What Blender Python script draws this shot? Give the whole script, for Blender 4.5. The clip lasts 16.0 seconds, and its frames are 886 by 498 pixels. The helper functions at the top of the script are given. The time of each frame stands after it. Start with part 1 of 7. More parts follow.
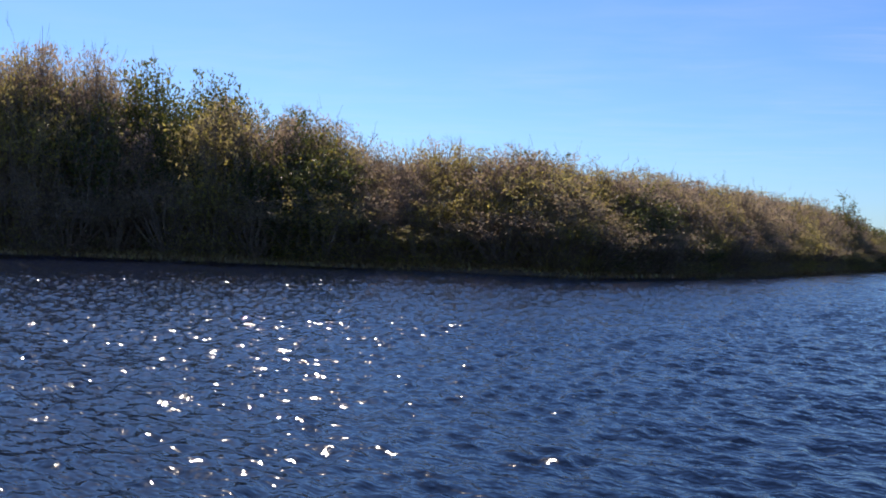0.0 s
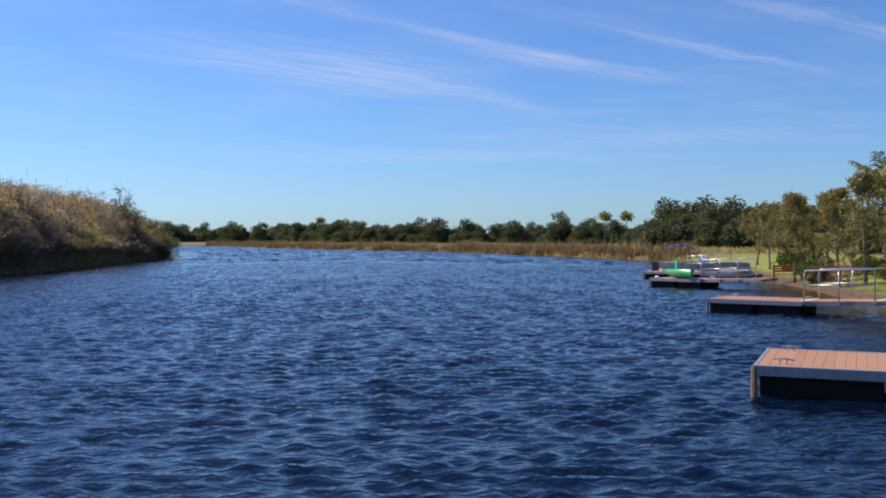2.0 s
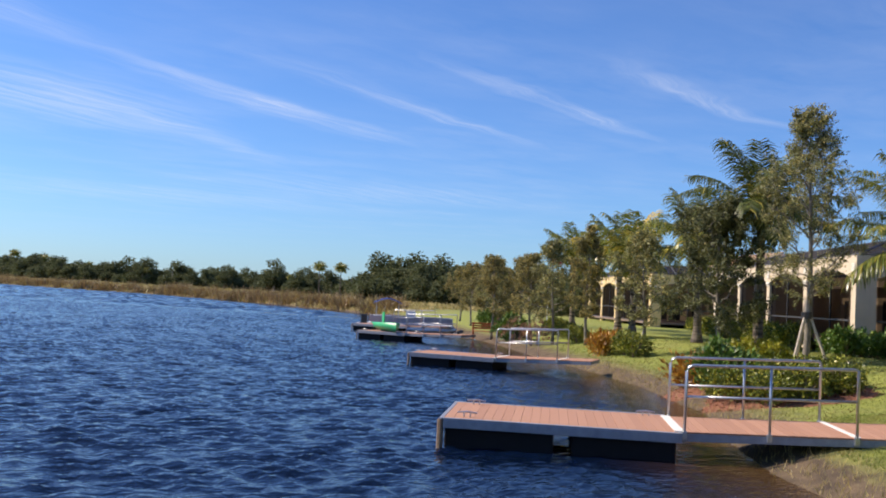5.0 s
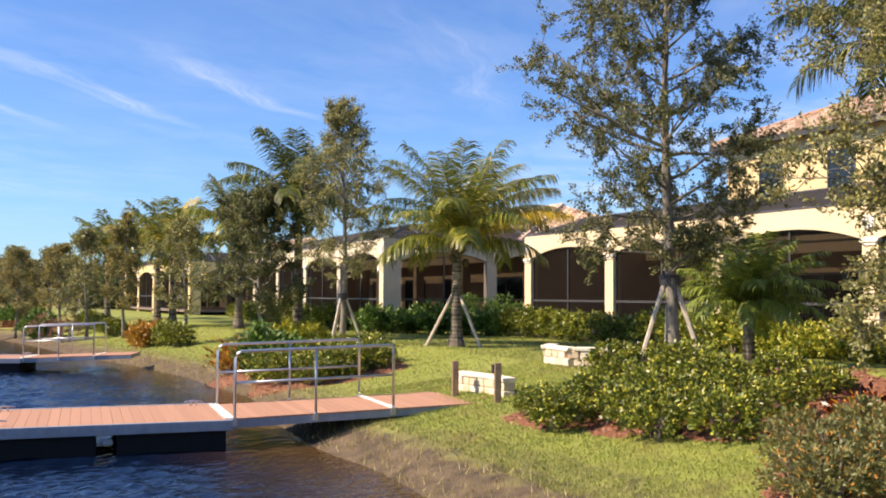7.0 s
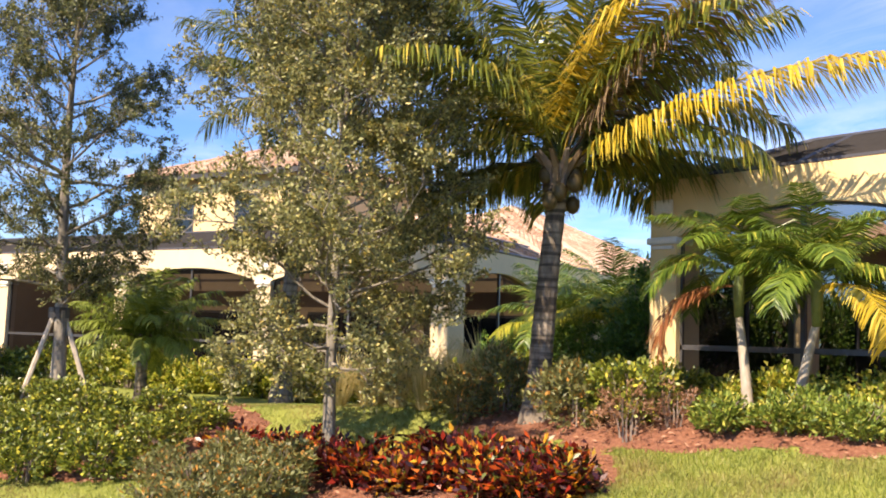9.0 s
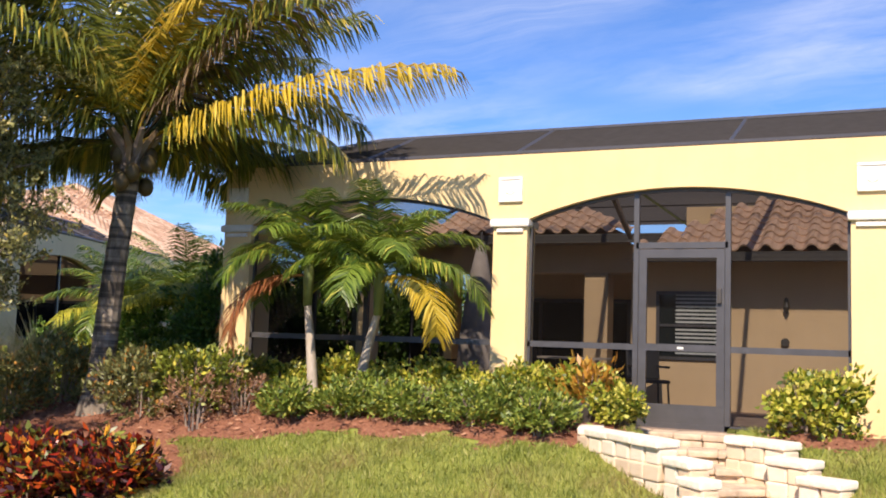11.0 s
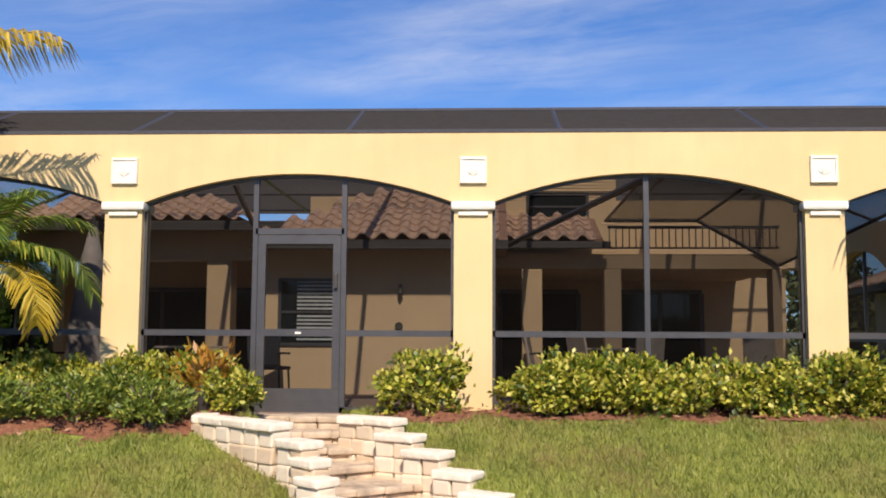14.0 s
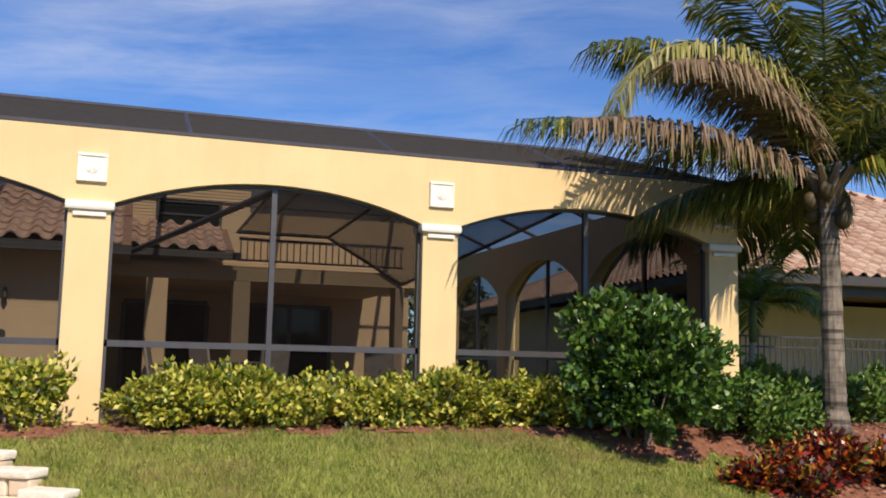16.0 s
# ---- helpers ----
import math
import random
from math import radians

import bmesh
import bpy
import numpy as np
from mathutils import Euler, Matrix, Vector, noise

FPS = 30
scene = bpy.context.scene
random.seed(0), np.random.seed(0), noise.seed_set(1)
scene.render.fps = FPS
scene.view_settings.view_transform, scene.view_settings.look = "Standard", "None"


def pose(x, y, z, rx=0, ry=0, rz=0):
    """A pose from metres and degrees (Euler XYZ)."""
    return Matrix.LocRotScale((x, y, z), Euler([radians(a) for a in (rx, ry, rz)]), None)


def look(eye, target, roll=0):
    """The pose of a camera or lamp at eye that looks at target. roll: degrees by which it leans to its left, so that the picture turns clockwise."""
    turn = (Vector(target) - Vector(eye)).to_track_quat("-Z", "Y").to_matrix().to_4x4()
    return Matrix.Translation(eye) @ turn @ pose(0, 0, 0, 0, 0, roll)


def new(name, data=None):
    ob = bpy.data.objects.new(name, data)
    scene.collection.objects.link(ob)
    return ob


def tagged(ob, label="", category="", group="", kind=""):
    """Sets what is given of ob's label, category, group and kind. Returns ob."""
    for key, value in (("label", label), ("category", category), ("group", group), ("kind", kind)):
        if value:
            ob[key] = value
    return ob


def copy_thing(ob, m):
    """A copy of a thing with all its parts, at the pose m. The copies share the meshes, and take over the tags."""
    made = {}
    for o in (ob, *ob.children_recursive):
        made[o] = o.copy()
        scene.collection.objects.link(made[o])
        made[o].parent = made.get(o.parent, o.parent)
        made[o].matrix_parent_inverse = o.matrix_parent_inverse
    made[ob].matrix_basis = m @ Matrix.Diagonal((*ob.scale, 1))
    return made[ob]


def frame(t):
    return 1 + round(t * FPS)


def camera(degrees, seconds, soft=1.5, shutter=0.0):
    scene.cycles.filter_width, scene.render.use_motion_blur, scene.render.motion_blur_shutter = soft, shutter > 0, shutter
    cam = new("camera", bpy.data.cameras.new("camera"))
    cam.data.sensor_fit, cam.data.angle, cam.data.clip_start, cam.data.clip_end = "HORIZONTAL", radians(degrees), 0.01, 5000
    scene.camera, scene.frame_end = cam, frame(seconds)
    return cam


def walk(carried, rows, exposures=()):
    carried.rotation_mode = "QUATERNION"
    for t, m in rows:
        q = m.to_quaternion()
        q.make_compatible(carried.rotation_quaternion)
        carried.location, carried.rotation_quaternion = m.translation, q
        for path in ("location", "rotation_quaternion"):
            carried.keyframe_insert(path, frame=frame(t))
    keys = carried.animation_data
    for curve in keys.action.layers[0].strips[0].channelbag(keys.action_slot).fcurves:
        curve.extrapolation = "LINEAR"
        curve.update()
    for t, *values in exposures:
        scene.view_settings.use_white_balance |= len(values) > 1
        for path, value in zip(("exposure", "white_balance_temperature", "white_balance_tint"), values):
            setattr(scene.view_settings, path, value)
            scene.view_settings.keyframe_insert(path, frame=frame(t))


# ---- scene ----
# ---------------------------------------------------------------- camera
cam = camera(48.93, 16.0, soft=1.9)
PATH = [
    (0, (0.255, -0.245, 2.318), (-0.942, -5.099, 2.232), 2.28),
    (0.5, (0.104, -0.151, 2.312), (-3.08, -4.005, 2.214), 1.77),
    (1, (0.092, -0.053, 2.304), (-3.683, -3.331, 2.335), 1.19),
    (1.5, (0.09, -0.103, 2.307), (-3.924, -3.083, 2.374), 1.35),
    (2, (0.071, -0.137, 2.312), (-3.992, -3.051, 2.264), -0.02),
    (2.5, (0.058, -0.139, 2.314), (-4.034, -3.011, 2.412), -0.68),
    (3, (0.053, -0.129, 2.305), (-4.051, -2.983, 2.397), -0.69),
    (3.2, (0.06, -0.13, 2.311), (-4.054, -2.969, 2.439), -0.55),
    (5.3, (0.177, 0.156, 2.35), (-4.668, -1.048, 2.624), 2.75),
    (5.5, (0.132, 0.104, 2.344), (-4.779, -0.787, 2.644), 2.33),
    (6, (0.036, -0.04, 2.358), (-4.942, -0.39, 2.667), 1.06),
    (6.5, (-0.034, -0.08, 2.348), (-5.023, 0.126, 2.624), 0.19),
    (7, (0.006, -0.023, 2.345), (-4.943, 0.645, 2.587), 0.38),
    (7.5, (0.043, 0.115, 2.352), (-4.743, 1.545, 2.59), 1.03),
    (8, (0.152, 0.164, 2.403), (-4.371, 2.261, 2.784), 1.89),
    (8.5, (0.21, 0.22, 2.387), (-4.029, 2.837, 2.815), 2.14),
    (9, (0.142, 0.313, 2.391), (-3.619, 3.573, 2.866), 2.01),
    (9.5, (0.135, 0.319, 2.398), (-3.168, 4.015, 3.054), 1.57),
    (10, (0.152, 0.282, 2.382), (-2.695, 4.333, 3.076), 1.60),
    (10.2, (0.145, 0.299, 2.396), (-2.527, 4.484, 2.988), 1.52),
    (12.3, (0.101, 0.307, 2.387), (-1.09, 5.128, 2.972), 1.97),
    (12.5, (0.124, 0.277, 2.378), (-0.952, 5.121, 2.992), 1.93),
    (13, (0.208, 0.322, 2.371), (-0.586, 5.222, 2.971), 1.68),
    (13.5, (0.218, 0.351, 2.347), (-0.283, 5.295, 2.899), 1.16),
    (14, (0.258, 0.385, 2.335), (0.024, 5.356, 2.813), 0.32),
    (14.5, (0.311, 0.401, 2.348), (0.445, 5.373, 2.863), 0.35),
    (15, (0.358, 0.411, 2.334), (0.96, 5.341, 2.912), 0.68),
    (15.5, (0.438, 0.436, 2.298), (1.505, 5.286, 2.878), 1.43),
    (16, (0.46, 0.458, 2.296), (2.011, 5.175, 2.88), 1.27),
]
EXPOSURE = [(0, 0.18, 6700, 15), (0.5, 0.06, 6650, 15), (3, 0.14, 6600, 15), (5.5, 0.38, 6650, 15), (7, 0.72, 7250, 15), (8.5, 0.94, 7450, 16), (9.15, 1.02, 7400, 17), (9.5, 0.90, 7000, 18), (10, 0.86, 6900, 18), (12.3, 0.24, 6750, 15), (14, 0.2, 6700, 14), (16, 0.12, 6600, 13)]
walk(cam, [(t, look(eye, target, roll)) for t, eye, target, roll in PATH], EXPOSURE)

# ---------------------------------------------------------------- light
SUN_AZ = 174.0      # degrees clockwise from +y
SUN_EL = 43.0
sun_dir = Vector((math.sin(radians(SUN_AZ)) * math.cos(radians(SUN_EL)),
                  math.cos(radians(SUN_AZ)) * math.cos(radians(SUN_EL)), math.sin(radians(SUN_EL))))
sun_data = bpy.data.lights.new("sun", "SUN")
sun_data.energy, sun_data.angle, sun_data.color = 5.0, radians(0.55), (1.0, 0.89, 0.73)
sun = new("sun", sun_data)
sun.matrix_world = look((0, -40, 60), Vector((0, -40, 60)) - sun_dir)

world = bpy.data.worlds.new("sky")
scene.world = world
world.use_nodes = True


def make_sky():
    nt = world.node_tree
    nt.nodes.clear()
    out = nt.nodes.new("ShaderNodeOutputWorld")
    bg = nt.nodes.new("ShaderNodeBackground")
    sky = nt.nodes.new("ShaderNodeTexSky")
    sky.sky_type = 'NISHITA'
    sky.sun_disc = False
    sky.sun_elevation, sky.sun_rotation = radians(SUN_EL), radians(SUN_AZ)
    sky.air_density, sky.dust_density, sky.ozone_density = 1.0, 0.3, 3.0
    bg.inputs["Strength"].default_value = 0.098
    # high cirrus: streaks laid out on a flat sheet far above
    tc = nt.nodes.new("ShaderNodeTexCoord")
    sep = nt.nodes.new("ShaderNodeSeparateXYZ")
    nt.links.new(tc.outputs["Generated"], sep.inputs[0])
    zc = nt.nodes.new("ShaderNodeMath"); zc.operation = 'MAXIMUM'; zc.inputs[1].default_value = 0.03
    nt.links.new(sep.outputs["Z"], zc.inputs[0])
    dx = nt.nodes.new("ShaderNodeMath"); dx.operation = 'DIVIDE'
    dy = nt.nodes.new("ShaderNodeMath"); dy.operation = 'DIVIDE'
    for d, ax in ((dx, "X"), (dy, "Y")):
        nt.links.new(sep.outputs[ax], d.inputs[0]); nt.links.new(zc.outputs[0], d.inputs[1])
    comb = nt.nodes.new("ShaderNodeCombineXYZ")
    nt.links.new(dx.outputs[0], comb.inputs[0]); nt.links.new(dy.outputs[0], comb.inputs[1])
    def node(kind, **values):
        n = nt.nodes.new(kind)
        for k, v in values.items():
            n.inputs[k].default_value = v
        return n

    def math2(op, p, q):
        n = nt.nodes.new("ShaderNodeMath")
        n.operation = op
        for i, v in enumerate((p, q)):
            if isinstance(v, (int, float)):
                n.inputs[i].default_value = v
            else:
                nt.links.new(v, n.inputs[i])
        return n.outputs[0]

    def mapped(src, place, turn, size):
        n = nt.nodes.new("ShaderNodeMapping")
        n.vector_type = 'TEXTURE'
        n.inputs["Location"].default_value = (*place, 0)
        n.inputs["Rotation"].default_value = (0, 0, radians(turn))
        n.inputs["Scale"].default_value = (*size, 1)
        nt.links.new(src, n.inputs[0])
        return n.outputs[0]

    def noise_of(src, scale, detail, rough=0.6):
        n = node("ShaderNodeTexNoise", Scale=scale, Detail=detail, Roughness=rough)
        nt.links.new(src, n.inputs["Vector"])
        return n

    def ranged(src, lo, hi, top=1.0):
        n = nt.nodes.new("ShaderNodeMapRange")
        n.inputs[1].default_value, n.inputs[2].default_value, n.inputs[4].default_value = lo, hi, top
        nt.links.new(src, n.inputs[0])
        return n.outputs[0]

    # a slow warp bends the wisps
    warp = nt.nodes.new("ShaderNodeVectorMath"); warp.operation = 'MULTIPLY_ADD'
    warp.inputs[1].default_value = (0.5, 0.5, 0)
    nt.links.new(noise_of(comb.outputs[0], 0.9, 3).outputs["Color"], warp.inputs[0])
    off = nt.nodes.new("ShaderNodeVectorMath"); off.operation = 'ADD'
    off.inputs[1].default_value = (-0.25, -0.25, 0)
    nt.links.new(comb.outputs[0], off.inputs[0])
    nt.links.new(off.outputs[0], warp.inputs[2])
    bent = warp.outputs[0]
    fibre = ranged(noise_of(mapped(bent, (0, 0), CLOUD_TURN, (2.6, 0.2)), 1.6, 6, 0.7).outputs[0], 0.40, 0.68)
    total = None
    for x, y, half, wide, turn, amount in WISPS:
        g = nt.nodes.new("ShaderNodeTexGradient")
        g.gradient_type = 'SPHERICAL'
        nt.links.new(mapped(bent, (x, y), turn, (half, wide)), g.inputs[0])
        one = math2('MULTIPLY', ranged(g.outputs[1], 0.0, 0.75), amount)
        total = one if total is None else math2('ADD', total, one)
    wisp = math2('MULTIPLY', total, math2('ADD', math2('MULTIPLY', fibre, 0.85), 0.15))
    # thin mottled veil over the land side
    veil = ranged(noise_of(mapped(bent, (0, 0), 150, (1.0, 0.6)), 1.3, 7, 0.62).outputs[0], 0.36, 0.78)
    veil = math2('MULTIPLY', veil, ranged(noise_of(comb.outputs[0], 0.55, 2).outputs[0], 0.36, 0.58))
    side = ranged(dy.outputs[0], 1.2, 2.6, 0.34)
    total = math2('ADD', wisp, math2('MULTIPLY', veil, math2('ADD', side, 0.12)))
    mul2 = nt.nodes.new("ShaderNodeMath"); mul2.operation = 'MULTIPLY'
    nt.links.new(total, mul2.inputs[0])
    nt.links.new(ranged(sep.outputs["Z"], 0.03, 0.09), mul2.inputs[1])
    mul2.use_clamp = True
    mix = nt.nodes.new("ShaderNodeMix"); mix.data_type = 'RGBA'
    tint = nt.nodes.new("ShaderNodeMix"); tint.data_type = 'RGBA'; tint.blend_type = 'MULTIPLY'
    tint.inputs["Factor"].default_value = 1.0
    tint.inputs["B"].default_value = (0.56, 0.85, 1.27, 1)
    nt.links.new(sky.outputs[0], tint.inputs["A"])
    nt.links.new(mul2.outputs[0], mix.inputs["Factor"])
    nt.links.new(tint.outputs["Result"], mix.inputs["A"])
    mix.inputs["B"].default_value = (7.6, 8.0, 8.6, 1)
    nt.links.new(mix.outputs["Result"], bg.inputs["Color"])
    nt.links.new(bg.outputs[0], out.inputs["Surface"])


CLOUD_TURN = 166.0
# cirrus streaks on the sheet: centre, half length, half width, turn, density
WISPS = [(-4.85, -2.55, 1.5, 0.17, 170, 0.30), (-4.9, -1.05, 1.3, 0.12, 163, 0.34), (-4.8, -0.3, 1.1, 0.13, 155, 0.30), (-6.0, -3.75, 1.5, 0.17, 186, 0.24),
         (-4.6, -1.9, 1.3, 0.22, 168, 0.16), (-4.3, 0.7, 1.3, 0.2, 160, 0.2), (-5.2, -1.75, 1.1, 0.11, 164, 0.26), (-4.3, -3.9, 1.7, 0.75, 174, 0.36),
         (-4.6, -2.7, 1.6, 0.22, 172, 0.26), (-2.6, -2.9, 1.0, 0.3, 172, 0.2), (-9.0, -4.0, 2.4, 1.3, 120, 0.2), (-9.5, -7.0, 3.5, 1.4, 133, 0.2),
         (-1.0, 2.75, 0.7, 0.3, 146, 0.2), (0.9, 2.5, 1.7, 0.25, 166, 0.13), (0.1, 3.55, 1.2, 0.35, 170, 0.12)]
make_sky()

# ---------------------------------------------------------------- materials


class M:
    """Shorthand for building one node material."""

    def __init__(self, name):
        self.mat = bpy.data.materials.new(name)
        self.mat.use_nodes = True
        self.nt = self.mat.node_tree
        self.bsdf = self.nt.nodes["Principled BSDF"]

    def node(self, kind, **values):
        n = self.nt.nodes.new(kind)
        for k, v in values.items():
            n.inputs[k.replace("_", " ")].default_value = v
        return n

    def link(self, a, b):
        self.nt.links.new(a, b)
        return self

    def noise(self, scale, detail=4.0, rough=0.6, coord="Object", stretch=None, distort=0.0):
        tc = self.nt.nodes.new("ShaderNodeTexCoord")
        n = self.node("ShaderNodeTexNoise", Scale=scale, Detail=detail, Roughness=rough, Distortion=distort)
        src = tc.outputs[coord]
        if stretch:
            mp = self.nt.nodes.new("ShaderNodeMapping")
            mp.inputs["Scale"].default_value = stretch
            self.link(src, mp.inputs[0])
            src = mp.outputs[0]
        self.link(src, n.inputs["Vector"])
        return n.outputs[0]

    def world_noise(self, scale, detail=4.0, rough=0.6, stretch=None, turn=0.0, distort=0.0):
        g = self.nt.nodes.new("ShaderNodeNewGeometry")
        n = self.node("ShaderNodeTexNoise", Scale=scale, Detail=detail, Roughness=rough, Distortion=distort)
        src = g.outputs["Position"]
        if stretch:
            mp = self.nt.nodes.new("ShaderNodeMapping")
            mp.vector_type = 'TEXTURE'
            mp.inputs["Scale"].default_value = tuple(1 / k for k in stretch)
            mp.inputs["Rotation"].default_value = (0, 0, radians(turn))
            self.link(src, mp.inputs[0])
            src = mp.outputs[0]
        self.link(src, n.inputs["Vector"])
        return n.outputs[0]

    def ramp(self, fac, stops):
        r = self.nt.nodes.new("ShaderNodeValToRGB")
        el = r.color_ramp.elements
        while len(el) > 2:
            el.remove(el[-1])
        for i, (p, c) in enumerate(stops):
            e = el[i] if i < 2 else el.new(p)
            e.position, e.color = p, (*c, 1)
        self.link(fac, r.inputs[0])
        return r.outputs[0]

    def mix(self, fac, a, b, blend='MIX'):
        m = self.nt.nodes.new("ShaderNodeMix")
        m.data_type, m.blend_type = 'RGBA', blend
        if isinstance(fac, (int, float)):
            m.inputs["Factor"].default_value = fac
        else:
            self.link(fac, m.inputs["Factor"])
        for key, v in (("A", a), ("B", b)):
            if isinstance(v, tuple):
                m.inputs[key].default_value = (*v, 1)
            else:
                self.link(v, m.inputs[key])
        return m.outputs["Result"]

    def math(self, op, a, b=0.0):
        m = self.nt.nodes.new("ShaderNodeMath")
        m.operation = op
        for i, v in enumerate((a, b)):
            if isinstance(v, (int, float)):
                m.inputs[i].default_value = v
            else:
                self.link(v, m.inputs[i])
        return m.outputs[0]

    def rand(self, island=False):
        if island:
            return self.nt.nodes.new("ShaderNodeNewGeometry").outputs["Random Per Island"]
        return self.nt.nodes.new("ShaderNodeObjectInfo").outputs["Random"]

    def bump(self, height, strength=0.3, distance=0.01):
        b = self.node("ShaderNodeBump", Strength=strength, Distance=distance)
        self.link(height, b.inputs["Height"])
        self.link(b.outputs[0], self.bsdf.inputs["Normal"])
        return b

    def done(self, color, rough=0.7, metal=0.0, **kw):
        b = self.bsdf
        if isinstance(color, tuple):
            b.inputs["Base Color"].default_value = (*color, 1)
        else:
            self.link(color, b.inputs["Base Color"])
        if isinstance(rough, (int, float)):
            b.inputs["Roughness"].default_value = rough
        else:
            self.link(rough, b.inputs["Roughness"])
        b.inputs["Metallic"].default_value = metal
        for k, v in kw.items():
            b.inputs[k.replace("_", " ")].default_value = v
        return self.mat


def stucco(name, base):
    m = M(name)
    big = m.world_noise(0.7, 5)
    fine = m.world_noise(45, 3, 0.7)
    c = m.ramp(big, [(0.3, tuple(v * 0.90 for v in base)), (0.7, tuple(min(1, v * 1.06) for v in base))])
    streak = m.world_noise(2.2, 4, 0.6, stretch=(3.0, 3.0, 0.25))
    c = m.mix(m.math('MULTIPLY', m.math('SUBTRACT', streak, 0.45), 0.5), c, tuple(v * 0.72 for v in base))
    m.bump(fine, 0.35, 0.006)
    return m.done(c, 0.9)


def plain(name, base, rough=0.6, metal=0.0, var=0.12, scale=8.0, bump=0.0, **kw):
    m = M(name)
    n = m.world_noise(scale, 5)
    c = m.ramp(n, [(0.3, tuple(max(0, v * (1 - var)) for v in base)), (0.7, tuple(min(1, v * (1 + var)) for v in base))])
    if bump:
        m.bump(m.world_noise(scale * 6, 3), bump, 0.005)
    return m.done(c, rough, metal, **kw)


def foliage(name, dark, light, odd=None, odd_share=0.08, rough=0.5, trans=0.25, vary=0.0):
    """Leaves: each leaf its own tone."""
    dark, light = tuple(v * 1.6 for v in dark), tuple(v * 1.6 for v in light)
    odd = tuple(v * 1.3 for v in odd) if odd else None
    m = M(name)
    isl = m.rand(True)
    c = m.ramp(isl, [(0.0, dark), (0.85, light)])
    patch = m.world_noise(1.3, 3)
    c = m.mix(m.math('MULTIPLY', patch, 0.25), c, dark)
    if vary:                                                    # plants differ from one another
        c = m.mix(m.math('MULTIPLY', m.rand(), vary), c, tuple(v * 0.8 for v in odd))
    if odd:
        pick = m.math('GREATER_THAN', m.math('FRACT', m.math('MULTIPLY', isl, 37.7)), 1.0 - odd_share)
        c = m.mix(pick, c, odd)
    mat = m.done(c, rough)
    nt = m.nt
    tr = nt.nodes.new("ShaderNodeBsdfTranslucent")
    m.link(m.mix(0.35, c, tuple(min(1, v * 1.5) for v in light)), tr.inputs["Color"])
    ms = nt.nodes.new("ShaderNodeMixShader")
    ms.inputs[0].default_value = trans
    m.link(m.bsdf.outputs[0], ms.inputs[1]); m.link(tr.outputs[0], ms.inputs[2])
    m.link(ms.outputs[0], nt.nodes["Material Output"].inputs["Surface"])
    return mat


def make_water():
    m = M("lake_water")
    w1 = m.world_noise(2.4, 2, 0.5, stretch=(0.5, 1.9, 1), turn=WIND_TURN, distort=0.2)
    w2 = m.world_noise(6.5, 1, 0.5, stretch=(0.8, 1.5, 1), turn=WIND_TURN + 8, distort=0.1)
    h = m.math('ADD', m.math('MULTIPLY', w1, 0.30), m.math('MULTIPLY', w2, 0.36))
    m.bump(h, 1.0, 0.065)
    at = m.nt.nodes.new("ShaderNodeAttribute")                  # silt in the shallows
    at.attribute_name = "shallow"
    c = m.mix(at.outputs["Fac"], (0.002, 0.007, 0.024), (0.075, 0.040, 0.016))
    return m.done(c, 0.085, 0.0, IOR=1.333, Specular_IOR_Level=0.5)


WIND_TURN = 127.0
MAT_WATER = make_water()


def make_ground():
    m = M("lawn_and_soil")
    big = m.world_noise(0.35, 4)
    mid = m.world_noise(3.0, 5, 0.65)
    fine = m.world_noise(60, 3, 0.7)
    grass = m.ramp(mid, [(0.25, (0.20, 0.23, 0.032)), (0.75, (0.36, 0.38, 0.065))])
    grass = m.mix(m.ramp(big, [(0.5, (0, 0, 0)), (0.75, (0.4, 0.4, 0.4))]), grass, (0.34, 0.28, 0.11))
    grass = m.mix(m.math('MULTIPLY', fine, 0.5), grass, (0.08, 0.12, 0.03))
    soil = m.ramp(mid, [(0.3, (0.050, 0.034, 0.020)), (0.7, (0.185, 0.130, 0.072))])
    sep = m.nt.nodes.new("ShaderNodeSeparateXYZ")
    g = m.nt.nodes.new("ShaderNodeNewGeometry")
    m.link(g.outputs["Position"], sep.inputs[0])
    edge = m.math('ADD', sep.outputs["Z"], m.math('MULTIPLY', m.math('SUBTRACT', mid, 0.5), 0.35))
    bank = m.ramp(edge, [(0.20, (1, 1, 1)), (0.40, (0, 0, 0))])
    far = m.nt.nodes.new("ShaderNodeMapRange")                  # rough field beyond the gardens
    far.inputs[1].default_value, far.inputs[2].default_value = -82.0, -100.0
    m.link(sep.outputs["X"], far.inputs[0])
    grass = m.mix(far.outputs[0], grass, m.ramp(big, [(0.35, (0.13, 0.12, 0.045)), (0.65, (0.22, 0.19, 0.075))]))
    c = m.mix(bank, grass, soil)
    m.bump(fine, 0.6, 0.03)
    return m.done(c, 0.95)


MAT_GROUND = make_ground()
MAT_STUCCO = stucco("cream_stucco", (0.78, 0.58, 0.30))
MAT_STUCCO2 = stucco("tan_stucco", (0.60, 0.44, 0.26))
MAT_STUCCO_PALE = stucco("pale_cream_stucco", (0.80, 0.63, 0.41))
MAT_STUCCO_GREY = stucco("greyish_cream_stucco", (0.68, 0.57, 0.43))
MAT_TRIM = plain("white_cast_stone", (0.80, 0.77, 0.70), 0.7, var=0.06, bump=0.15)
MAT_BRONZE = plain("bronze_aluminium", (0.085, 0.083, 0.086), 0.4, 0.3)
MAT_FASCIA = plain("dark_gutter", (0.05, 0.045, 0.04), 0.5)
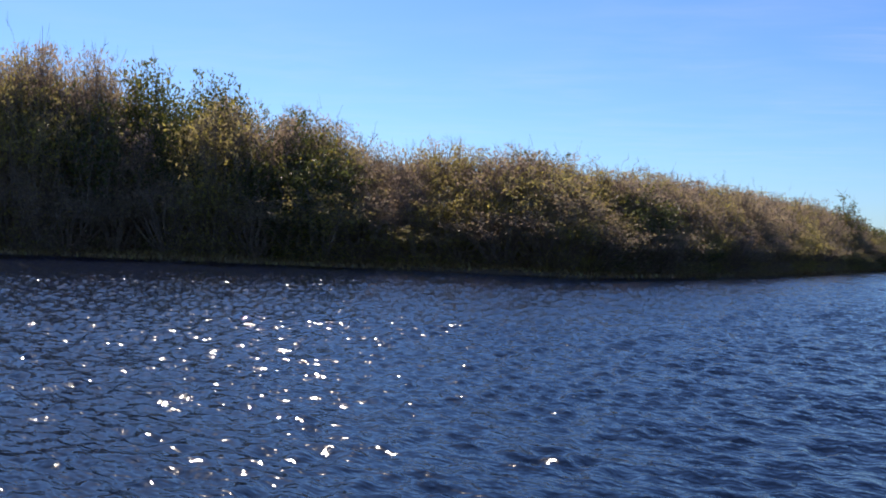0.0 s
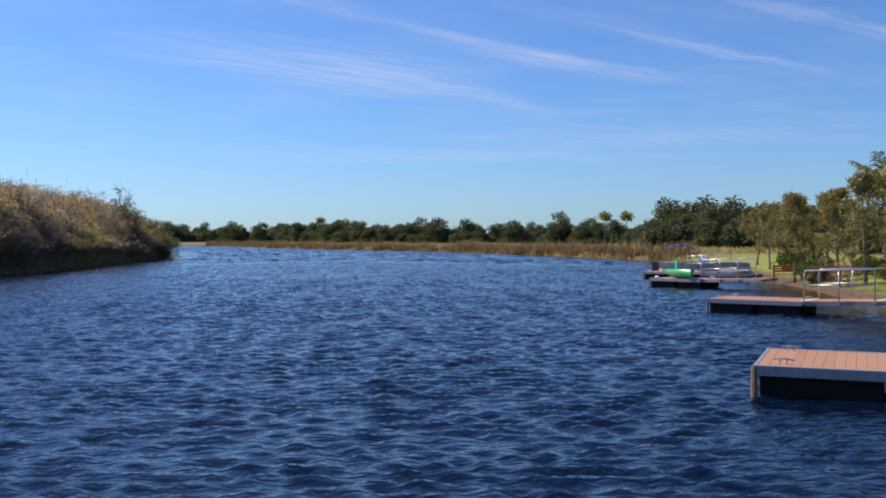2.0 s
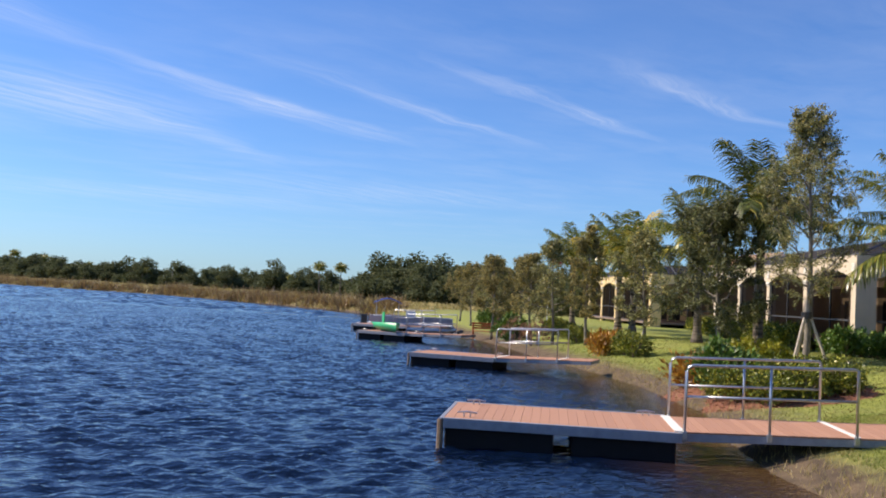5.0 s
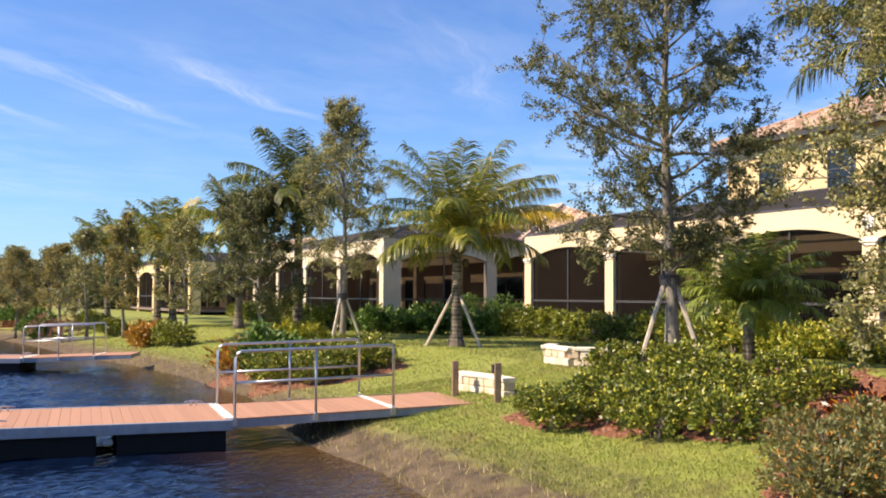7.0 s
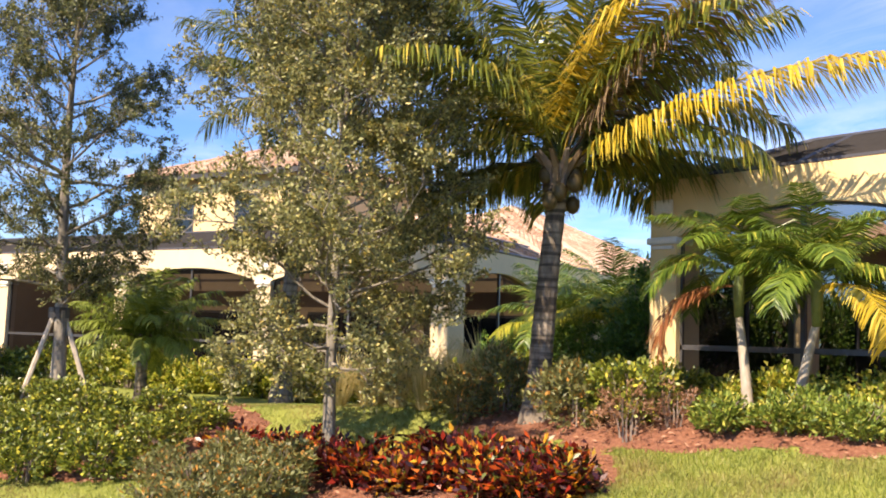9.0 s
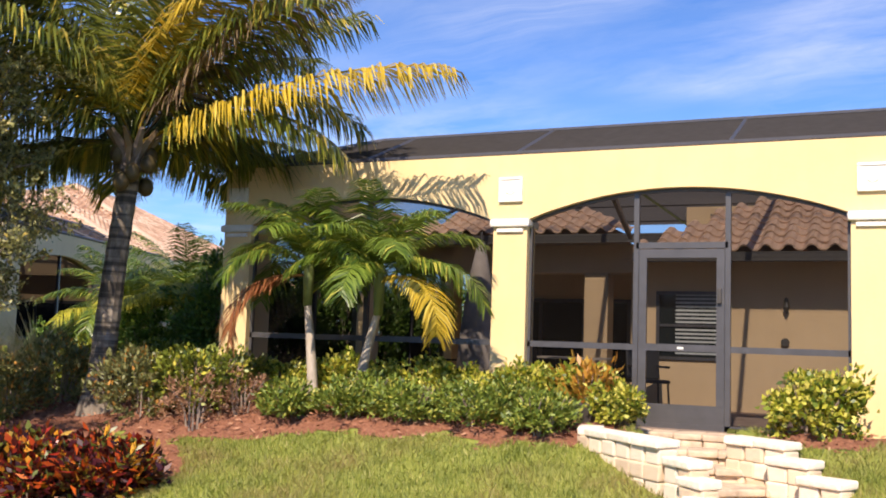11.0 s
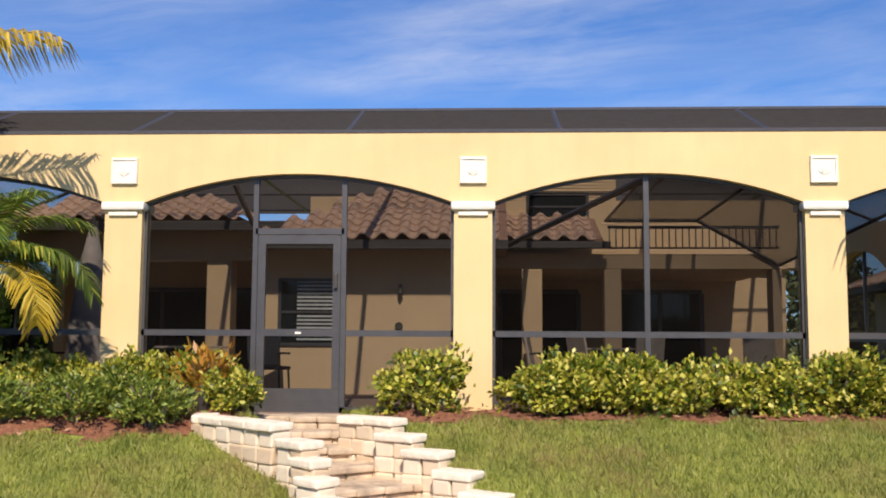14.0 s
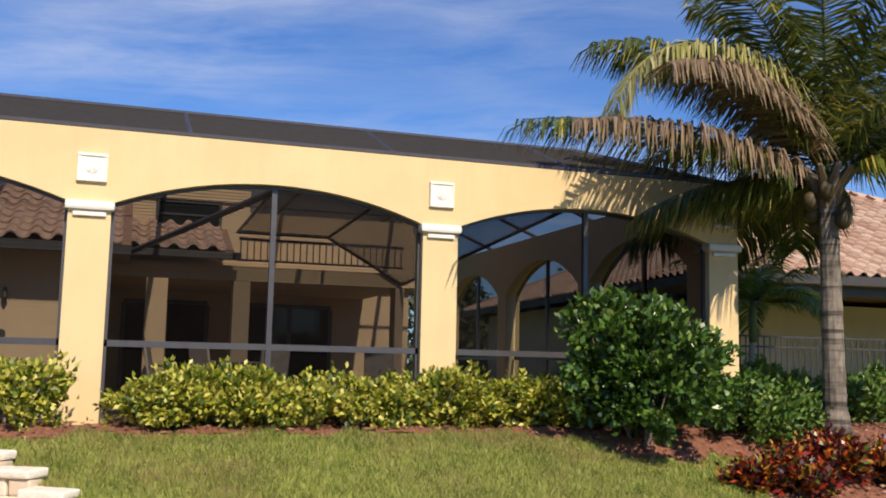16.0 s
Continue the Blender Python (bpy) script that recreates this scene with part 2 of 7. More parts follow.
MAT_WOOD = plain("weathered_wood", (0.25, 0.17, 0.105), 0.85, var=0.35, scale=14, bump=0.3)
MAT_ALU = plain("galvanised_tube", (0.55, 0.56, 0.57), 0.35, 0.9, var=0.1)


def make_tile():
    m = M("clay_roof_tile")
    r = m.rand(True)
    c = m.ramp(r, [(0.0, (0.38, 0.215, 0.13)), (0.5, (0.56, 0.36, 0.235)), (1.0, (0.70, 0.52, 0.38))])
    c = m.mix(m.math('MULTIPLY', m.world_noise(6, 4), 0.4), c, (0.27, 0.19, 0.15))
    return m.done(c, 0.85)


MAT_TILE = make_tile()


def make_screen(name, cover):
    """Insect screen: a fine woven mesh, seen through."""
    m = M(name)
    nt = m.nt
    col = m.ramp(m.world_noise(1.2, 2), [(0.3, (0.006, 0.005, 0.005)), (0.7, (0.010, 0.009, 0.008))])
    m.done(col, 0.9, 0.0, Specular_IOR_Level=0.0)
    tr = nt.nodes.new("ShaderNodeBsdfTransparent")
    ms = nt.nodes.new("ShaderNodeMixShader")
    ms.inputs[0].default_value = cover
    m.link(tr.outputs[0], ms.inputs[1]); m.link(m.bsdf.outputs[0], ms.inputs[2])
    m.link(ms.outputs[0], nt.nodes["Material Output"].inputs["Surface"])
    return m.mat


MAT_SCREEN = make_screen("insect_screen", 0.42)
# same screen; extra cover stands in for oblique viewing and dim interiors
MAT_SCREEN_DARKENED = make_screen("darkened_insect_screen", 0.62)


def make_glass():
    m = M("dark_window_glass")
    return m.done((0.015, 0.02, 0.022), 0.05, 0.0, Specular_IOR_Level=0.45)


MAT_GLASS = make_glass()

# ---------------------------------------------------------------- helpers for meshes


def part(name, bm, mat, parent=None, label="", smooth=False, kind=""):
    me = bpy.data.meshes.new(name)
    bm.to_mesh(me)
    bm.free()
    mats = mat if isinstance(mat, (list, tuple)) else [mat]
    for k in mats:
        me.materials.append(k)
    if smooth:
        for p in me.polygons:
            p.use_smooth = True
    ob = new(name, me)
    if parent:
        ob.parent = parent
    if label:
        ob["label"] = label
    if kind:
        ob["kind"] = kind
    return ob


def mesh_part(name, verts, faces, mat, parent=None, label="", smooth=False, kind="", mat_index=None):
    me = bpy.data.meshes.new(name)
    me.from_pydata(verts, [], faces)
    mats = mat if isinstance(mat, (list, tuple)) else [mat]
    for k in mats:
        me.materials.append(k)
    if mat_index is not None:
        me.polygons.foreach_set("material_index", np.asarray(mat_index, dtype=np.int32))
    if smooth:
        me.polygons.foreach_set("use_smooth", np.ones(len(me.polygons), dtype=bool))
    me.update()
    ob = new(name, me)
    if parent:
        ob.parent = parent
    if label:
        ob["label"] = label
    if kind:
        ob["kind"] = kind
    return ob


def empty(name, m, label="", category="", group=""):
    ob = new(name)
    ob.empty_display_size = 0.1
    ob.matrix_world = m
    return tagged(ob, label, category, group)


def box(bm, x0, x1, y0, y1, z0, z1, bevel=0.0):
    vs = [bm.verts.new((x, y, z)) for z in (z0, z1) for x, y in ((x0, y0), (x1, y0), (x1, y1), (x0, y1))]
    fs = [(0, 3, 2, 1), (4, 5, 6, 7), (0, 1, 5, 4), (1, 2, 6, 5), (2, 3, 7, 6), (3, 0, 4, 7)]
    faces = [bm.faces.new([vs[i] for i in f]) for f in fs]
    if bevel:
        edges = list({e for f in faces for e in f.edges})
        bmesh.ops.bevel(bm, geom=edges, offset=bevel, segments=2, affect='EDGES', profile=0.6)
    return bm


def boxed(x0, x1, y0, y1, z0, z1, bevel=0.0):
    return box(bmesh.new(), x0, x1, y0, y1, z0, z1, bevel)


def tube(bm, pts, radius, sides=8, caps=True):
    """A round bar along pts; radius may be a list."""
    pts = [Vector(p) for p in pts]
    rad = radius if isinstance(radius, (list, tuple)) else [radius] * len(pts)
    rings = []
    for i, p in enumerate(pts):
        a = pts[max(i - 1, 0)]
        b = pts[min(i + 1, len(pts) - 1)]
        d = (b - a).normalized()
        ref = Vector((0, 0, 1)) if abs(d.z) < 0.95 else Vector((1, 0, 0))
        u = d.cross(ref).normalized()
        v = d.cross(u)
        rings.append([bm.verts.new(p + (u * math.cos(k * math.tau / sides) + v * math.sin(k * math.tau / sides)) * rad[i])
                      for k in range(sides)])
    for r0, r1 in zip(rings, rings[1:]):
        for k in range(sides):
            bm.faces.new((r0[k], r0[(k + 1) % sides], r1[(k + 1) % sides], r1[k]))
    if caps:
        bm.faces.new(rings[0][::-1])
        bm.faces.new(rings[-1])
    return bm


# ---------------------------------------------------------------- ground and lake
LAKE = [(70, 4), (25, 3.6), (8, 3.3), (0, 3.4), (-6, 2.6), (-9, 1.95), (-11.35, 1.28), (-12.5, 1.02), (-13.4, 0.75), (-14.9, 0.1), (-19, -0.9),
        (-22.7, -1.4), (-25, -2.3), (-28.5, -3.6), (-32.5, -5.5), (-38, -8.6), (-45, -12), (-60, -20), (-88, -36), (-96, -41), (-104, -49), (-112, -59),
        (-128, -77), (-143, -98), (-151, -112), (-157, -132), (-174, -168), (-207, -219), (-235, -274), (-215, -285),
        (-130, -165), (-84, -104), (-66, -89), (-54, -78), (-42, -68), (-30, -59), (-21, -53), (-11, -58), (-1, -61),
        (12, -64), (40, -70), (90, -66), (110, -20)]
LAKE_NP = np.array(LAKE, float)


def shore_distance(x, y):
    """Metres inland of the lake's edge (negative on the water), for arrays."""
    x, y = np.asarray(x, float), np.asarray(y, float)
    best = np.full(x.shape, 1e9)
    inside = np.zeros(x.shape, bool)
    n = len(LAKE_NP)
    for i in range(n):
        (ax, ay), (bx, by) = LAKE_NP[i], LAKE_NP[(i + 1) % n]
        ex, ey = bx - ax, by - ay
        t = np.clip(((x - ax) * ex + (y - ay) * ey) / (ex * ex + ey * ey), 0, 1)
        best = np.minimum(best, np.hypot(x - ax - t * ex, y - ay - t * ey))
        cross = ((ay > y) != (by > y)) & (x < (bx - ax) * (y - ay) / (by - ay + 1e-12) + ax)
        inside ^= cross
    return np.where(inside, -best, best)


def ground_z(x, y):
    x, y = np.asarray(x, float), np.asarray(y, float)
    s = shore_distance(x, y)
    rise = lambda d: np.interp(d, [-30, -6, 0, 0.8, 2.5, 4.5, 5.5, 6.2, 6.9, 7.3, 60], [-2.5, -1.0, -0.02, 0.24, 0.50, 0.77, 1.0, 1.24, 1.48, 1.57, 1.6])
    dip = 0.8 * np.clip(1 - np.abs(x + 9.5) / 4.5, 0, 1) * np.clip((s - 0.4) / 1.6, 0, 1)   # flatter strip behind the little headland
    lawn = rise(s - dip)
    lawn = np.minimum(lawn, np.interp(x, [-17, -9.5], [0.98, 1.60]))
    pad = (np.abs(x) < 8.2) & (y > 11.35) & (y < 30)          # under the house
    wild = np.interp(s, [-30, -6, 0, 1.0, 4.0, 30, 400], [-2.5, -1.0, -0.02, 0.25, 0.6, 1.2, 1.6])
    near_side = np.clip((y - (-40 + 0.44 * (x + 95)) + 8) / 6, 0, 1)   # houses' bank
    near_side = np.where(x > 60, 1, near_side)
    out = lawn * near_side + wild * (1 - near_side) + 0.03 * np.sin(x * 0.7) * np.sin(y * 0.9) * (s > 1)
    out = np.where(pad, 1.30, out)
    k = (10.72 - y) / 0.37                                      # cut for the garden stairs
    cut = (np.abs(x + 1.62 - 0.235 * k) < 0.62) & (y < 11.4) & (k < 8)
    return np.where(cut, np.minimum(out, np.minimum(1.5, 1.5 - 0.115 * k) - 0.26), out)


def gz(x, y):
    return float(ground_z(np.array([x]), np.array([y]))[0])


def build_ground():
    xs = np.unique(np.concatenate([np.linspace(-2600, -260, 14), np.linspace(-260, -60, 81), np.linspace(-60, -30, 50),
                                   np.linspace(-30, 14, 353), np.linspace(14, 100, 44), np.linspace(100, 2600, 14)]))
    ys = np.unique(np.concatenate([np.linspace(-2600, -300, 14), np.linspace(-300, -20, 110), np.linspace(-20, -6, 30),
                                   np.linspace(-6, 22, 225), [11.34, 11.36], np.linspace(22, 80, 20), np.linspace(80, 2600, 14)]))
    X, Y = np.meshgrid(xs, ys)
    Z = ground_z(X, Y)
    verts = np.stack([X.ravel(), Y.ravel(), Z.ravel()], 1).tolist()
    nx, ny = len(xs), len(ys)
    idx = np.arange(nx * ny).reshape(ny, nx)
    faces = np.stack([idx[:-1, :-1].ravel(), idx[:-1, 1:].ravel(), idx[1:, 1:].ravel(), idx[1:, :-1].ravel()], 1).tolist()
    ob = mesh_part("ground", verts, faces, MAT_GROUND, smooth=True)
    tagged(ob, "mown green lawn sloping down to a sandy lake bank", "ground", kind="structure")


build_ground()


def wave_field(X, Y, count, lam0, lam1, spread, slope, rng):
    """A sum of sine waves running with the wind, spread by so many degrees (None: from all sides)."""
    Z = np.zeros_like(X)
    for _ in range(count):
        lam = lam0 * (lam1 / lam0) ** rng.random()
        th = radians(WIND_TURN - 90 + (rng.uniform(0, 360) if spread is None else rng.normal(0, spread)))
        kk = math.tau / lam
        Z += slope / kk * np.sin(kk * (X * math.cos(th) + Y * math.sin(th)) + rng.uniform(0, 6.28))
    return Z


def build_water():
    """The lake: a finely rippled sheet near by, and coarser ones beyond it."""
    x0, x1, y0, y1 = -78.0, 26.0, -72.0, 4.6
    rng = np.random.default_rng(8)
    sheets = [(np.concatenate([np.arange(x0, -40, 0.17), np.arange(-40, -24, 0.12), np.arange(-24, 8, 0.085), np.arange(8, x1 + 1e-6, 0.2)]),
               np.concatenate([np.arange(y0, -40, 0.17), np.arange(-40, -24, 0.12), np.arange(-24, y1, 0.085)]), True),
              (np.arange(-262, x0 + 0.7, 0.65), np.arange(-300, 5, 0.65), False),
              (np.arange(x0, 120, 0.65), np.arange(-300, y0 + 0.7, 0.65), False)]
    V, F, S, n0 = [], [], [], 0
    for xs, ys, near in sheets:
        X, Y = np.meshgrid(xs, ys)
        D = shore_distance(X, Y)
        if near:
            Z = wave_field(X, Y, 38, 0.26, 0.56, 8, WAVE_SLOPE, rng) + wave_field(X, Y, 26, 0.28, 0.60, None, WAVE_SLOPE * 1.12, rng)
            Z *= np.clip((-D - 0.3) / 4.0, 0.12, 1.0) * np.clip(np.minimum.reduce([X - x0, x1 - X, Y - y0]) / 3.0, 0, 1)
            Z *= 0.95 + 0.10 * np.sin(0.11 * X + 0.23 * Y + 1.0) * np.sin(0.17 * X - 0.09 * Y)
        else:
            Z = wave_field(X, Y, 26, 1.7, 3.0, 25, WAVE_SLOPE * 1.1, rng)
            Z *= np.clip((-D - 0.5) / 5.0, 0.05, 1.0) * np.clip(np.maximum(x0 - X, y0 - Y) / 3.0, 0, 1)
        nx, ny = len(xs), len(ys)
        idx = np.arange(nx * ny).reshape(ny, nx)
        faces = np.stack([idx[:-1, :-1].ravel(), idx[:-1, 1:].ravel(), idx[1:, 1:].ravel(), idx[1:, :-1].ravel()], 1)
        faces = faces[D[:-1, :-1].ravel() < 1.6]
        used, inv = np.unique(faces.ravel(), return_inverse=True)
        V.append(np.stack([X.ravel(), Y.ravel(), Z.ravel()], 1)[used])
        S.append(np.clip(1 + D.ravel()[used] / 2.6, 0, 1) ** 1.5 * (X.ravel()[used] > -60) * (Y.ravel()[used] > -30))
        F.append(inv.reshape(-1, 4) + n0)
        n0 += len(used)
    verts, faces = np.concatenate(V), np.concatenate(F)
    me = bpy.data.meshes.new("water")
    me.vertices.add(len(verts))
    me.vertices.foreach_set("co", verts.astype(np.float32).ravel())
    me.loops.add(faces.size)
    me.loops.foreach_set("vertex_index", faces.astype(np.int32).ravel())
    me.polygons.add(len(faces))
    me.polygons.foreach_set("loop_start", np.arange(0, faces.size, 4, dtype=np.int32))
    me.polygons.foreach_set("loop_total", np.full(len(faces), 4, dtype=np.int32))
    me.materials.append(MAT_WATER)
    me.update(calc_edges=True)
    me.attributes.new("shallow", 'FLOAT', 'POINT').data.foreach_set("value", np.concatenate(S).astype(np.float32))
    me.polygons.foreach_set("use_smooth", np.ones(len(faces), dtype=bool))
    tagged(new("water", me), "dark blue rippled lake water glittering in the sun", "water", kind="structure")


WAVE_SLOPE = 0.045
build_water()

# ---------------------------------------------------------------- houses
FLOOR = 1.53
WALL_TOP, SPRING, APEX = 4.75, 3.94, 4.28
PIER, THICK = 0.44, 0.30


def strip(bm, outline, thick):
    f0 = bm.faces.new([bm.verts.new((x, 0, z)) for x, z in outline])
    ret = bmesh.ops.extrude_face_region(bm, geom=[f0])
    bmesh.ops.translate(bm, verts=[v for v in ret["geom"] if isinstance(v, bmesh.types.BMVert)], vec=(0, thick, 0))


def arch_curve(x0, x1, n=20, spring=SPRING, apex=APEX):
    half, rise = (x1 - x0) / 2, apex - spring
    rad = (half * half + rise * rise) / (2 * rise)
    pts = []
    for i in range(n + 1):
        x = x0 + (x1 - x0) * i / n
        d = x - (x0 + x1) / 2
        pts.append((x, apex - rad + math.sqrt(max(rad * rad - d * d, 0))))
    return pts


def arch_wall(piers, width, z0=FLOOR - 0.35, z1=WALL_TOP, thick=THICK, apex=APEX, spring=SPRING):
    """A wall along +x, thick in +y, with a segmental arch between each two neighbouring piers."""
    bm = bmesh.new()
    for c in piers:
        strip(bm, [(c - width / 2, z0), (c + width / 2, z0), (c + width / 2, spring), (c - width / 2, spring)], thick)
        strip(bm, [(c - width / 2, spring), (c + width / 2, spring), (c + width / 2, z1), (c - width / 2, z1)], thick)
    for a, b in zip(piers, piers[1:]):
        curve = arch_curve(a + width / 2, b - width / 2, apex=apex, spring=spring)
        for (xa, za), (xb, zb) in zip(curve, curve[1:]):
            strip(bm, [(xa, za), (xb, zb), (xb, z1), (xa, z1)], thick)
    bmesh.ops.remove_doubles(bm, verts=bm.verts, dist=0.0005)
    bmesh.ops.recalc_face_normals(bm, faces=bm.faces)
    return bm


def capital_mesh(width, thick):
    """Two-stage moulding: a fat roll above a narrow fillet."""
    bm = bmesh.new()
    box(bm, -width / 2 - 0.035, width / 2 + 0.035, -0.06, thick + 0.05, 3.85, 3.95, 0.03)
    box(bm, -width / 2 + 0.05, width / 2 - 0.05, -0.035, thick + 0.03, 3.785, 3.83, 0.008)
    return bm


def relief_mesh():
    """Square cast panel with a raised rim, a worn crest and a small boss."""
    bm = bmesh.new()
    h = 0.155
    box(bm, -h, h, -0.03, 0.0, -h, h, 0.006)
    for a, b, c, d in ((-h, h, h - 0.035, h), (-h, h, -h, -h + 0.035), (-h, -h + 0.035, -h + 0.035, h - 0.035), (h - 0.035, h, -h + 0.035, h - 0.035)):
        box(bm, a + 0.004, b - 0.004, -0.042, -0.028, c + 0.002, d - 0.002)
    for k in range(5):
        a = radians(-60 + 30 * k)
        tube(bm, [(0, -0.028, -0.07), (0.05 * math.sin(a), -0.034, -0.07 + 0.07 * math.cos(a)), (0.09 * math.sin(a), -0.028, -0.07 + 0.15 * math.cos(a))], [0.006, 0.011, 0.004], 5)
    return bm


def bar(name, x0, x1, y0, y1, z0, z1, parent, mat=None, label=""):
    return part(name, boxed(x0, x1, y0, y1, z0, z1), mat or MAT_BRONZE, parent, label)


def arch_screen(x0, x1, y, z0, parent, spring=SPRING, apex=APEX, mat=None):
    """The screen that fills one arch, and the slim frame round it."""
    curve = arch_curve(x0, x1, spring=spring, apex=apex)
    verts = [(x0, y, z0), (x1, y, z0)] + [(x, y, z) for x, z in reversed(curve)]
    ob = mesh_part("screen", verts, [tuple(range(len(verts)))], mat or MAT_SCREEN, parent)
    bm = bmesh.new()
    w = 0.035
    for (xa, za), (xb, zb) in zip(curve, curve[1:]):
        vs = [bm.verts.new((x, yy, z)) for yy in (y - 0.025, y + 0.025) for x, z in ((xa, za - w), (xb, zb - w), (xb, zb), (xa, za))]
        for f in ((0, 1, 2, 3), (7, 6, 5, 4), (0, 4, 5, 1), (2, 6, 7, 3)):
            bm.faces.new([vs[i] for i in f])
    box(bm, x0, x0 + w, y - 0.025, y + 0.025, z0, curve[0][1])
    box(bm, x1 - w, x1, y - 0.025, y + 0.025, z0, curve[-1][1])
    part("screen_frame", bm, MAT_BRONZE, parent, "slim dark bronze screen frame")
    return ob


def tile_data(length=0.40, width=0.31):
    """One S-shaped clay tile: a roll and a pan, open below. Lies along +y, up-slope."""
    prof = [(0.0, 0.03), (0.035, 0.075), (0.085, 0.092), (0.135, 0.072), (0.17, 0.03), (0.215, 0.006), (0.27, 0.004), (0.31, 0.03)]
    verts, faces = [], []
    for y, lift in ((0.0, 0.035), (length, 0.0)):
        for x, z in prof:
            verts.append((x * width / 0.31, y, z + lift))
    for x, z in prof:
        verts.append((x * width / 0.31, 0.0, z + 0.012))
    n = len(prof)
    for i in range(n - 1):
        faces.append((i, i + 1, n + i + 1, n + i))
        faces.append((2 * n + i, 2 * n + i + 1, i + 1, i))
    return verts, faces


TILE_V, TILE_F = tile_data()
TILE_MESH = bpy.data.meshes.new("roof_tile")
TILE_MESH.from_pydata(TILE_V, [], TILE_F)
TILE_MESH.materials.append(None)


def tile_field(corner, along, up, inside, parent, single=False, step_u=0.31, step_v=0.34, nu=60, nv=40):
    """Tiles laid on the plane at corner, spanned by the unit vectors along and up; inside(u, v) says where."""
    along, up = Vector(along).normalized(), Vector(up).normalized()
    normal = along.cross(up)
    rot = Matrix((along, up, normal)).transposed()
    verts, faces = [], []
    tv = np.array(TILE_V)
    R = np.array(rot)
    for j in range(nv):
        for i in range(nu):
            u, v = i * step_u, j * step_v
            if not inside(u + step_u / 2, v + step_v / 2):
                continue
            o = Vector(corner) + along * u + up * v
            if single:
                ob = new("roof_tile", TILE_MESH)
                ob.parent = parent
                ob.matrix_local = Matrix.Translation(o) @ rot.to_4x4() @ pose(0, 0, random.uniform(0, 0.006), random.uniform(-1, 1), 0, random.uniform(-1, 1))
            else:
                n0 = len(verts)
                verts += (tv @ R.T + np.array(o)).tolist()
                faces += [tuple(n0 + k for k in f) for f in TILE_F]
    if not single and verts:
        mesh_part("roof_tiles", verts, faces, MAT_TILE, parent, "clay barrel roof tiles", smooth=False, kind="stuff")


def hip_roof(parent, x0, x1, y0, y1, z, pitch=22.0, over=0.4):
    """A hipped tile roof over a rectangle: underlay, fascia and four tiled slopes."""
    x0, x1, y0, y1 = x0 - over, x1 + over, y0 - over, y1 + over
    half = min(x1 - x0, y1 - y0) / 2
    rise = half * math.tan(radians(pitch))
    if x1 - x0 >= y1 - y0:
        r0, r1 = (x0 + half, (y0 + y1) / 2), (x1 - half, (y0 + y1) / 2)
    else:
        r0, r1 = ((x0 + x1) / 2, y0 + half), ((x0 + x1) / 2, y1 - half)
    v = [(x0, y0, z), (x1, y0, z), (x1, y1, z), (x0, y1, z), (*r0, z + rise), (*r1, z + rise)]
    if x1 - x0 >= y1 - y0:
        f = [(0, 1, 5, 4), (1, 2, 5), (2, 3, 4, 5), (3, 0, 4), (3, 2, 1, 0)]
    else:
        f = [(0, 1, 4), (1, 2, 5, 4), (2, 3, 5), (3, 0, 4, 5), (3, 2, 1, 0)]
    mesh_part("roof_deck", v, f, MAT_TILE_PLAIN, parent)
    bm = bmesh.new()
    box(bm, x0 - 0.05, x1 + 0.05, y0 - 0.05, y0 - 0.003, z - 0.16, z + 0.02)
    box(bm, x0 - 0.05, x1 + 0.05, y1 + 0.003, y1 + 0.05, z - 0.16, z + 0.02)
    box(bm, x0 - 0.05, x0 - 0.003, y0, y1, z - 0.16, z + 0.02)
    box(bm, x1 + 0.003, x1 + 0.05, y0, y1, z - 0.16, z + 0.02)
    part("gutter", bm, MAT_FASCIA, parent, "dark bronze gutter")
    c, s = math.cos(radians(pitch)), math.sin(radians(pitch))
    sl = half / c
    W, D = x1 - x0, y1 - y0
    n_u, n_v = int(max(W, D) / 0.31) + 1, int(sl / 0.34) + 1
    lift = Vector((0, 0, 0.012))
    for o, al, up, ln in (((x0, y0, z), (1, 0, 0), (0, c, s), W), ((x1, y0, z), (0, 1, 0), (-c, 0, s), D),
                          ((x0, y1, z), (0, -1, 0), (c, 0, s), D)):
        tile_field(Vector(o) + lift, al, up,
                   lambda u, v, ln=ln: v * c < u + 0.05 and v * c < ln - u + 0.05 and v < sl + 0.1 and u < ln, parent, nu=n_u, nv=n_v)
    bm = bmesh.new()
    tops = [(v[0], v[4]), (v[1], v[5] if W >= D else v[4]), (v[3], v[4] if W >= D else v[5]), (v[4], v[5])]
    for a, b in tops:
        a, b = Vector(a) + Vector((0, 0, 0.08)), Vector(b) + Vector((0, 0, 0.08))
        if (b - a).length > 0.3:
            tube(bm, [a + (b - a) * (k / 12) + Vector((0, 0, 0.012 * (k % 2))) for k in range(13)], 0.10, 6)
    part("ridge_tiles", bm, MAT_TILE, parent)


MAT_TILE_PLAIN = plain("roof_underlay", (0.30, 0.17, 0.11), 0.9, var=0.2, bump=0.3)
TILE_MESH.materials[0] = MAT_TILE


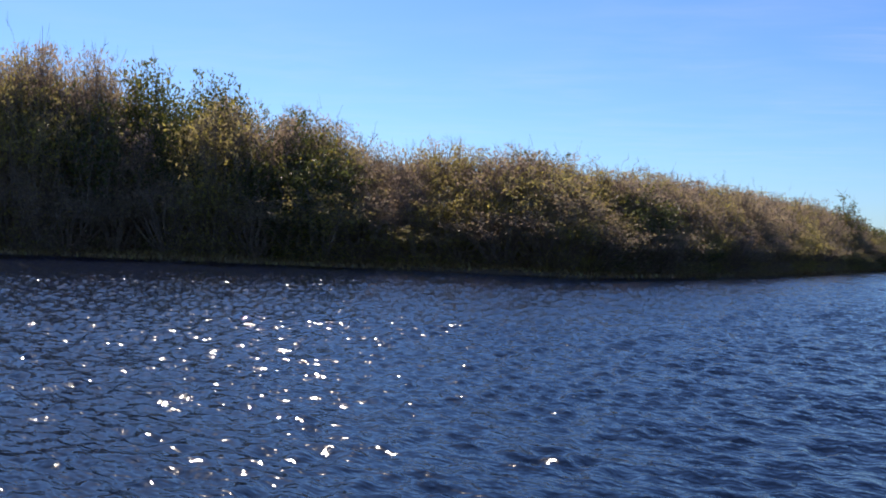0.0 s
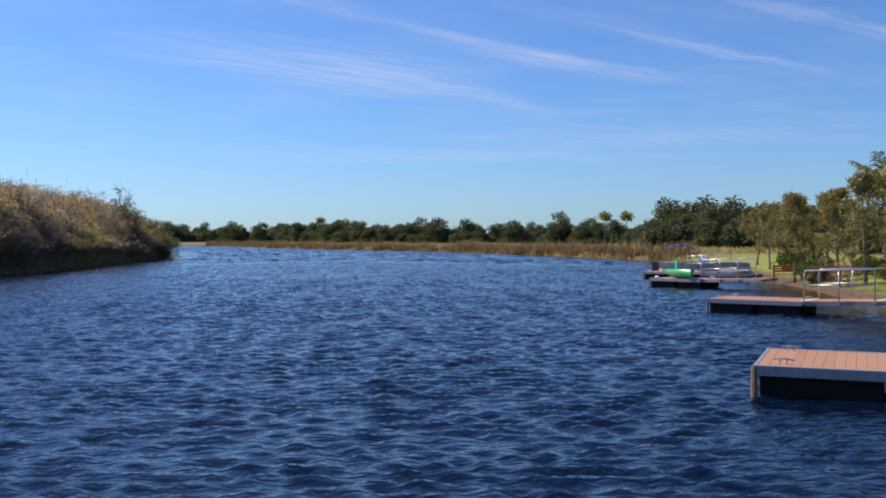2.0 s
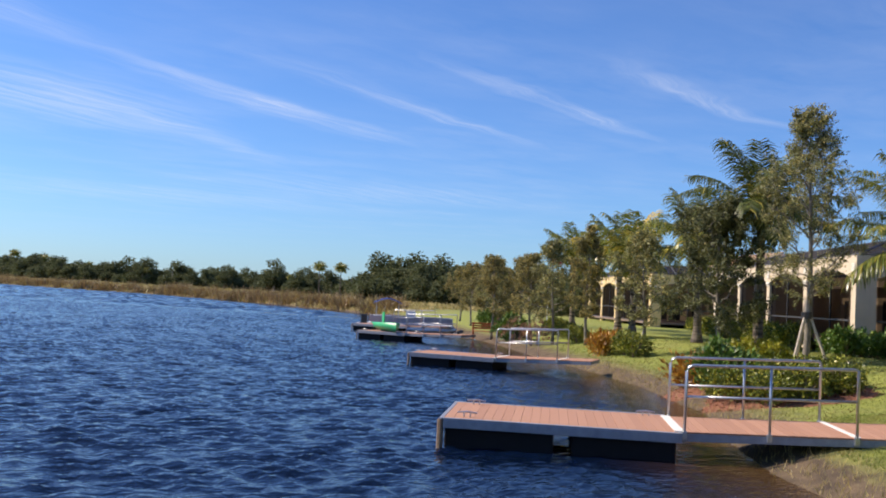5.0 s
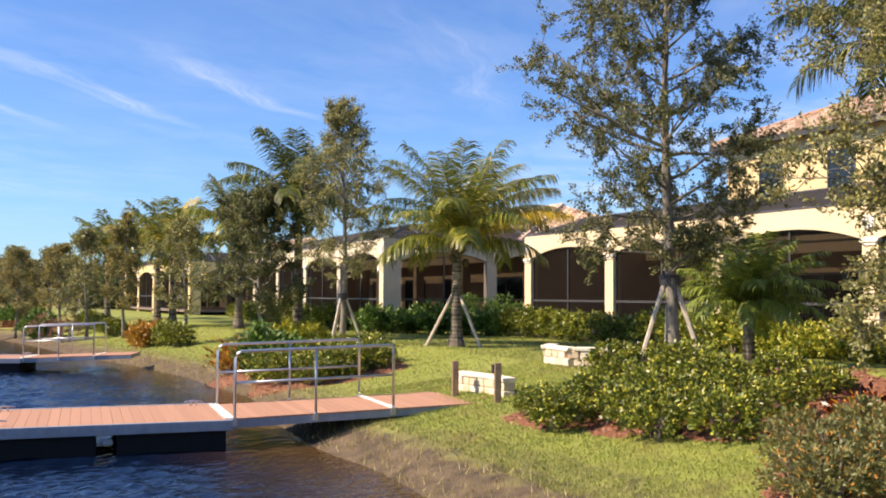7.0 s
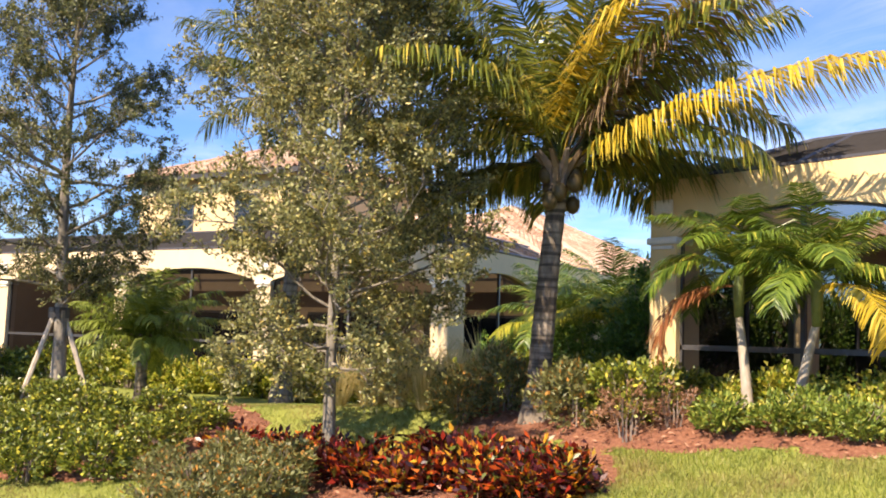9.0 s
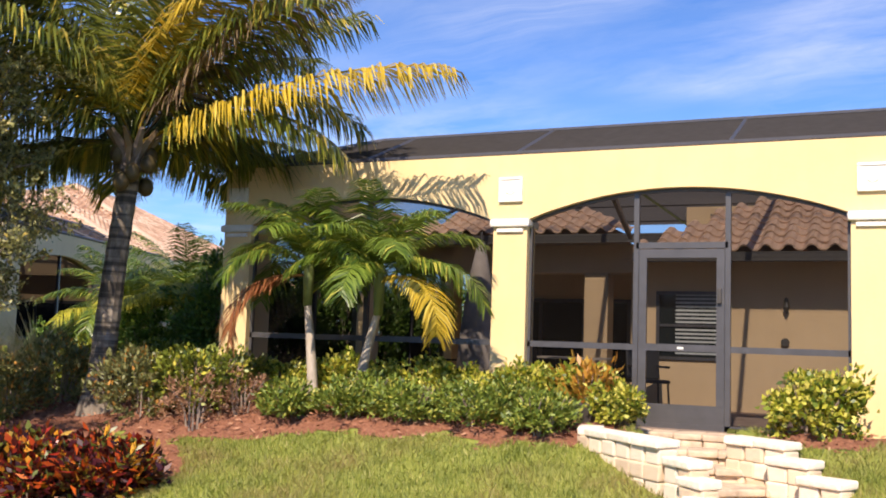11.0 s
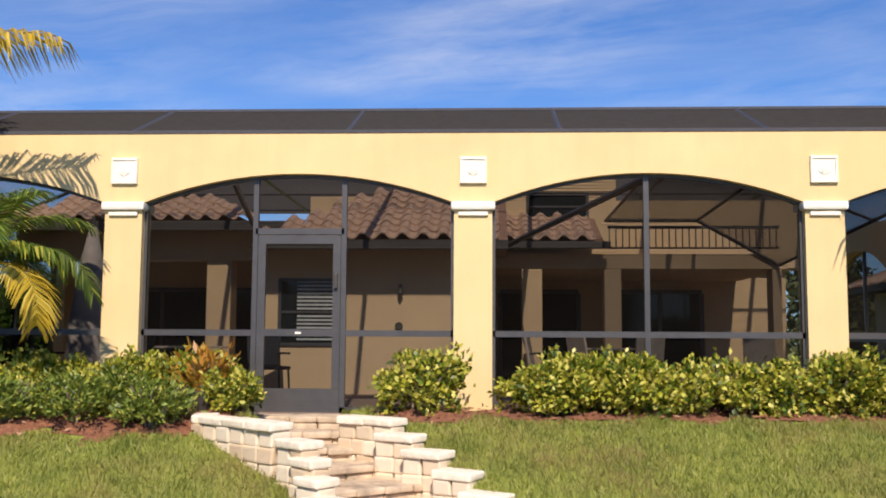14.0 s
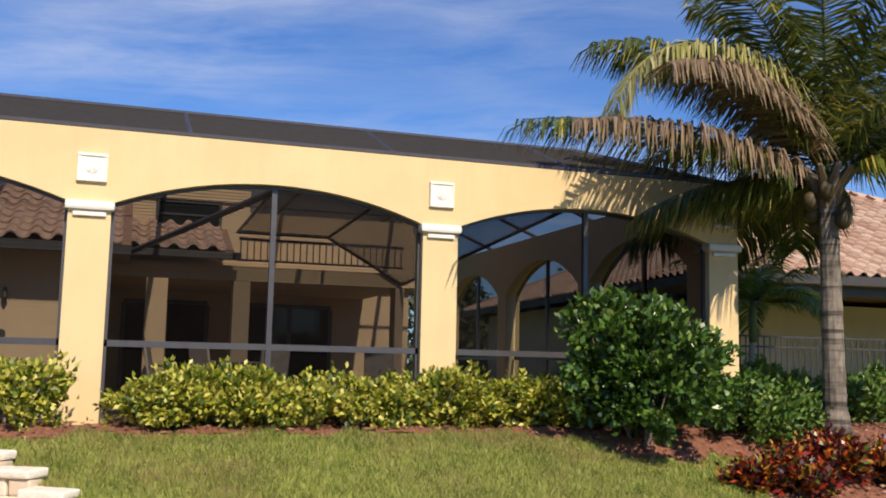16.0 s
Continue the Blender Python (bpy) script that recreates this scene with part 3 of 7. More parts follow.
def make_roof_screen(name, tone, cover):
    m = M(name)
    m.done(m.ramp(m.world_noise(1.6, 3), [(0.3, tuple(v * 0.8 for v in tone)), (0.7, tuple(v * 1.2 for v in tone))]), 0.9, 0.0, Specular_IOR_Level=0.1)
    tr = m.nt.nodes.new("ShaderNodeBsdfTransparent")
    ms = m.nt.nodes.new("ShaderNodeMixShader")
    ms.inputs[0].default_value = cover
    m.link(tr.outputs[0], ms.inputs[1]); m.link(m.bsdf.outputs[0], ms.inputs[2])
    m.link(ms.outputs[0], m.nt.nodes["Material Output"].inputs["Surface"])
    return m.mat


MAT_ROOF_SCREEN = make_roof_screen("cage_roof_screen", (0.060, 0.056, 0.057), 0.40)
MAT_ROOF_SCREEN_DARK = make_roof_screen("dense_roof_screen", (0.040, 0.040, 0.046), 0.75)
# paler thread and more cover imitate screen sunlit from above, seen at grazing angle
MAT_GREY_SCREEN = make_roof_screen("sunlit_roof_screen", (0.10, 0.095, 0.09), 0.62)


MAT_WEAVE = plain("woven_screen_thread", (0.070, 0.064, 0.064), 0.8)


def mansard(parent, x0, x1, y0, y1, bars, rise=0.66, run=1.55, mat=None):
    """The screened roof of the cage: a sloping skirt all round and a flat top, carried by aluminium bars."""
    z0, z1 = WALL_TOP + 0.03, WALL_TOP + rise
    a = [(x0, y0), (x1, y0), (x1, y1), (x0, y1)]
    b = [(x0 + run, y0 + run), (x1 - run, y0 + run), (x1 - run, y1), (x0 + run, y1)]
    lo = [(*p, z0) for p in a]
    hi = [(*p, z1) for p in b]
    for i, j in ((0, 1), (1, 2), (3, 0)):
        mesh_part("roof_screen", [lo[i], lo[j], hi[j], hi[i]], [(0, 1, 2, 3)], mat or MAT_ROOF_SCREEN, parent)
    mesh_part("roof_screen", hi, [(0, 1, 2, 3)], mat or MAT_ROOF_SCREEN, parent)

    # the weave: fine raised threads, so that the screen closes up when seen along its face
    verts, faces = [], []
    n = int(math.hypot(run, z1 - z0) / 0.045)
    nv = Vector((0, -(z1 - z0), run)).normalized() * 0.014
    for k in range(n):
        t = (k + 0.5) / n
        for (p, q, up) in ((Vector(lo[0]).lerp(hi[0], t), Vector(lo[1]).lerp(hi[1], t), nv),):
            i = len(verts)
            verts += [tuple(p), tuple(q), tuple(q + up), tuple(p + up)]
            faces.append((i, i + 1, i + 2, i + 3))
    for k in range(int((y1 - y0 - run) / 0.06)):
        y = y0 + run + 0.06 * k
        i = len(verts)
        verts += [(x0 + run, y, z1), (x1 - run, y, z1), (x1 - run, y, z1 - 0.016), (x0 + run, y, z1 - 0.016)]
        faces.append((i, i + 1, i + 2, i + 3))
    mesh_part("screen_weave", verts, faces, MAT_WEAVE, parent, "dark woven roof screen", kind="stuff")

    def beam(p, q, r=0.035):
        part("roof_beam", tube(bmesh.new(), [p, q], r, 4), MAT_BRONZE, parent)
    for p, q in ((lo[0], hi[0]), (lo[1], hi[1]), (hi[0], hi[1]), (hi[0], hi[3]), (hi[1], hi[2]), (lo[0], lo[1]), (lo[0], lo[3]), (lo[1], lo[2])):
        beam(p, q, 0.045)
    for x in bars:
        beam((x, y0, z0), (x, y0 + run, z1))
        beam((x, y0 + run, z1), (x, y1, z1), 0.045)
    n = int((y1 - y0 - run) / 2.4)
    for k in range(1, n + 1):
        y = y0 + run + k * 2.4
        beam((x0 + run, y, z1), (x1 - run, y, z1))
    for x, xr in ((x0, x0 + run), (x1, x1 - run)):
        for k in range(0, n + 1):
            y = y0 + run + k * 2.4
            beam((x, y, z0), (xr, y, z1))


def cage(root, piers, depth, right_piers, left_piers, door_bay=None, wall=None, side_pier=0.6, side_spring=SPRING, screen=None, side_screen=None):
    """Arcade front, arched sides, screens and the screened roof, in the house's own frame (front along x at y = 0)."""
    part("arched_wall", arch_wall(piers, PIER), wall or MAT_STUCCO, root, "cream stucco arcade wall")
    W = piers[-1] + PIER / 2
    for side, plist in (("right", right_piers), ("left", left_piers)):
        if not plist:
            continue
        ob = part("side_wall", arch_wall(plist, side_pier, spring=side_spring), wall or MAT_STUCCO, root, "cream stucco side wall with arches")
        ob.matrix_local = pose(W - 0.003, THICK, 0, rz=90) if side == "right" else pose(piers[0] - PIER / 2 + THICK + 0.003, THICK, 0, rz=90)
        for p, q in zip(plist, plist[1:]):
            c = (p + q) / 2
            x = W - 0.12 if side == "right" else piers[0] - PIER / 2 + 0.15
            bar("mullion", x - 0.03, x + 0.03, THICK + c - 0.03, THICK + c + 0.03, FLOOR, APEX, root)
            bar("chair_rail", x - 0.025, x + 0.025, THICK + p + 0.3, THICK + q - 0.3, 2.40, 2.47, root)
            curve = arch_curve(p + 0.3, q - 0.3, spring=side_spring)
            verts = [(x, THICK + p + 0.3, FLOOR), (x, THICK + q - 0.3, FLOOR)] + [(x, THICK + yy, z) for yy, z in reversed(curve)]
            mesh_part("screen", verts, [tuple(range(len(verts)))], side_screen or screen or MAT_SCREEN, root)
    for c in piers:
        ob = part("capital", capital_mesh(PIER, THICK), MAT_TRIM, root, "white moulded capital")
        ob.location = (c, 0, 0)
        ob = part("relief_panel", relief_mesh(), MAT_TRIM, root, "white square relief panel")
        ob.location = (c, 0, 4.315)
    for p in (right_piers or [])[1:]:
        ob = part("relief_panel", relief_mesh(), MAT_TRIM, root, "white square relief panel")
        ob.matrix_local = pose(W, THICK + p, 4.315, rz=90)
    ys = 0.12
    for k, (a, b) in enumerate(zip(piers, piers[1:])):
        x0, x1 = a + PIER / 2, b - PIER / 2
        arch_screen(x0, x1, ys, FLOOR, root, mat=side_screen if side_screen and k == len(piers) - 2 else screen)
        bar("bottom_rail", x0, x1, ys - 0.03, ys + 0.03, FLOOR, FLOOR + 0.06, root)
        mid = (x0 + x1) / 2
        if k == door_bay:
            d0, d1 = x0 + 1.32, x0 + 2.36     # door posts
            bar("chair_rail", x0, d0, ys - 0.025, ys + 0.025, 2.40, 2.47, root)
            bar("chair_rail", d1, x1, ys - 0.025, ys + 0.025, 2.40, 2.47, root)
            bar("mullion", d0 - 0.03, d0 + 0.03, ys - 0.03, ys + 0.03, FLOOR, 4.23, root)
            bar("mullion", d1 - 0.03, d1 + 0.03, ys - 0.03, ys + 0.03, FLOOR, 4.23, root)
            bar("transom", d0, d1, ys - 0.03, ys + 0.03, 3.58, 3.65, root)
            screen_door(root, d0 + 0.035, d1 - 0.035, ys)
        else:
            bar("chair_rail", x0, x1, ys - 0.025, ys + 0.025, 2.40, 2.47, root)
            bar("mullion", mid - 0.03, mid + 0.03, ys - 0.03, ys + 0.03, FLOOR, APEX - 0.02, root)
    bars = np.arange(piers[0] + 1.6, piers[-1] - 1.0, 2.5)
    return bars


def screen_door(root, x0, x1, y):
    door = part("screen_door", boxed(x0, x1, y - 0.022, y + 0.022, FLOOR + 0.02, FLOOR + 0.27), MAT_BRONZE, root, "dark bronze screen door with a kick plate")
    for a, b, c, d in ((x0, x0 + 0.09, FLOOR + 0.27, 3.57), (x1 - 0.09, x1, FLOOR + 0.27, 3.57),
                       (x0 + 0.09, x1 - 0.09, 3.47, 3.57), (x0 + 0.09, x1 - 0.09, 2.40, 2.48)):
        bar("door_rail", a, b, y - 0.028, y + 0.02, c, d, door)
    part("latch", boxed(x1 - 0.075, x1 - 0.03, y - 0.07, y - 0.03, 2.95, 3.12, 0.008), MAT_FASCIA, door, "black door latch")
    part("badge", boxed((x0 + x1) / 2 - 0.035, (x0 + x1) / 2 + 0.035, y - 0.033, y - 0.026, 2.425, 2.45), MAT_TRIM, door, "small white badge")


def window_unit(root, x0, x1, y, z0, z1, blinds=True):
    """A dark aluminium window set in a wall face at y, with slatted blinds behind the glass."""
    w = part("window", boxed(x0, x1, y - 0.03, y + 0.02, z0 - 0.05, z0), MAT_BRONZE, root, "dark framed window with slatted blinds")
    for a, b, c, d in ((x0, x0 + 0.05, z0, z1), (x1 - 0.05, x1, z0, z1), (x0, x1, z1, z1 + 0.05), (x0 + 0.05, x1 - 0.05, (z0 + z1) / 2 - 0.02, (z0 + z1) / 2 + 0.02)):
        bar("window_frame", a, b, y - 0.03, y + 0.02, c, d, w)
    mesh_part("pane", [(x0, y - 0.006, z0), (x1, y - 0.006, z0), (x1, y - 0.006, z1), (x0, y - 0.006, z1)], [(0, 1, 2, 3)], MAT_GLASS, w)
    if blinds:
        n = int((z1 - z0) / 0.06)
        for k in range(n):
            z = z0 + 0.04 + k * 0.06
            ob = mesh_part("slat", [(x0 + 0.3, y - 0.012, z), (x1 - 0.06, y - 0.012, z), (x1 - 0.06, y - 0.010, z + 0.03), (x0 + 0.3, y - 0.010, z + 0.03)], [(0, 1, 2, 3)], MAT_BLIND, w)


MAT_BLIND = plain("pale_blind", (0.42, 0.45, 0.44), 0.6)
MAT_PAVER = plain("brick_pavers", (0.24, 0.17, 0.13), 0.85, var=0.3, scale=5, bump=0.3)
MAT_SOFFIT = plain("tan_soffit", (0.30, 0.22, 0.15), 0.9)


def sliding_door(root, x0, x1, y, z1=3.35):
    d = part("sliding_door", boxed(x0, x1, y - 0.05, y + 0.0, z1, z1 + 0.08), MAT_BRONZE, root, "dark sliding glass door")
    n = max(2, int((x1 - x0) / 0.95))
    for k in range(n + 1):
        x = x0 + (x1 - x0) * k / n
        bar("door_stile", x - 0.04, x + 0.04, y - 0.05, y + 0.0, FLOOR, z1, d)
    mesh_part("pane", [(x0, y - 0.02, FLOOR), (x1, y - 0.02, FLOOR), (x1, y - 0.02, z1), (x0, y - 0.02, z1)], [(0, 1, 2, 3)], MAT_GLASS, d)


def wall_block(root, x0, x1, y0, y1, z0, z1, mat=None, name="wall", label=""):
    return part(name, boxed(x0, x1, y0, y1, z0, z1), mat or MAT_STUCCO2, root, label)


# ---- the house in front, in its own frame: x from -8.05, front at y = 11.48
def build_our_house():
    ox, oy = -8.05, 11.48
    root = empty("screened_house", pose(ox, oy, 0), "cream stucco house with a screened arched pool cage", "house")
    piers = [0.0, 4.05, 8.13, 12.10, 16.05]
    # side and last-bay screens get the darkening cover, not another mesh
    cage(root, piers, 12, [0.22, 3.64, 7.39, 11.14], [0.22, 3.64, 7.39], door_bay=1, side_pier=0.46, side_spring=3.72, side_screen=MAT_SCREEN_DARKENED)
    mansard(root, -0.2, 16.25, 0.12, 12.0, [4.05, 6.63, 9.15, 11.55, 13.9, 1.9])
    X = lambda x: x - ox
    Y = lambda y: y - oy
    part("patio_floor", boxed(X(-8.2), X(8.2), Y(11.36), Y(24.0), FLOOR - 0.12, FLOOR), MAT_PAVER, root, "grey-brown paver patio")
    # wing with the window and the door
    wall_block(root, X(-3.45), X(0.15), Y(15.6), Y(15.85), FLOOR, 3.80, label="tan stucco wall")
    wall_block(root, X(-3.45), X(-3.2), Y(15.855), Y(19.9), FLOOR, 3.80)
    wall_block(root, X(-0.1), X(0.15), Y(15.855), Y(19.9), FLOOR, 3.80)
    window_unit(root, X(-3.05), X(-2.05), Y(15.597), 2.32, 3.28)
    wall_light = part("wall_light", tube(bmesh.new(), [(X(-1.12), Y(15.52), 3.02), (X(-1.12), Y(15.50), 3.1), (X(-1.12), Y(15.52), 3.24)], [0.02, 0.045, 0.02], 8), MAT_FASCIA, root, "small dark wall lantern")
    part("vent_cover", tube(bmesh.new(), [(X(-1.14), Y(15.60), 2.59), (X(-1.14), Y(15.54), 2.59)], 0.06, 10), MAT_FASCIA, root, "round dark vent cover")
    # low roof over that wing
    c, s = math.cos(radians(24)), math.sin(radians(24))
    part("gutter", boxed(X(-3.3), X(0.55), Y(14.98), Y(15.05), 3.74, 3.88), MAT_FASCIA, root, "dark bronze gutter")
    mesh_part("roof_deck", [(X(-3.3), Y(15.05), 3.86), (X(0.55), Y(15.05), 3.86), (X(0.55), Y(17.9), 3.86 + 2.85 * s / c), (X(-1.3), Y(17.9), 3.86 + 2.85 * s / c)],
              [(0, 1, 2, 3)], MAT_TILE_PLAIN, root)
    tile_field((X(-3.3), Y(15.02), 3.875), (1, 0, 0), (0, c, s), lambda u, v: u < 3.85 and v < 3.1 and v < 0.25 + 1.5 * u, root, single=True, nu=13, nv=9)
    mesh_part("soffit", [(X(-3.45), Y(15.05), 3.79), (X(0.55), Y(15.05), 3.79), (X(0.55), Y(20), 3.79), (X(-3.45), Y(20), 3.79)], [(3, 2, 1, 0)], MAT_SOFFIT, root)
    # left wing: deep porch with one column
    wall_block(root, X(-4.61), X(-4.19), Y(17.0), Y(17.4), FLOOR, 3.72, name="porch_column", label="sunlit tan stucco porch column")
    wall_block(root, X(-8.0), X(-3.455), Y(17.0), Y(17.4), 3.73, 4.22, name="porch_beam")
    wall_block(root, X(-8.0), X(-3.2), Y(20.2), Y(20.5), FLOOR, 4.2, label="tan stucco back wall")
    sliding_door(root, X(-7.4), X(-3.6), Y(20.19))
    part("gutter", boxed(X(-8.0), X(-3.0), Y(16.42), Y(16.5), 4.20, 4.35), MAT_FASCIA, root, "dark bronze gutter")
    for (a, b, y0, z0) in ((-8.0, -3.75, 16.5, 4.34),):
        mesh_part("roof_deck", [(X(a), Y(y0), z0), (X(b), Y(y0), z0), (X(-4.95), Y(y0 + 1.3), z0 + 1.3 * s / c), (X(-6.8), Y(y0 + 1.3), z0 + 1.3 * s / c)], [(0, 1, 2, 3)], MAT_TILE_PLAIN, root)
        tile_field((X(a), Y(y0 - 0.02), z0 + 0.015), (1, 0, 0), (0, c, s), lambda u, v: u < 4.25 and v < 1.45 and v < 0.3 + 1.15 * u and v < 0.2 + 1.15 * (4.25 - u), root, single=True, nu=17, nv=10)
        mesh_part("soffit", [(X(a), Y(y0), 4.225), (X(b), Y(y0), 4.225), (X(b), Y(20.4), 4.225), (X(a), Y(20.4), 4.225)], [(3, 2, 1, 0)], MAT_SOFFIT, root)
    # right: recessed porch under the balcony
    for a, b in ((0.83, 1.17), (2.23, 2.51), (5.05, 5.2)):
        wall_block(root, X(a), X(b), Y(17.05), Y(17.4), FLOOR, 3.60, name="porch_column", label="sunlit tan stucco porch column")
    wall_block(root, X(0.15), X(6.3), Y(20.5), Y(20.8), FLOOR, 3.86, label="tan stucco back wall")
    sliding_door(root, X(0.5), X(2.1), Y(20.49))
    sliding_door(root, X(2.9), X(4.6), Y(20.49))
    balcony = wall_block(root, X(0.15), X(5.3), Y(17.05), Y(20.5), 3.605, 3.86, MAT_STUCCO2, "balcony", "tan stucco balcony with a dark metal railing")
    bar("handrail", X(2.3), X(5.2), Y(17.1), Y(17.15), 4.30, 4.35, balcony)
    bar("foot_rail", X(2.3), X(5.2), Y(17.1), Y(17.15), 3.95, 3.98, balcony)
    for k in range(26):
        x = X(2.32 + k * 0.113)
        bar("baluster", x, x + 0.018, Y(17.115), Y(17.135), 3.98, 4.30, balcony)
    # lower roof in front of the upper storey
    part("gutter", boxed(X(0.2), X(2.3), Y(16.70), Y(16.77), 3.92, 4.04), MAT_FASCIA, root, "dark bronze gutter")
    mesh_part("roof_deck", [(X(0.2), Y(16.77), 4.02), (X(2.2), Y(16.77), 4.02), (X(2.2), Y(18.4), 4.66), (X(0.2), Y(18.4), 4.66)], [(0, 1, 2, 3)], MAT_TILE_PLAIN, root)
    tile_field((X(0.2), Y(16.75), 4.035), (1, 0, 0), (0, 0.93, 0.365), lambda u, v: u < 2.0 and v < 1.75, root, single=True, nu=7, nv=5)
    up = wall_block(root, X(0.0), X(2.6), Y(18.3), Y(21.0), 3.87, 5.35, label="tan stucco upper storey")
    window_unit(root, X(0.95), X(2.1), Y(18.297), 4.62, 5.05, blinds=False)
    wall_block(root, X(2.605), X(6.75), Y(20.3), Y(21.0), 3.87, 5.25, label="tan stucco upper storey")
    wall_block(root, X(-3.2), X(-0.2), Y(19.0), Y(21.0), 3.87, 5.15, label="tan stucco upper wall")
    window_unit(root, X(-2.75), X(-2.1), Y(18.997), 4.55, 4.95, blinds=False)
    for a, b in (((2.17 + 8.05, 12.30 - 11.48, 4.35), (0.56 + 8.05, 16.60 - 11.48, 3.95)), ((-3.00 + 8.05, 12.60 - 11.48, 4.36), (-3.58 + 8.05, 16.00 - 11.48, 4.24))):
        part("cage_brace", tube(bmesh.new(), [a, b], 0.045, 6), MAT_BRONZE, root, "dark aluminium cage brace")
    # approximate slanted panels; the sunlit look is put into their grey tone
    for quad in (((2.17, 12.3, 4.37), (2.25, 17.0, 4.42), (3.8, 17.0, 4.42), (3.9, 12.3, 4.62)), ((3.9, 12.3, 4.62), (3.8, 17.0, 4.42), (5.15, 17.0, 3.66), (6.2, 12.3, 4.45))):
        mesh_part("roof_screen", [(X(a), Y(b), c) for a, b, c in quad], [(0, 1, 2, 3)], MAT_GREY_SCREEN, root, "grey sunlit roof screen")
        for a, b in zip(quad, quad[1:]):
            part("roof_beam", tube(bmesh.new(), [(X(a[0]), Y(a[1]), a[2]), (X(b[0]), Y(b[1]), b[2])], 0.03, 4), MAT_BRONZE, root)
    return root


OUR_HOUSE = build_our_house()


def build_row_house(origin, turn, label, bay=5.0, two_storey=True, front_bays=4, wall=None):
    root = empty("screened_house", pose(origin[0], origin[1], -0.22, rz=turn), label, "house", "houses along the shore")
    piers = [k * bay for k in range(front_bays + 1)]
    cage(root, piers, 12, [0.21, 4.3, 8.6, 12.9, 17.2], [], wall=wall, side_pier=0.42, screen=MAT_SCREEN_DARKENED)
    W = piers[-1]
    mansard(root, -0.2, W + 0.2, 0.12, 8.0, [W * k / 8 for k in range(1, 8)], mat=MAT_ROOF_SCREEN_DARK)
    part("patio_floor", boxed(-0.2, W + 0.2, -0.1, 9.0, FLOOR - 0.12, FLOOR), MAT_PAVER, root)
    wall_block(root, 0.1, W - 0.1, 7.0, 7.3, FLOOR, 4.6, label="tan stucco back wall")
    wall_block(root, -0.1, 0.095, 0.35, 7.3, FLOOR - 0.3, 4.7, label="tan stucco end wall")
    for k in range(front_bays):
        sliding_door(root, k * bay + 0.9, k * bay + 3.6, 6.99)
    for x in (W * 0.3, W * 0.55, W * 0.8):
        wall_block(root, x, x + 0.4, 5.2, 5.6, FLOOR, 4.0, name="porch_column")
    wall_block(root, 0.1, W - 0.1, 5.2, 5.6, 4.0, 4.55, name="porch_beam")
    hip_roof(root, 0.4, W - 0.4, 6.4, 15.5, 4.75, 23)
    wall_block(root, 0.5, W - 0.5, 9.5, 15.0, FLOOR, 4.7)
    if two_storey:
        wall_block(root, 3.4, 11.5, 6.4, 14.0, 4.72, 7.95, MAT_STUCCO, label="cream stucco upper storey")
        window_unit(root, 5.0, 6.1, 6.397, 6.1, 7.3, blinds=False)
        window_unit(root, 8.0, 9.1, 6.397, 6.1, 7.3, blinds=False)
        hip_roof(root, 3.4, 11.5, 6.4, 14.0, 8.05, 22)
        wall_block(root, W - 12.0, W - 0.8, 15.3, 26.5, FLOOR, 4.7, MAT_STUCCO_PALE, label="cream stucco rear wing")
        hip_roof(root, W - 12.4, W - 0.4, 10.0, 27.0, 4.78, 26)
    return root


H2 = build_row_house((-34.8, 7.8), 18.4, "cream stucco two-storey neighbouring house with a screened arcade", wall=MAT_STUCCO_PALE)
H3 = build_row_house((-57.4, -3.3), 16.2, "cream stucco house with screened arches behind young trees", bay=5.3, two_storey=False, wall=MAT_STUCCO_GREY)
H4 = build_row_house((-84.5, -15.5), 22.0, "cream stucco house at the far end of the row", two_storey=False)


# ---- the house beyond the hedge on the other side
def build_side_house():
    root = empty("neighbour_house", pose(11.2, 16.2, -0.1, rz=-4), "tan stucco house with a clay tile hip roof", "house")
    wall_block(root, 0.6, 14, 5.5, 17.0, 1.2, 4.1, MAT_STUCCO_GREY, label="greyish stucco wall in shade")
    hip_roof(root, 0.4, 14.2, 0.5, 17.2, 4.25, 24, over=0.5)
    wall_block(root, -0.05, 14.6, 0.25, 0.45, 3.9, 4.1, MAT_FASCIA, "porch_beam")
    return root


build_side_house()


def metal_fence(x0, y0, x1, y1, z0):
    n = int(math.hypot(x1 - x0, y1 - y0) / 0.11)
    root = empty("metal_fence", pose(x0, y0, z0, rz=math.degrees(math.atan2(y1 - y0, x1 - x0))), "black metal picket fence beside the house", "fence")
    L = math.hypot(x1 - x0, y1 - y0)
    for z in (0.12, 1.05, 1.22):
        bar("rail", 0, L, -0.015, 0.015, z, z + 0.03, root, MAT_FASCIA)
    first = None
    for k in range(n + 1):
        x = L * k / n
        if first is None:
            first = part("picket", boxed(-0.009, 0.009, -0.009, 0.009, 0, 1.22), MAT_FASCIA, root)
        else:
            ob = new("picket", first.data)
            ob.parent = root
            ob.location = (x, 0, 0)


metal_fence(9.9, 14.0, 15.5, 13.6, 1.62)

# ---------------------------------------------------------------- docks
def make_deck():
    m = M("terracotta_deck_board")
    r = m.rand()
    c = m.ramp(r, [(0.0, (0.43, 0.22, 0.135)), (1.0, (0.50, 0.265, 0.165))])
    c = m.mix(m.math('MULTIPLY', m.world_noise(9, 4), 0.35), c, (0.28, 0.17, 0.12))
    m.bump(m.world_noise(50, 3), 0.2, 0.003)
    return m.done(c, 0.8)


MAT_DECK = make_deck()
MAT_DOCK_SIDE = plain("painted_dock_fascia", (0.30, 0.32, 0.36), 0.5, 0.2, var=0.15)
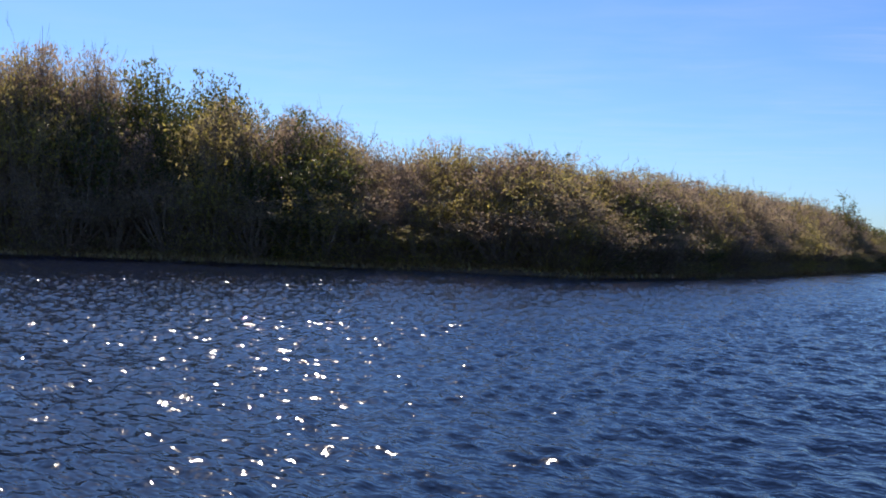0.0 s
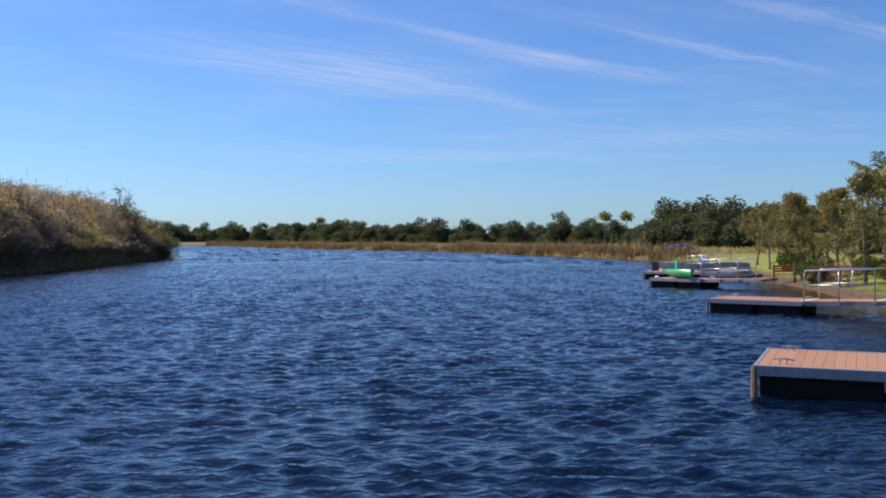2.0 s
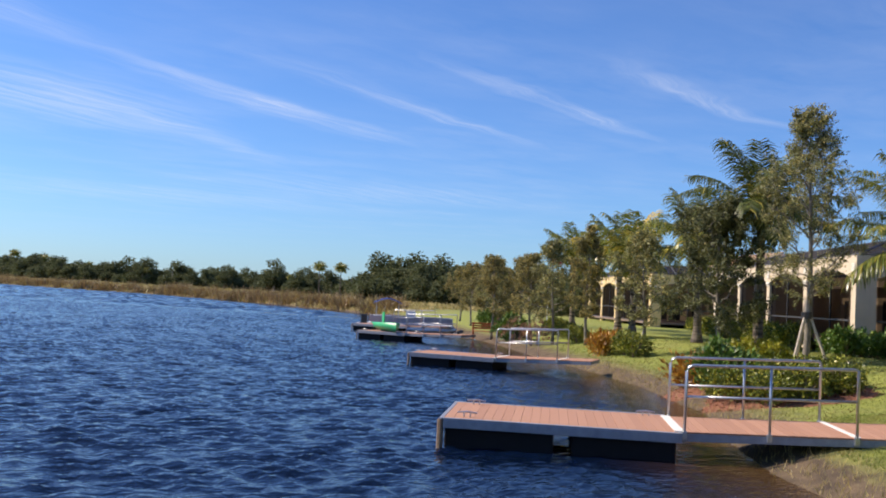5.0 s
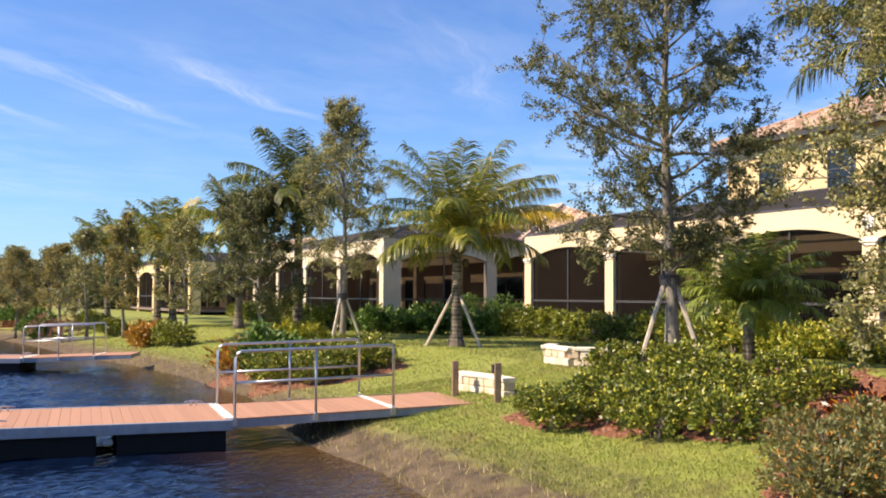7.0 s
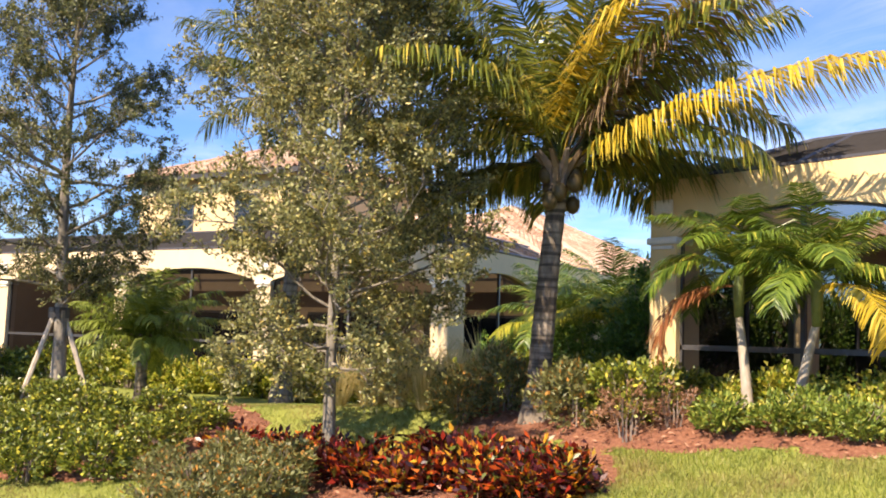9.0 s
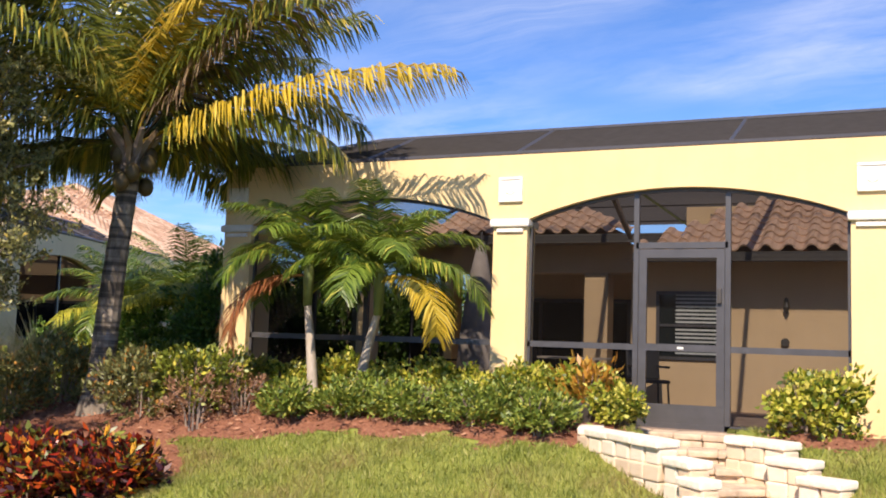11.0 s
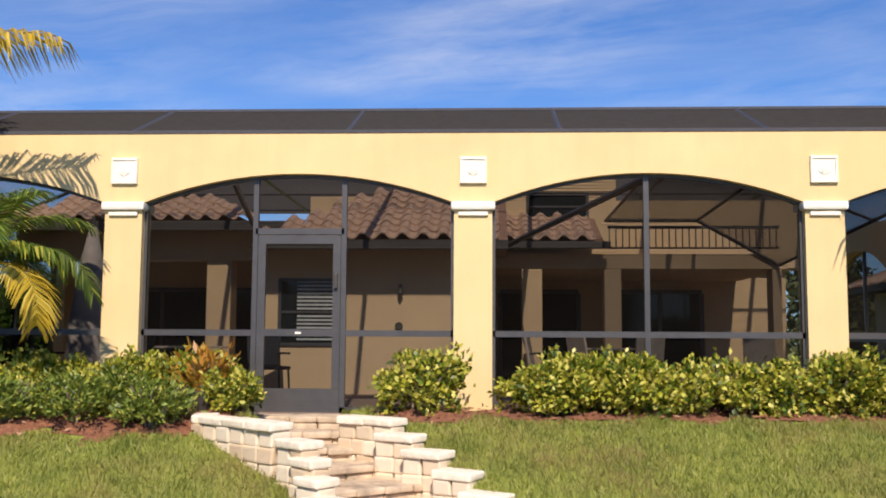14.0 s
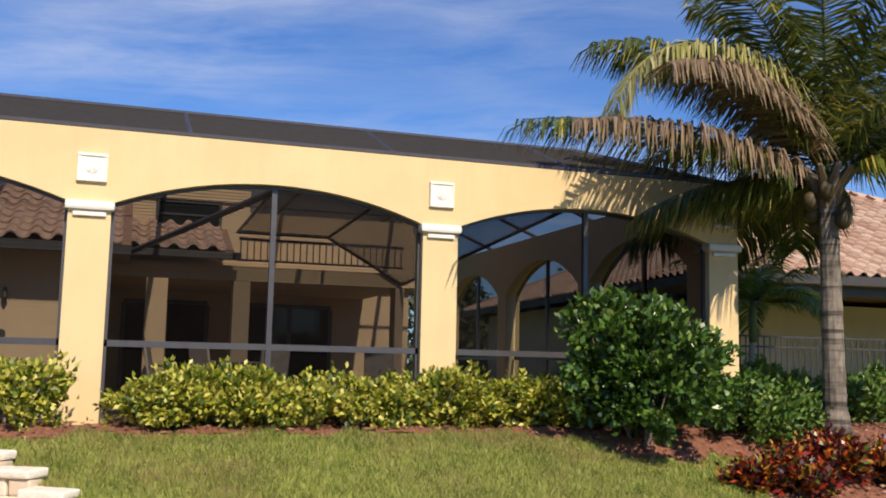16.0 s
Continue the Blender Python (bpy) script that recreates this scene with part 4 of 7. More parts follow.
MAT_FLOAT = plain("black_float", (0.004, 0.004, 0.005), 0.85, var=0.4, bump=0.2)


def build_dock(m, label, G=4.0):
    """Floating dock: boards across, metal fascia, two black floats, cleats, and a railed gangway. Local x runs along the dock."""
    dock = empty("floating_dock", m, label, "dock", "docks along the shore")
    L, Wd, top = 3.6, 2.4, 0.45
    n = 24
    base = None
    for k in range(n):
        x = L * k / n
        if base is None:
            base = part("deck_board", boxed(0.0015, L / n - 0.0015, 0.03, Wd - 0.03, top - 0.03, top, 0.003), MAT_DECK, dock)
        else:
            ob = new("deck_board", base.data)
            ob.parent = dock
            ob.location = (x, 0, random.uniform(-0.002, 0.002))
    for a, b, c, d in ((0, L, -0.05, 0.028), (0, L, Wd - 0.028, Wd + 0.05), (-0.06, 0.0, -0.05, Wd + 0.05), (L, L + 0.06, -0.05, Wd + 0.05)):
        part("fascia", boxed(a, b, c, d, top - 0.15, top + 0.006, 0.01), MAT_DOCK_SIDE, dock, "grey metal edge")
    part("float", boxed(0.02, 1.72, 0.05, Wd - 0.05, -0.25, top - 0.152, 0.03), MAT_FLOAT, dock, "black plastic float")
    part("float", boxed(2.0, L - 0.02, 0.05, Wd - 0.05, -0.25, top - 0.152, 0.03), MAT_FLOAT, dock, "black plastic float")
    part("fender_post", tube(bmesh.new(), [(-0.04, -0.02, -0.3), (-0.04, -0.02, top - 0.02)], 0.05, 8), MAT_WOOD, dock, "worn pale corner post")
    for x, y in ((0.35, 0.25), (0.35, Wd - 0.25), (L - 0.3, Wd - 0.3)):
        bm = bmesh.new()
        tube(bm, [(x - 0.16, y, top + 0.07), (x, y, top + 0.085), (x + 0.16, y, top + 0.07)], [0.012, 0.02, 0.012], 6)
        tube(bm, [(x - 0.05, y, top), (x - 0.05, y, top + 0.075)], 0.014, 6)
        tube(bm, [(x + 0.05, y, top), (x + 0.05, y, top + 0.075)], 0.014, 6)
        part("cleat", bm, MAT_ALU, dock, "galvanised cleat")
    # gangway
    z1 = 0.56
    x0, y0, y1 = L + 0.08, 0.12, Wd - 0.25
    zs = lambda x: top + (z1 - top) * (x - x0) / G
    gang = mesh_part("gangway", [(x0, y0, top - 0.14), (x0 + G, y0, z1 - 0.12), (x0 + G, y1, z1 - 0.12), (x0, y1, top - 0.14),
                                 (x0, y0, top - 0.02), (x0 + G, y0, z1 - 0.02), (x0 + G, y1, z1 - 0.02), (x0, y1, top - 0.02)],
                     [(3, 2, 1, 0), (0, 1, 5, 4), (1, 2, 6, 5), (2, 3, 7, 6), (3, 0, 4, 7), (4, 5, 6, 7)], MAT_DOCK_SIDE, dock, "railed gangway with terracotta boards")
    nb = 28
    for k in range(nb):
        xa, xb = x0 + G * k / nb + 0.004, x0 + G * (k + 1) / nb - 0.004
        mesh_part("gangway_board", [(xa, y0, zs(xa) - 0.018), (xb, y0, zs(xb) - 0.018), (xb, y1, zs(xb) - 0.018), (xa, y1, zs(xa) - 0.018),
                                    (xa, y0, zs(xa) + 0.008), (xb, y0, zs(xb) + 0.008), (xb, y1, zs(xb) + 0.008), (xa, y1, zs(xa) + 0.008)],
                  [(0, 1, 5, 4), (1, 2, 6, 5), (2, 3, 7, 6), (3, 0, 4, 7), (4, 5, 6, 7)], MAT_DECK, gang)
    for y in (y0 - 0.035, y1 + 0.035):
        xs = [x0 + 0.02, x0 + 1.28, x0 + 2.55]
        bm = bmesh.new()
        H = 1.03
        tube(bm, [(xs[0], y, zs(xs[0]) - 0.05), (xs[0], y, zs(xs[0]) + H - 0.10), (xs[0] + 0.03, y, zs(xs[0]) + H - 0.03), (xs[0] + 0.10, y, zs(xs[0]) + H),
                  (xs[2] - 0.05, y, zs(xs[2]) + H), (xs[2] - 0.01, y, zs(xs[2]) + H - 0.02), (xs[2], y, zs(xs[2]) + H - 0.06), (xs[2], y, zs(xs[2]) - 0.05)], 0.024, 8)
        rail = part("handrail", bm, MAT_ALU, gang, "galvanised tube handrail", smooth=True)
        part("mid_rail", tube(bmesh.new(), [(xs[0], y, zs(xs[0]) + 0.55), (xs[2], y, zs(xs[2]) + 0.55)], 0.02, 8), MAT_ALU, gang, smooth=True)
        part("rail_post", tube(bmesh.new(), [(xs[1], y, zs(xs[1]) - 0.05), (xs[1], y, zs(xs[1]) + H)], 0.022, 8), MAT_ALU, gang, smooth=True)
        for x in xs:
            part("rail_shoe", boxed(x - 0.035, x + 0.035, y - 0.035, y + 0.035, zs(x) - 0.10, zs(x) + 0.02, 0.006), MAT_ALU, gang)
    part("hinge_plate", boxed(x0 - 0.12, x0 + 0.03, y0, y1, top + 0.008, top + 0.02), MAT_TRIM, gang, "pale hinge plate")
    part("hinge_plate", boxed(x0 + 2.52, x0 + 2.62, y0, y1, zs(x0 + 2.6) + 0.012, zs(x0 + 2.6) + 0.022), MAT_TRIM, gang, "pale hinge plate")
    return dock


# local x runs inland, local y runs away from the viewer (towards -x)
build_dock(pose(-14.35, -4.75, 0, rz=102.5), "floating dock with terracotta boards and a railed gangway")
build_dock(pose(-30.4, -11.45, 0, rz=90) @ Matrix.Diagonal((0.80, 0.80, 0.92, 1)), "floating dock further along the shore", 3.9)
build_dock(pose(-44.9, -19.8, 0, rz=81) @ Matrix.Diagonal((0.75, 0.80, 0.92, 1)), "floating dock carrying a green covered boat")
build_dock(pose(-54.0, -24.2, 0, rz=83) @ Matrix.Diagonal((0.75, 0.80, 0.92, 1)), "far floating dock with boats moored to it")


def gate_post(x, y, h, lamp):
    z = gz(x, y)
    root = empty("dock_post", pose(x, y, z), "weathered square wooden post beside the gangway", "post", "posts beside the gangway")
    part("shaft", boxed(-0.055, 0.055, -0.055, 0.055, -0.2, h, 0.008), MAT_WOOD, root)
    part("lamp_box" if lamp else "cap_block", boxed(-0.11, 0.0, -0.09, 0.06, h - 0.17, h - 0.03, 0.008) if lamp else boxed(-0.10, 0.0, -0.04, 0.04, h - 0.12, h - 0.04, 0.006), MAT_FASCIA if lamp else MAT_WOOD, root)


gate_post(-17.3, 2.55, 0.62, False)
gate_post(-15.9, 3.05, 0.66, True)


def make_stone():
    m = M("pale_block_stone")
    r = m.rand()
    c = m.ramp(r, [(0.0, (0.62, 0.48, 0.33)), (0.5, (0.76, 0.63, 0.46)), (1.0, (0.82, 0.73, 0.58))])
    c = m.mix(m.math('MULTIPLY', m.world_noise(14, 5, 0.7), 0.35), c, (0.50, 0.35, 0.24))
    m.bump(m.world_noise(30, 5, 0.7), 0.6, 0.012)
    return m.done(c, 0.9)


MAT_STONE = make_stone()


def rough_block(seed, lx, ly, lz):
    """A tumbled wall stone: bevelled, with a slightly uneven face."""
    rnd = random.Random(seed)
    bm = boxed(-lx / 2, lx / 2, -ly / 2, ly / 2, 0, lz)
    for v in bm.verts:
        v.co += Vector((rnd.uniform(-0.007, 0.007), rnd.uniform(-0.010, 0.010), rnd.uniform(-0.005, 0.005)))
    bmesh.ops.bevel(bm, geom=list(bm.edges), offset=0.026, segments=3, affect='EDGES', profile=0.6)
    me = bpy.data.meshes.new("stone_block")
    bm.to_mesh(me)
    bm.free()
    me.materials.append(MAT_STONE)
    return me


BLOCKS = [rough_block(k, 0.205, 0.22, 0.15) for k in range(6)]
CAPS = [rough_block(20 + k, 0.37, 0.27, 0.08) for k in range(4)]
RISERS = [rough_block(60 + k, 0.30, 0.22, 0.125) for k in range(4)]
TREADS = [rough_block(40 + k, 0.30, 0.40, 0.07) for k in range(4)]
MAT_CAP = plain("white_cap_stone", (0.80, 0.71, 0.58), 0.9, var=0.16, scale=12, bump=0.7)
for me in CAPS:
    me.materials[0] = MAT_CAP
MAT_TREAD = plain("brown_tread_stone", (0.50, 0.39, 0.28), 0.9, var=0.4, scale=5, bump=0.5)
for me in TREADS + RISERS:
    me.materials[0] = MAT_TREAD


def block_wall(root, path, top, bottom, cap=True, rnd=random.Random(5)):
    """Dry-laid courses along a polyline, with cap stones."""
    pts = [Vector((*p, 0)) for p in path]
    seg = [(b - a).length for a, b in zip(pts, pts[1:])]
    total = sum(seg)

    def at(s):
        for (a, b), l in zip(zip(pts, pts[1:]), seg):
            if s <= l + 1e-6:
                return a + (b - a) * (s / l), math.degrees(math.atan2((b - a).y, (b - a).x))
            s -= l
        return pts[-1], math.degrees(math.atan2((pts[-1] - pts[-2]).y, (pts[-1] - pts[-2]).x))
    def course(kinds, name, z, pitch, wobble):
        n = max(1, round(total / pitch))
        for k in range(n):
            p, a = at(total * (k + 0.5) / n)
            ob = new(name, rnd.choice(kinds))
            ob.parent = root
            ob.matrix_local = pose(p.x, p.y, z, rz=a + rnd.uniform(-wobble, wobble)) @ Matrix.Diagonal((total / n / pitch, rnd.uniform(0.95, 1.05), 1, 1))
    z = top - (0.08 if cap else 0)
    row = 0
    while z > bottom:
        z -= 0.148
        course(BLOCKS, "stone_block", z, 0.206 if row % 2 else 0.225, 1.5)
        row += 1
    if cap:
        course(CAPS, "cap_stone", top - 0.08, 0.365, 1.5)


def build_stairs():
    root = empty("stone_stairs", pose(0, 0, 0), "pale stone garden stairs with stepped block cheek walls", "stairs")
    left = [([(-2.60, 10.30), (-2.54, 10.0), (-2.22, 9.72), (-1.60, 9.20)], 1.61), ([(-1.56, 9.17), (-1.27, 8.93)], 1.475),
            ([(-1.40, 8.93), (-1.15, 8.74)], 1.34), ([(-1.30, 8.74), (-1.07, 8.56)], 1.205), ([(-1.20, 8.52), (-0.92, 8.30)], 1.07)]
    right = [([(-1.22, 10.45), (-0.62, 10.05)], 1.59), ([(-0.8, 10.0), (-0.40, 9.78)], 1.46), ([(-0.50, 9.69), (-0.12, 9.47)], 1.34),
             ([(-0.20, 9.36), (0.16, 9.15)], 1.20), ([(0.05, 9.0), (0.42, 8.77)], 1.06)]
    for path, top in left + right:
        block_wall(root, path, top, top - 0.42)
    rnd = random.Random(9)
    # treads wind from the landing down towards the lake: middle of the front edge, height, turn, width
    for x, y, z, turn, wide in ((-1.52, 10.58, 1.40, 7, 1.0), (-1.20, 10.22, 1.28, 14, 0.9), (-0.95, 9.78, 1.16, 36, 0.92), (-0.66, 9.28, 1.04, 37, 1.1),
                                (-0.40, 8.85, 0.92, 37, 1.2), (-0.15, 8.42, 0.80, 37, 1.2)):
        a = radians(turn)
        n = max(3, round(wide / 0.30))
        for j in range(n):
            o = (j - (n - 1) / 2) * 0.297
            px, py = x + o * math.cos(a), y + o * math.sin(a)
            back = rnd.uniform(-0.012, 0.012)
            for deep in (0.19, 0.56):
                ob = new("tread_stone", rnd.choice(TREADS))
                ob.parent = root
                ob.matrix_local = pose(px - (deep + back) * math.sin(a), py + (deep + back) * math.cos(a), z - 0.07 - 0.003 * (deep > 0.3), rz=turn + rnd.uniform(-1.2, 1.2))
            ob = new("riser_stone", rnd.choice(RISERS))
            ob.parent = root
            ob.matrix_local = pose(px - 0.15 * math.sin(a), py + 0.15 * math.cos(a), z - 0.195, rz=turn + rnd.uniform(-1, 1))
    for j in range(5):
        for kinds, y, z in ((TREADS, 11.17, FLOOR - 0.07), (RISERS, 11.10, FLOOR - 0.195)):
            ob = new("landing_stone", rnd.choice(kinds))
            ob.parent = root
            ob.matrix_local = pose(-2.35 + 0.302 * j, y, z, rz=rnd.uniform(-1, 1))


build_stairs()


def stone_seat(cx, cy, label, path, top, bottom):
    root = empty("stone_wall", pose(0, 0, 0), label, "garden wall")
    block_wall(root, path, top, bottom)


stone_seat(0, 0, "low curved pale stone wall on the neighbour's lawn", [(-19.9, 5.0), (-19.3, 4.75), (-18.6, 5.0), (-18.3, 5.7), (-18.5, 6.5)], gz(-18.6, 4.9) + 0.38, gz(-18.6, 4.9) - 0.1)
stone_seat(0, 0, "low pale stone wall beside the gangway", [(-18.0, 2.75), (-17.1, 3.2), (-16.4, 3.35)], gz(-17.0, 3.1) + 0.33, gz(-17.0, 3.1) - 0.1)

# ---------------------------------------------------------------- plants: shared parts
def leaf_quads(base, way, length, width, rng, fold=0.3):
    """Folded rhombic leaves: base points, directions, lengths, widths (arrays). Returns verts and faces."""
    n = len(base)
    way = way / (np.linalg.norm(way, axis=1, keepdims=True) + 1e-9)
    ref = rng.normal(size=(n, 3))
    side = np.cross(way, ref)
    side /= np.linalg.norm(side, axis=1, keepdims=True) + 1e-9
    nor = np.cross(side, way)
    length = np.broadcast_to(length, n)[:, None]
    width = np.broadcast_to(width, n)[:, None]
    mid = base + way * length * 0.48
    v = np.stack([base, mid + side * width / 2 + nor * width * fold, base + way * length, mid - side * width / 2 + nor * width * fold], 1)
    idx = np.arange(n)[:, None] * 4
    return v.reshape(-1, 3), (idx + np.array([[0, 1, 2, 3]]))


def np_mesh(name, verts, faces, mat, parent=None, label="", kind="", smooth=False):
    me = bpy.data.meshes.new(name)
    verts = np.asarray(verts, dtype=np.float32)
    faces = np.asarray(faces, dtype=np.int32)
    k = faces.shape[1]
    me.vertices.add(len(verts))
    me.vertices.foreach_set("co", verts.ravel())
    me.loops.add(faces.size)
    me.loops.foreach_set("vertex_index", faces.ravel())
    me.polygons.add(len(faces))
    me.polygons.foreach_set("loop_start", np.arange(0, faces.size, k, dtype=np.int32))
    me.polygons.foreach_set("loop_total", np.full(len(faces), k, dtype=np.int32))
    me.materials.append(mat)
    me.update(calc_edges=True)
    me.validate()
    if smooth:
        me.polygons.foreach_set("use_smooth", np.ones(len(faces), dtype=bool))
    ob = new(name, me)
    if parent:
        ob.parent = parent
    if label:
        ob["label"] = label
    if kind:
        ob["kind"] = kind
    return ob


def multi_leaf(name, stops, rough=0.45, trans=0.25):
    m = M(name)
    c = m.ramp(m.rand(True), stops)
    m.done(c, rough)
    tr = m.nt.nodes.new("ShaderNodeBsdfTranslucent")
    m.link(c, tr.inputs["Color"])
    ms = m.nt.nodes.new("ShaderNodeMixShader")
    ms.inputs[0].default_value = trans
    m.link(m.bsdf.outputs[0], ms.inputs[1]); m.link(tr.outputs[0], ms.inputs[2])
    m.link(ms.outputs[0], m.nt.nodes["Material Output"].inputs["Surface"])
    return m.mat


MAT_OAK = foliage("oak_leaves", (0.014, 0.019, 0.008), (0.140, 0.145, 0.050), (0.26, 0.21, 0.06), 0.05, rough=0.48, trans=0.18)
MAT_OAK_GREY = foliage("dull_oak_leaves", (0.022, 0.026, 0.010), (0.275, 0.265, 0.098), (0.45, 0.34, 0.09), 0.06, rough=0.46, trans=0.24)
MAT_OAK_ROW = foliage("sunlit_oak_leaves", (0.035, 0.038, 0.012), (0.23, 0.20, 0.070), (0.42, 0.30, 0.08), 0.12, rough=0.6, trans=0.3)
MAT_GREEN = foliage("green_shrub_leaves", (0.015, 0.030, 0.005), (0.160, 0.182, 0.022), (0.40, 0.36, 0.045), 0.13, rough=0.40, trans=0.1)
MAT_FEATHER = foliage("bright_shrub_leaves", (0.032, 0.060, 0.008), (0.155, 0.195, 0.030), (0.30, 0.29, 0.05), 0.12, trans=0.15)
MAT_DARKGREEN = foliage("glossy_dark_leaves", (0.020, 0.052, 0.007), (0.085, 0.150, 0.020), (0.18, 0.22, 0.04), 0.08, rough=0.5, trans=0.12)
MAT_GLOSSY = foliage("glossy_shrub_leaves", (0.010, 0.028, 0.005), (0.060, 0.120, 0.016), (0.16, 0.22, 0.05), 0.10, rough=0.33, trans=0.1)
MAT_VARIEG = multi_leaf("variegated_leaves", [(0.0, (0.045, 0.09, 0.012)), (0.28, (0.16, 0.22, 0.02)), (0.55, (0.44, 0.43, 0.04)), (1.0, (0.74, 0.66, 0.16))])
MAT_CROTON = multi_leaf("croton_leaves", [(0.0, (0.022, 0.007, 0.008)), (0.46, (0.085, 0.010, 0.012)), (0.59, (0.36, 0.030, 0.014)), (0.71, (0.55, 0.10, 0.015)),
                                          (0.82, (0.66, 0.33, 0.03)), (0.90, (0.10, 0.12, 0.02)), (1.0, (0.10, 0.12, 0.02))], 0.35, 0.2)
MAT_CROTON_GOLD = multi_leaf("golden_croton_leaves", [(0.0, (0.25, 0.10, 0.015)), (0.5, (0.50, 0.24, 0.03)), (1.0, (0.55, 0.36, 0.06))])
MAT_YELLOW = multi_leaf("yellow_shrub_leaves", [(0.0, (0.22, 0.24, 0.02)), (1.0, (0.55, 0.50, 0.05))])
MAT_OLIVE = foliage("olive_shrub_leaves", (0.05, 0.055, 0.018), (0.17, 0.17, 0.06), (0.42, 0.20, 0.04), 0.09)
MAT_DEAD = foliage("dry_brown_twigs", (0.12, 0.06, 0.03), (0.30, 0.17, 0.10))
MAT_PALM = foliage("palm_leaflets", (0.024, 0.042, 0.008), (0.18, 0.19, 0.032), (0.44, 0.34, 0.06), 0.20, rough=0.28)
MAT_PALM_DEEP = foliage("deep_green_shaded_palm_leaflets", (0.014, 0.027, 0.006), (0.105, 0.120, 0.024), (0.36, 0.30, 0.06), 0.12, rough=0.35)
MAT_PALM_Y = multi_leaf("yellowing_palm_leaflets", [(0.0, (0.42, 0.30, 0.03)), (0.6, (0.70, 0.50, 0.05)), (1.0, (0.78, 0.62, 0.14))], 0.4, 0.35)
MAT_PALM_DRY = multi_leaf("dry_palm_leaflets", [(0.0, (0.14, 0.09, 0.05)), (1.0, (0.34, 0.24, 0.14))], 0.6, 0.2)
MAT_PALM_RUST = multi_leaf("rusty_palm_leaflets", [(0.0, (0.20, 0.06, 0.02)), (1.0, (0.42, 0.17, 0.06))], 0.6, 0.2)
MAT_REED = multi_leaf("dry_grass", [(0.0, (0.24, 0.21, 0.05)), (0.6, (0.54, 0.44, 0.16)), (1.0, (0.74, 0.60, 0.30))], 0.7, 0.3)
MAT_STRAW = multi_leaf("fountain_grass_straw", [(0.0, (0.40, 0.34, 0.12)), (0.5, (0.64, 0.54, 0.26)), (1.0, (0.80, 0.68, 0.40))], 0.7, 0.45)
MAT_SCRUB = foliage("scrub_leaves", (0.11, 0.084, 0.070), (0.26, 0.195, 0.155), (0.30, 0.26, 0.07), 0.16, trans=0.66, vary=0.4)
MAT_SCRUB_OLIVE = foliage("olive_scrub_leaves", (0.10, 0.082, 0.044), (0.26, 0.215, 0.095), (0.38, 0.33, 0.06), 0.25, trans=0.66, vary=0.4)
MAT_SCRUB_GREEN = foliage("green_scrub_leaves", (0.020, 0.030, 0.010), (0.085, 0.095, 0.026), (0.30, 0.24, 0.03), 0.10, trans=0.5)
MAT_FAR = foliage("far_tree_leaves", (0.022, 0.034, 0.012), (0.085, 0.096, 0.038), (0.14, 0.13, 0.05), 0.06, rough=0.85)
MAT_FAR_DRY = foliage("brown_shore_grass", (0.085, 0.06, 0.028), (0.22, 0.15, 0.065), (0.30, 0.25, 0.08), 0.15)
MAT_TWIG = plain("grey_twig", (0.22, 0.17, 0.135), 0.9, var=0.3)
MAT_NUT = plain("coconut_husk", (0.085, 0.060, 0.022), 0.6, var=0.4)


def make_bark(name, a, b, rings=False):
    m = M(name)
    n = m.world_noise(9, 5, 0.7, stretch=(1.5, 1.5, 0.5))
    c = m.ramp(n, [(0.3, a), (0.7, b)])
    if rings:
        r = m.world_noise(5.0, 2, 0.5, stretch=(0.15, 0.15, 3.0))
        c = m.mix(m.ramp(r, [(0.45, (0, 0, 0)), (0.6, (0.8, 0.8, 0.8))]), c, tuple(v * 0.3 for v in a))
    m.bump(n, 0.6, 0.02)
    return m.done(c, 0.9)


MAT_BARK = make_bark("oak_bark", (0.10, 0.085, 0.065), (0.34, 0.30, 0.24))
MAT_PALM_TRUNK = make_bark("ringed_palm_trunk", (0.09, 0.07, 0.052), (0.33, 0.275, 0.21), True)
MAT_PALE_TRUNK = make_bark("smooth_pale_palm_trunk", (0.30, 0.25, 0.19), (0.46, 0.40, 0.32))
MAT_STAKE = plain("pale_timber_stake", (0.52, 0.44, 0.34), 0.85, var=0.2, bump=0.2)


# ---------------------------------------------------------------- oaks
def limb(rng, start, way, length, radius, segs, bend=0.14, lift=0.05, n=5):
    """A crooked tapering limb; returns its points."""
    pts, rad = [np.array(start, float)], [radius]
    p, d = np.array(start, float), np.array(way, float)
    for k in range(n):
        d = d + rng.normal(0, bend, 3) + np.array([0, 0, lift])
        d /= np.linalg.norm(d)
        p = p + d * length / n
        pts.append(p.copy())
        rad.append(max(radius * (1 - 0.85 * (k + 1) / n), 0.003))
    segs.append((pts, rad))
    return np.array(pts)


def along(pts, t):
    k = min(t * (len(pts) - 1), len(pts) - 1.001)
    j = int(k)
    return pts[j] * (1 - (k - j)) + pts[j + 1] * (k - j), pts[j + 1] - pts[j]


def aside(rng, d, out, up):
    d = d / (np.linalg.norm(d) + 1e-9)
    s = rng.normal(0, 1, 3)
    s -= d * (s @ d)
    w = d * (1 - out) + s / (np.linalg.norm(s) + 1e-9) * out + np.array([0, 0, up])
    return w / np.linalg.norm(w)


